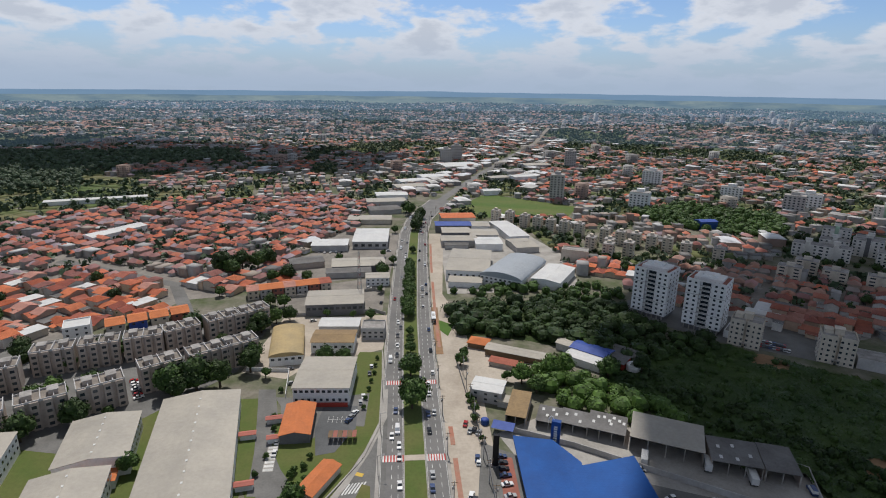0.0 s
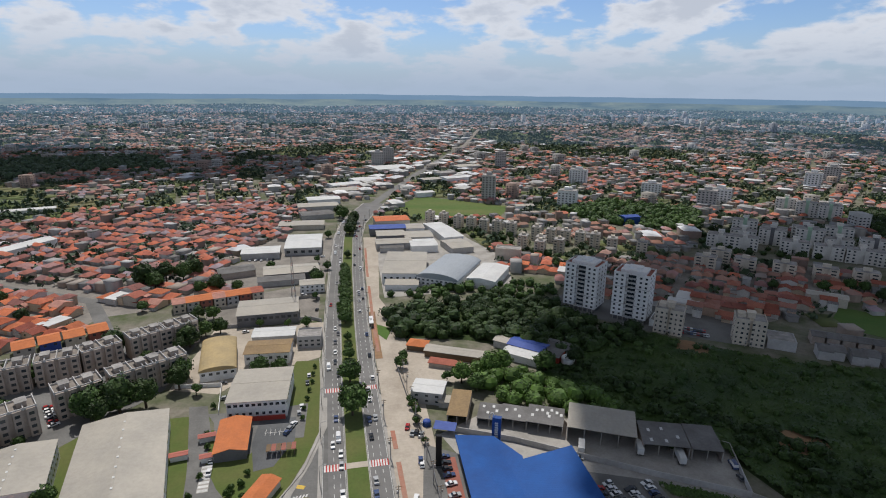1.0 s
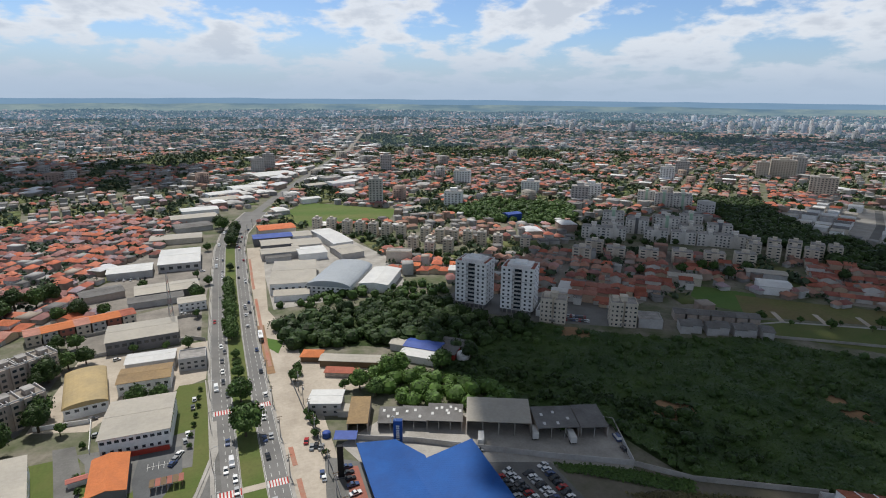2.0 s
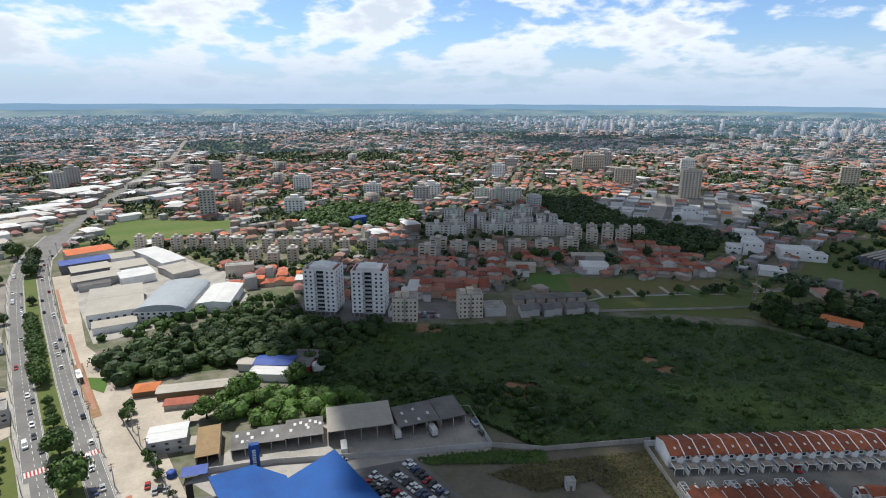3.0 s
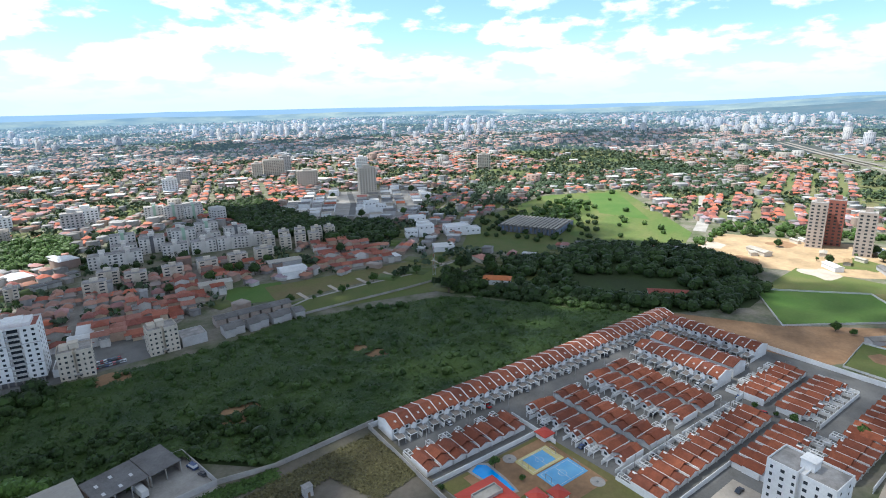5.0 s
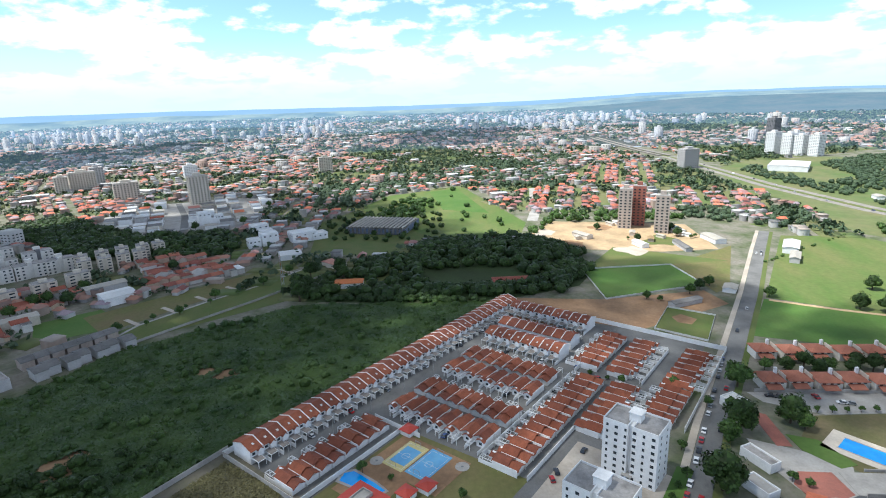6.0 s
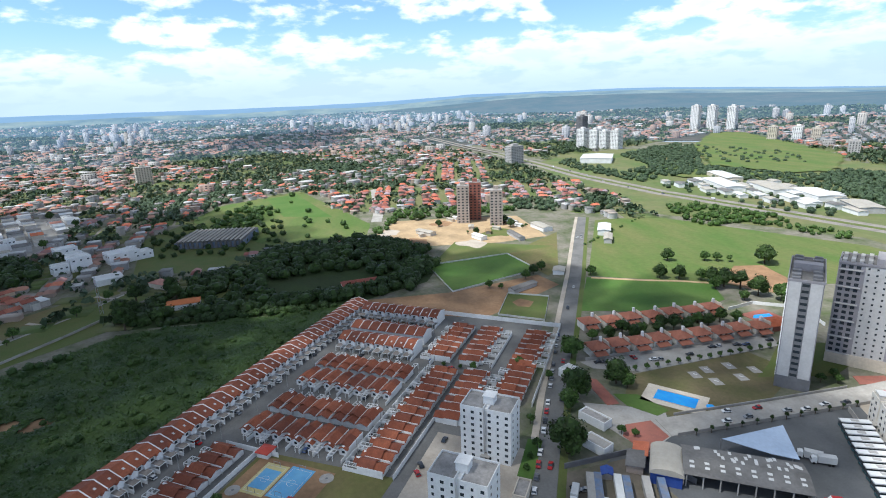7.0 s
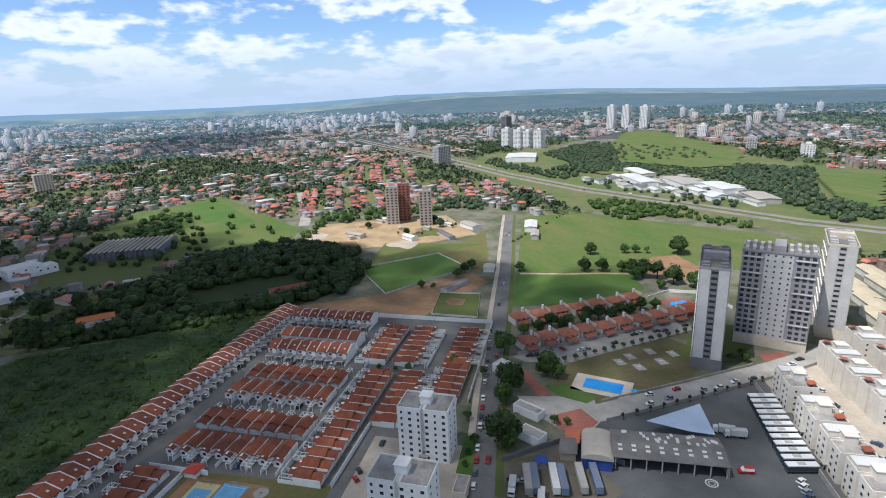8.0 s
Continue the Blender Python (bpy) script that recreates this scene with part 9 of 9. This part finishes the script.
        solids("far_tower_windows", panes_of(c, w, d, h, a, 18), SIDES[:4], air(GLASS), "dark window rows of distant towers")

    def far_trees(t, air, k):
        g = t[:, 2]
        centres = np.array([(x, y, far_rise(x, y) + 2.6 * gg) for x, y, gg in t])
        r = 3.4 * g * dice.uniform(0.7, 1.3, len(t))
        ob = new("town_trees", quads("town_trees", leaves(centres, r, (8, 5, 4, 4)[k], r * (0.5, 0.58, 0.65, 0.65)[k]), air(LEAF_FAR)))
        tagged(ob, "green trees between the roofs of the town", "vegetation", "", "stuff")

    belts(tiled, tiled_houses)
    belts(plain, plain_houses)
    belts(blocks, mid_rises)
    belts(sheds, far_sheds)
    belts(lawns, far_lawns)
    # towers of the centre
    towers = []
    for turn0, turn1, r0, r1, count in ((40, 62, 2100, 3300, 80), (62, 76, 2000, 3000, 30), (86, 104, 2000, 3000, 62), (104, 116, 1600, 2400, 14), (22, 42, 2000, 3300, 14), (120, 150, 1700, 2700, 16), (-10, 22, 2000, 3300, 6)):
        for k in range(count):
            r, b = dice.uniform(r0, r1), radians((turn0 + turn1) / 2 + (turn1 - turn0) * 0.5 * np.clip(dice.normal(0, 0.5), -1, 1))
            x, y = r * math.sin(b), r * math.cos(b)
            towers.append((x, y, far_rise(x, y), dice.uniform(11, 20), dice.uniform(11, 20), dice.uniform(14, 40), dice.uniform(0, 1.5)))
    belts(towers, high_rises)
    # trees between the roofs
    belts([(x + dice.uniform(-8, 8) * g, y + dice.uniform(-8, 8) * g, g) for x, y, g in trees_ + small], far_trees)


far_town()
# ---- scrub, woods and the green of the town ----
def scatter(outline, gap, seed=0):
    xs, ys = [p[0] for p in outline], [p[1] for p in outline]
    dice = np.random.default_rng(seed)
    out = []
    for x in np.arange(min(xs), max(xs), gap):
        for y in np.arange(min(ys), max(ys), gap):
            px, py = x + dice.uniform(-0.6, 0.6) * gap, y + dice.uniform(-0.6, 0.6) * gap
            if inside(px, py, outline):
                out.append((px, py))
    return out


def thicket(name, label, outline, gap, low, high, mat, count=70, spray=0.55, seed=0, core=0.88, clear=(), flat=0.75):
    """A stand of bushes or trees nobody could count."""
    pts = [p for p in scatter(outline, gap, seed) if not any(inside(p[0], p[1], c) for c in clear)]
    dice = np.random.default_rng(seed + 1)
    n = len(pts)
    swell = np.array([0.45 + 0.5 * noise.noise(Vector((x / 26, y / 26, seed))) + 0.35 * noise.noise(Vector((x / 9, y / 9, seed))) for x, y in pts])
    r = (low + (high - low) * np.clip(swell, 0, 1)) * dice.uniform(0.75, 1.2, n)
    centres = np.array([(x, y, far_rise(x, y) + rr * 0.62) for (x, y), rr in zip(pts, r)])
    q = [leaves(centres, r, count, np.clip(r * 0.16, spray * 0.5, spray), flat)]
    if core:
        q += [LUMPS[k % 10] * np.array([1, 1, flat / 0.75]) * rr * core + c for k, (c, rr) in enumerate(zip(centres, r))]
    ob = new(name, quads(name, np.concatenate(q), mat))
    return tagged(ob, label, "vegetation", "", "stuff")


def brush(outline, label, mat, cell=1.3, seed=1, tall=1.0, bare=()):
    """Low scrub grown together: a swelling canopy with leaf sprays standing out of it."""
    xs, ys = [p[0] for p in outline], [p[1] for p in outline]

    def swell(x, y):
        big = noise.noise(Vector((x / 24, y / 24, seed)))
        return tall * max(0.06, 1.1 + 1.3 * big + 0.85 * noise.noise(Vector((x / 7.5, y / 7.5, seed + 4))) + 0.45 * noise.noise(Vector((x / 2.6, y / 2.6, seed + 9))))

    nx, ny = int((max(xs) - min(xs)) / cell) + 2, int((max(ys) - min(ys)) / cell) + 2
    s, index, spots = Shape(), {}, []
    for i in range(nx):
        for j in range(ny):
            x, y = min(xs) + i * cell, min(ys) + j * cell
            if inside(x, y, outline) and not any(math.hypot(x - a, y - b) < r * (1 + 0.35 * math.sin(3 * math.atan2(y - b, x - a) + a)) for a, b, r in bare):
                index[i, j] = len(s.v)
                s.v.append((x + 0.4 * noise.noise(Vector((x, y, 1.0))), y + 0.4 * noise.noise(Vector((x, y, 5.0))), swell(x, y)))
    s.f = [(k, index[i + 1, j], index[i + 1, j + 1], index[i, j + 1]) for (i, j), k in index.items() if (i + 1, j) in index and (i + 1, j + 1) in index and (i, j + 1) in index]
    data = s.mesh("scrubland", mat)
    data.polygons.foreach_set("use_smooth", np.ones(len(data.polygons), dtype=bool))
    tagged(new("scrubland", data), label, "vegetation", "", "stuff")
    dice = np.random.default_rng(seed)
    base = np.array(s.v)
    place = np.concatenate([base + dice.uniform(-0.6, 0.6, base.shape) * np.array([1, 1, 0.15]) + np.array([0, 0, 0.08]) for k in range(4)])
    normal = dice.normal(scale=0.42, size=place.shape) + np.array([0, 0, 1.0])
    normal /= np.linalg.norm(normal, axis=1, keepdims=True)
    a = np.cross(normal, dice.normal(size=place.shape))
    a /= np.linalg.norm(a, axis=1, keepdims=True)
    b = np.cross(normal, a)
    size = dice.uniform(0.16, 0.42, (len(place), 1))
    q = np.stack([place - a * size - b * size * 0.6, place + a * size * 0.7 - b * size, place + a * size + b * size * 0.7, place - a * size * 0.6 + b * size], axis=1)
    tagged(new("scrub_leaves", quads("scrub_leaves", q, mat)), "leaf sprays of low green scrub", "vegetation", "", "stuff")


BARE = [(144.4 * K, 146.2 * K, 6.5), (208 * K, 120.8 * K, 4.5), (210.5 * K, 132.4 * K, 3.5), (145.6 * K, 220.1 * K, 7)]
for x, y, r in BARE:
    structure("bare_patch", Shape().prism([(x + 1.5 * r * math.cos(a), y + 1.5 * r * math.sin(a)) for a in [i * math.pi / 8 for i in range(16)]], -0.1, 0.1), EARTH)
brush(PATCHES[0][3], "dense dark-green scrub grown together in shade", LEAF_SCRUB, bare=BARE)
thicket("scrubland", "taller dark bushes standing in the scrub", PATCHES[0][3], 7.6, 0.8, 3.2, LEAF_SCRUB, 80, 0.36, 31)
thicket("scrubland", "lighter green bushes along the edge of the scrub", plan([(70, 205), (112, 155), (126, 118), (150, 104), (160, 120), (120, 180), (90, 212)]), 6.5, 1.6, 3.8, LEAF_DARK, 140, 0.36, 2)
thicket("woodland", "dense dark-green wood of tall trees", PATCHES[1][3], 7.0, 3.4, 6.2, LEAF_DARK, 190, 0.4, 3)
thicket("woodland", "bright green trees behind the workshops", plan([(42, 215), (56, 205), (72, 196), (84, 180), (90, 172), (76, 168), (62, 174), (48, 182), (38, 196)]), 6.5, 3.2, 5.6, LEAF_BRIGHT, 210, 0.36, 4)
thicket("woodland", "dark trees between a compound and the towers", plan([(66, 232), (84, 218), (106, 222), (138, 236), (104, 260), (82, 270)]), 6.8, 3.0, 5.6, LEAF_DARK, 180, 0.4, 5)
thicket("woodland", "dark wooded belt behind the houses", plan([(300, 122), (322, 124), (306, 70), (310, 10), (318, -40), (372, -66), (384, -50), (336, -30), (322, 10), (318, 62), (316, 100)]), 6.0, 3.8, 6.4, LEAF_DARK, 90, 0.6, 6)
thicket("woodland", "dark wood beside the long sheds", plan([(392, 70), (430, 62), (452, 10), (438, -40), (398, -66), (380, -40), (400, 0), (398, 40)]), 6.5, 4.2, 7.0, LEAF_DARK, 80, 0.65, 7)
thicket("woodland", "dark trees lining a gully", plan([(489, 516), (523, 502), (560, 486), (505, 405), (462, 330), (470, 285), (478, 253), (440, 225), (416, 217), (384, 246), (384, 311), (410, 370), (444, 429)]), 8.0, 3.8, 6.5, LEAF_DARK, 60, 0.7, 8)
thicket("woodland", "trees below the white blocks", plan([(200, 470), (262, 440), (300, 460), (330, 520), (260, 580), (190, 540)]), 8.0, 3.5, 6.0, LEAF_MID, 60, 0.7, 9)
thicket("woodland", "trees along the foot of the grassy hill", plan([(36, 505), (60, 498), (118, 506), (116, 470), (80, 480), (50, 486)]), 7.0, 2.5, 4.6, LEAF_DARK, 60, 0.6, 10)
thicket("woodland", "trees in the park behind the sheds", plan([(520, 140), (640, 118), (640, 60), (540, 90)]), 11.0, 3.0, 5.4, LEAF_MID, 50, 0.7, 11)
thicket("woodland", "woods between the meadow and the highway", plan([(490, -322), (482, -352), (440, -372), (412, -380), (385, -345), (402, -302), (440, -300)]), 8.5, 2.0, 4.8, LEAF_MID, 60, 0.6, 12)
thicket("woodland", "dense dark wood round a hidden clearing", plan([(312, 108), (345, 118), (392, 92), (400, 40), (402, -20), (384, -52), (338, -34), (320, 10), (316, 62)]), 9.5, 3.6, 6.4, LEAF_DARK, 90, 0.6, 61, clear=(plan([(362.6, 53.7), (370.2, 5.7), (348.4, -26.6), (316.2, -21.5), (311.2, 7.5), (319.1, 43.8)]), plan([(361.1, 134.8), (367.4, 93.7), (299.8, 73.5), (293.9, 107.4)])))
brush(plan([(98, 114), (118, 108), (150, 92), (136, 66), (120, 72), (124, 92), (106, 98)]), "dry weeds and low bushes on a waste lot", LEAF_DRY, 0.9, 24, 0.3)
brush(plan([(84, 134), (108, 122), (122, 111), (118, 106), (104, 116), (86, 128)]), "rough green weeds along a boundary wall", LEAF_MID, 0.8, 25, 0.45)
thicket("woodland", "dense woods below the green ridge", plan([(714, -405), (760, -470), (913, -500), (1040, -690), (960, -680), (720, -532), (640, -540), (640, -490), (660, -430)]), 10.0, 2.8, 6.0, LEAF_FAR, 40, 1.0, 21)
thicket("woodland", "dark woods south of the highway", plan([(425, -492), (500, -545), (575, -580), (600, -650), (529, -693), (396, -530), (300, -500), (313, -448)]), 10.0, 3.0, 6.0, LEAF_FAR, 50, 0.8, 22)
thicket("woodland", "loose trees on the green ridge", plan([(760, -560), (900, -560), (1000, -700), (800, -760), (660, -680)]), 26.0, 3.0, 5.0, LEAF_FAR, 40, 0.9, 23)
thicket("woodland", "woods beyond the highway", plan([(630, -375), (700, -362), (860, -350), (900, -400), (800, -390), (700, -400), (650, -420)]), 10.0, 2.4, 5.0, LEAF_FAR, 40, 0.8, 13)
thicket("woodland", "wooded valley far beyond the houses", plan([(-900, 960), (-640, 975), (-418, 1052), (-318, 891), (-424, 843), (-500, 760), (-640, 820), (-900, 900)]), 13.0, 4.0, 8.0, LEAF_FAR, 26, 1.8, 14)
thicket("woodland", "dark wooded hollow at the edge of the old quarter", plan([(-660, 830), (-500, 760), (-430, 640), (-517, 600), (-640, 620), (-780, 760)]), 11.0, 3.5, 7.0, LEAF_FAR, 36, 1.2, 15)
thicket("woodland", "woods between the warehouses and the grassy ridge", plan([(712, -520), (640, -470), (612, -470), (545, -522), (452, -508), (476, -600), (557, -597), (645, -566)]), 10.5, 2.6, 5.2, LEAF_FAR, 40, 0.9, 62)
thicket("woodland", "loose trees and bushes along the highway", plan([(405, -376), (385, -345), (356, -350), (326, -372), (340, -388), (376, -374)]), 10.0, 1.8, 4.2, LEAF_MID, 50, 0.7, 63)
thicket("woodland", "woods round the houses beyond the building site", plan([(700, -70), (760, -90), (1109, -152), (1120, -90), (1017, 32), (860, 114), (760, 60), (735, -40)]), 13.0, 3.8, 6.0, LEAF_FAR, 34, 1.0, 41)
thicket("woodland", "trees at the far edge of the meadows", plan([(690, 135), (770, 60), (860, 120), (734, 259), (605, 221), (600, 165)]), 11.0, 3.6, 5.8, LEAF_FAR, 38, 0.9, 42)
thicket("woodland", "loose trees in the far meadow", plan([(660, 135), (735, 55), (513, -20), (445, -10), (462, 55), (593, 150)]), 42.0, 2.2, 5.0, LEAF_MID, 50, 0.7, 43)
thicket("woodland", "trees and bushes round the building site", plan([(436, -8), (520, -45), (560, -60), (560, -150), (520, -175), (512, -110), (520, -58), (440, -20)]), 10.0, 2.6, 4.8, LEAF_MID, 50, 0.7, 44)
thicket("woodland", "trees beside the junction with the highway", plan([(520, -180), (570, -175), (566, -270), (520, -300), (480, -240), (505, -210)]), 10.0, 3.0, 5.2, LEAF_FAR, 40, 0.8, 45)
thicket("hedge", "clipped green hedge along a meadow", plan([(455, -278), (458, -281), (380, -182), (377, -180)]), 2.4, 1.0, 1.6, LEAF_MID, 40, 0.4, 46)
thicket("hedge", "dark hedge of young trees before a wall", plan([(300, 118), (306, 112), (306, 8), (300, 8)]), 4.0, 2.4, 3.8, LEAF_DARK, 60, 0.5, 47)
thicket("street_trees", "garden trees between slim cream blocks", plan([(44, 480), (118, 432), (180, 378), (200, 360), (190, 352), (110, 372), (104, 392), (70, 440), (50, 462)]), 10.5, 2.2, 4.2, LEAF_DARK, 60, 0.6, 51)
thicket("street_trees", "trees between the white blocks of a dense cluster", plan([(250, 378), (300, 350), (380, 350), (420, 300), (400, 400), (330, 460), (280, 450)]), 13.0, 2.4, 4.4, LEAF_DARK, 60, 0.6, 52)
thicket("street_trees", "trees and bushes round a barrel-roofed hall", plan([(3, 300), (20, 312), (60, 316), (92, 318), (110, 300), (90, 288), (60, 302), (20, 292)]), 7.0, 2.4, 4.4, LEAF_MID, 70, 0.5, 53)
thicket("street_trees", "trees among the warehouses by the highway", plan([(592, -375), (443, -392), (392, -425), (437, -500), (537, -520), (630, -484)]), 17.0, 2.4, 4.6, LEAF_FAR, 40, 0.8, 54)
thicket("street_trees", "loose trees round the long dark shed", plan([(440, 150), (440, 70), (470, 50), (560, 60), (560, 160), (500, 175)]), 15.0, 2.4, 4.6, LEAF_DARK, 50, 0.7, 55)
thicket("woodland", "dark trees round two red-roofed villas", plan([(308, 122), (330, 128), (392, 92), (398, 40), (372, 44), (352, 84), (334, 84), (320, 106)]), 9.0, 3.4, 5.6, LEAF_DARK, 80, 0.6, 57, clear=(plan([(318, 106), (338, 106), (338, 88), (318, 88)]),))
# ---- markings, street trees and traffic on the avenue ----
def along(line, d):
    """A place and turn d metres along a line."""
    for (x0, y0), (x1, y1) in zip(line, line[1:]):
        n = math.hypot(x1 - x0, y1 - y0)
        if d <= n:
            return x0 + (x1 - x0) * d / n, y0 + (y1 - y0) * d / n, math.atan2(y1 - y0, x1 - x0)
        d -= n
    return x1, y1, math.atan2(y1 - y0, x1 - x0)


def beside(d, side):
    """A place on the avenue d metres along it and side metres to its right, in plan units, with its turn in degrees."""
    x, y, a = along(AVENUE, d)
    return (x + side * math.sin(a)) / K, (y - side * math.cos(a)) / K, math.degrees(a)


dashes = Shape()
for side in (-8.6, -6.3, 6.2, 9.0):
    for k in range(90):
        x, y, a = beside(60 + 5.0 * k, side)
        dashes.box(-1.1, 1.1, -0.09, 0.09, 0.10, 0.125, spot(x, y, a))
for side in (-12.6, -4.5, 4.3, 11.4):
    dashes.ribbon([(beside(60 + 10 * k, side)[0] * K, beside(60 + 10 * k, side)[1] * K) for k in range(46)], -0.07, 0.07, 0.10, 0.124)
structure("lane_markings", dashes, PAINT)
for d in (105, 160):
    stripes, reds = Shape(), Shape()
    for lo, hi in ((-12.4, -4.4), (4.2, 11.2)):
        n = 7
        for k in range(n):
            side = lo + (hi - lo) * (k + 0.5) / n
            x, y, a = beside(d, side)
            stripes.box(-1.9, 1.9, -0.3, 0.3, 0.10, 0.13, spot(x, y, a))
            x, y, a = beside(d, side + (hi - lo) / n / 2)
            reds.box(-1.9, 1.9, -0.28, 0.28, 0.10, 0.128, spot(x, y, a))
    structure("crossing_bars", stripes, PAINT)
    structure("crossing_bars", reds, RED_PAINT)
structure("crossing_path", Shape().ribbon([(beside(105.0, -3.9)[0] * K, beside(105.0, -3.9)[1] * K), (beside(105.0, 3.7)[0] * K, beside(105.0, 3.7)[1] * K)], -1.6, 1.6, 0.1, 0.30), DUSTY)
structure("slip_road", Shape().prism(plan([(-19.3, 174.2), (-15.8, 132.9), (-22.4, 130.9), (-30.6, 130.7), (-28.2, 137.3), (-23.7, 152.2)]), -0.2, 0.108), OLD_ASPHALT, "worn asphalt slip road joining the avenue")
zebra = Shape()
for k in range(8):
    zebra.box(-2.91, 2.91, -0.27, 0.27, 0.1, 0.132, spot(-29.9 + 0.957 * k, 135.6 + 0.229 * k, 71.6))
structure("crossing_bars", zebra, PAINT)
structure("slip_marking", Shape().box(-2.0, 2.0, -0.9, 0.9, 0.1, 0.134, spot(-25.3, 142.9, -18.4)), YELLOW_PAINT)
structure("lawn_island", Shape().prism(plan([(-23.5, 138.4), (-20.9, 137.5), (-20.1, 132.1), (-24.6, 132)]), -0.1, 0.2), DRY_GRASS)
structure("footpath", Shape().ribbon(plan([(-22.1, 192.9), (-20.5, 173.5), (-24, 154), (-28.4, 138.8), (-32, 129.6)]), -1.2, 1.2, -0.1, 0.2), CONCRETE)

for d, kind, s in ((138, "round", 1.55), (166, "round", 1.25), (190, "round", 0.8), (200, "round", 0.6), (212, "round", 0.55)):
    x, y, a = beside(d, -0.4)
    tree(kind, x, y, s)
for k in range(19):
    x, y, a = beside(236 + 5.6 * k, -1.6 + 0.8 * math.sin(2 * k))
    tree("round", x, y, 0.86 + 0.12 * math.sin(k))
for d in (372, 448, 455, 466, 474, 482, 500):
    x, y, a = beside(d, 0.0)
    tree("broad", x, y, 1.15 if d > 400 else 0.6)
for k in range(18):
    x, y, a = beside(70 + 26 * k, -13.4)
    street_lamp(x, y, a - 90)
    x, y, a = beside(80 + 26 * k, 12.3)
    utility_pole(x, y, a + 90)
TRAFFIC = random.Random(51)
for d, side in ((74, -10.5), (79, -5.6), (90, -5.7), (88, 5.6), (95, 6.0), (105, -5.8), (112, -5.9), (121, 6.2), (133, 6.3), (136, -7.4), (134, 8.9), (118, -8.8)):
    x, y, a = beside(d, side)
    car(x, y, a if side > 0 else a + 180)
for k in range(64):
    d = 150 + 6.0 * k + TRAFFIC.uniform(-2, 2)
    side = TRAFFIC.choice((-10.6, -7.4, -5.8, 5.6, 7.6, 10.2))
    if TRAFFIC.random() < 0.6:
        x, y, a = beside(d, side)
        car(x, y, a if side > 0 else a + 180, 2 if TRAFFIC.random() < 0.08 else None)
x, y, a = beside(122, -6.6)
car(x, y, a + 180, 2)
x, y, a = beside(232, 13.5)
stamp("bus", make_bus, spot(x, y, a, 0.1))
for k in range(14):
    x, y, a = along(HIGHWAY, 420 + 62 * k)
    side = TRAFFIC.choice((-9, -6, 6, 9))
    car((x + side * math.sin(a)) / K, (y - side * math.cos(a)) / K, math.degrees(a), 2 if k % 6 == 0 else None)
for x, y, a in ((-30.5, 183, 100), (-30, 187, 100), (-31.5, 176, 60), (-32.3, 173.5, 60), (-33, 171, 60), (-54, 169, 97), (-55, 158, 97), (-54, 152, 97), (-54.5, 184, 20), (-30, 205, 95), (-30, 211, 95), (-51, 188, 10), (-60, 196, 15), (-58, 200, 15)):
    car(x, y, a)
bays = Shape()
for k in range(5):
    bays.box(-0.07, 0.07, -2.2, 2.2, 0.09, 0.115, spot(-40.5 + 1.6 * k, 172, 4))
bays.box(-4, 4, -0.07, 0.07, 0.09, 0.115, spot(-37.3, 172, 4))
structure("parking_lines", bays, PAINT)
court = thing("paved_plot", "white-lined paved plot in a lawn", "paving", at=spot(-54.65, 149.8, 8.38))
part("slab", Shape().box(-1.9, 1.9, -7.5, 7.5, 0, 0.14), CONCRETE, court)
for k in range(7):
    part("bar", Shape().box(-1.7, 1.7, -7.2 + 2.14 * k, -5.91 + 2.14 * k, 0.14, 0.16), PAINT, court)
for lo, hi in ((62, 104), (112, 124), (196, 232), (240, 300), (320, 400)):
    structure("cycle_path", Shape().ribbon([(beside(lo + (hi - lo) * k / 6, 15.0)[0] * K, beside(lo + (hi - lo) * k / 6, 15.0)[1] * K) for k in range(7)], -0.9, 0.9, -0.1, 0.15), CYCLE_PATH)
structure("red_earth_verge", Shape().ribbon([(beside(188 + 8 * k, 14.2)[0] * K, beside(188 + 8 * k, 14.2)[1] * K) for k in range(9)], -1.6, 2.6, -0.1, 0.12), EARTH)
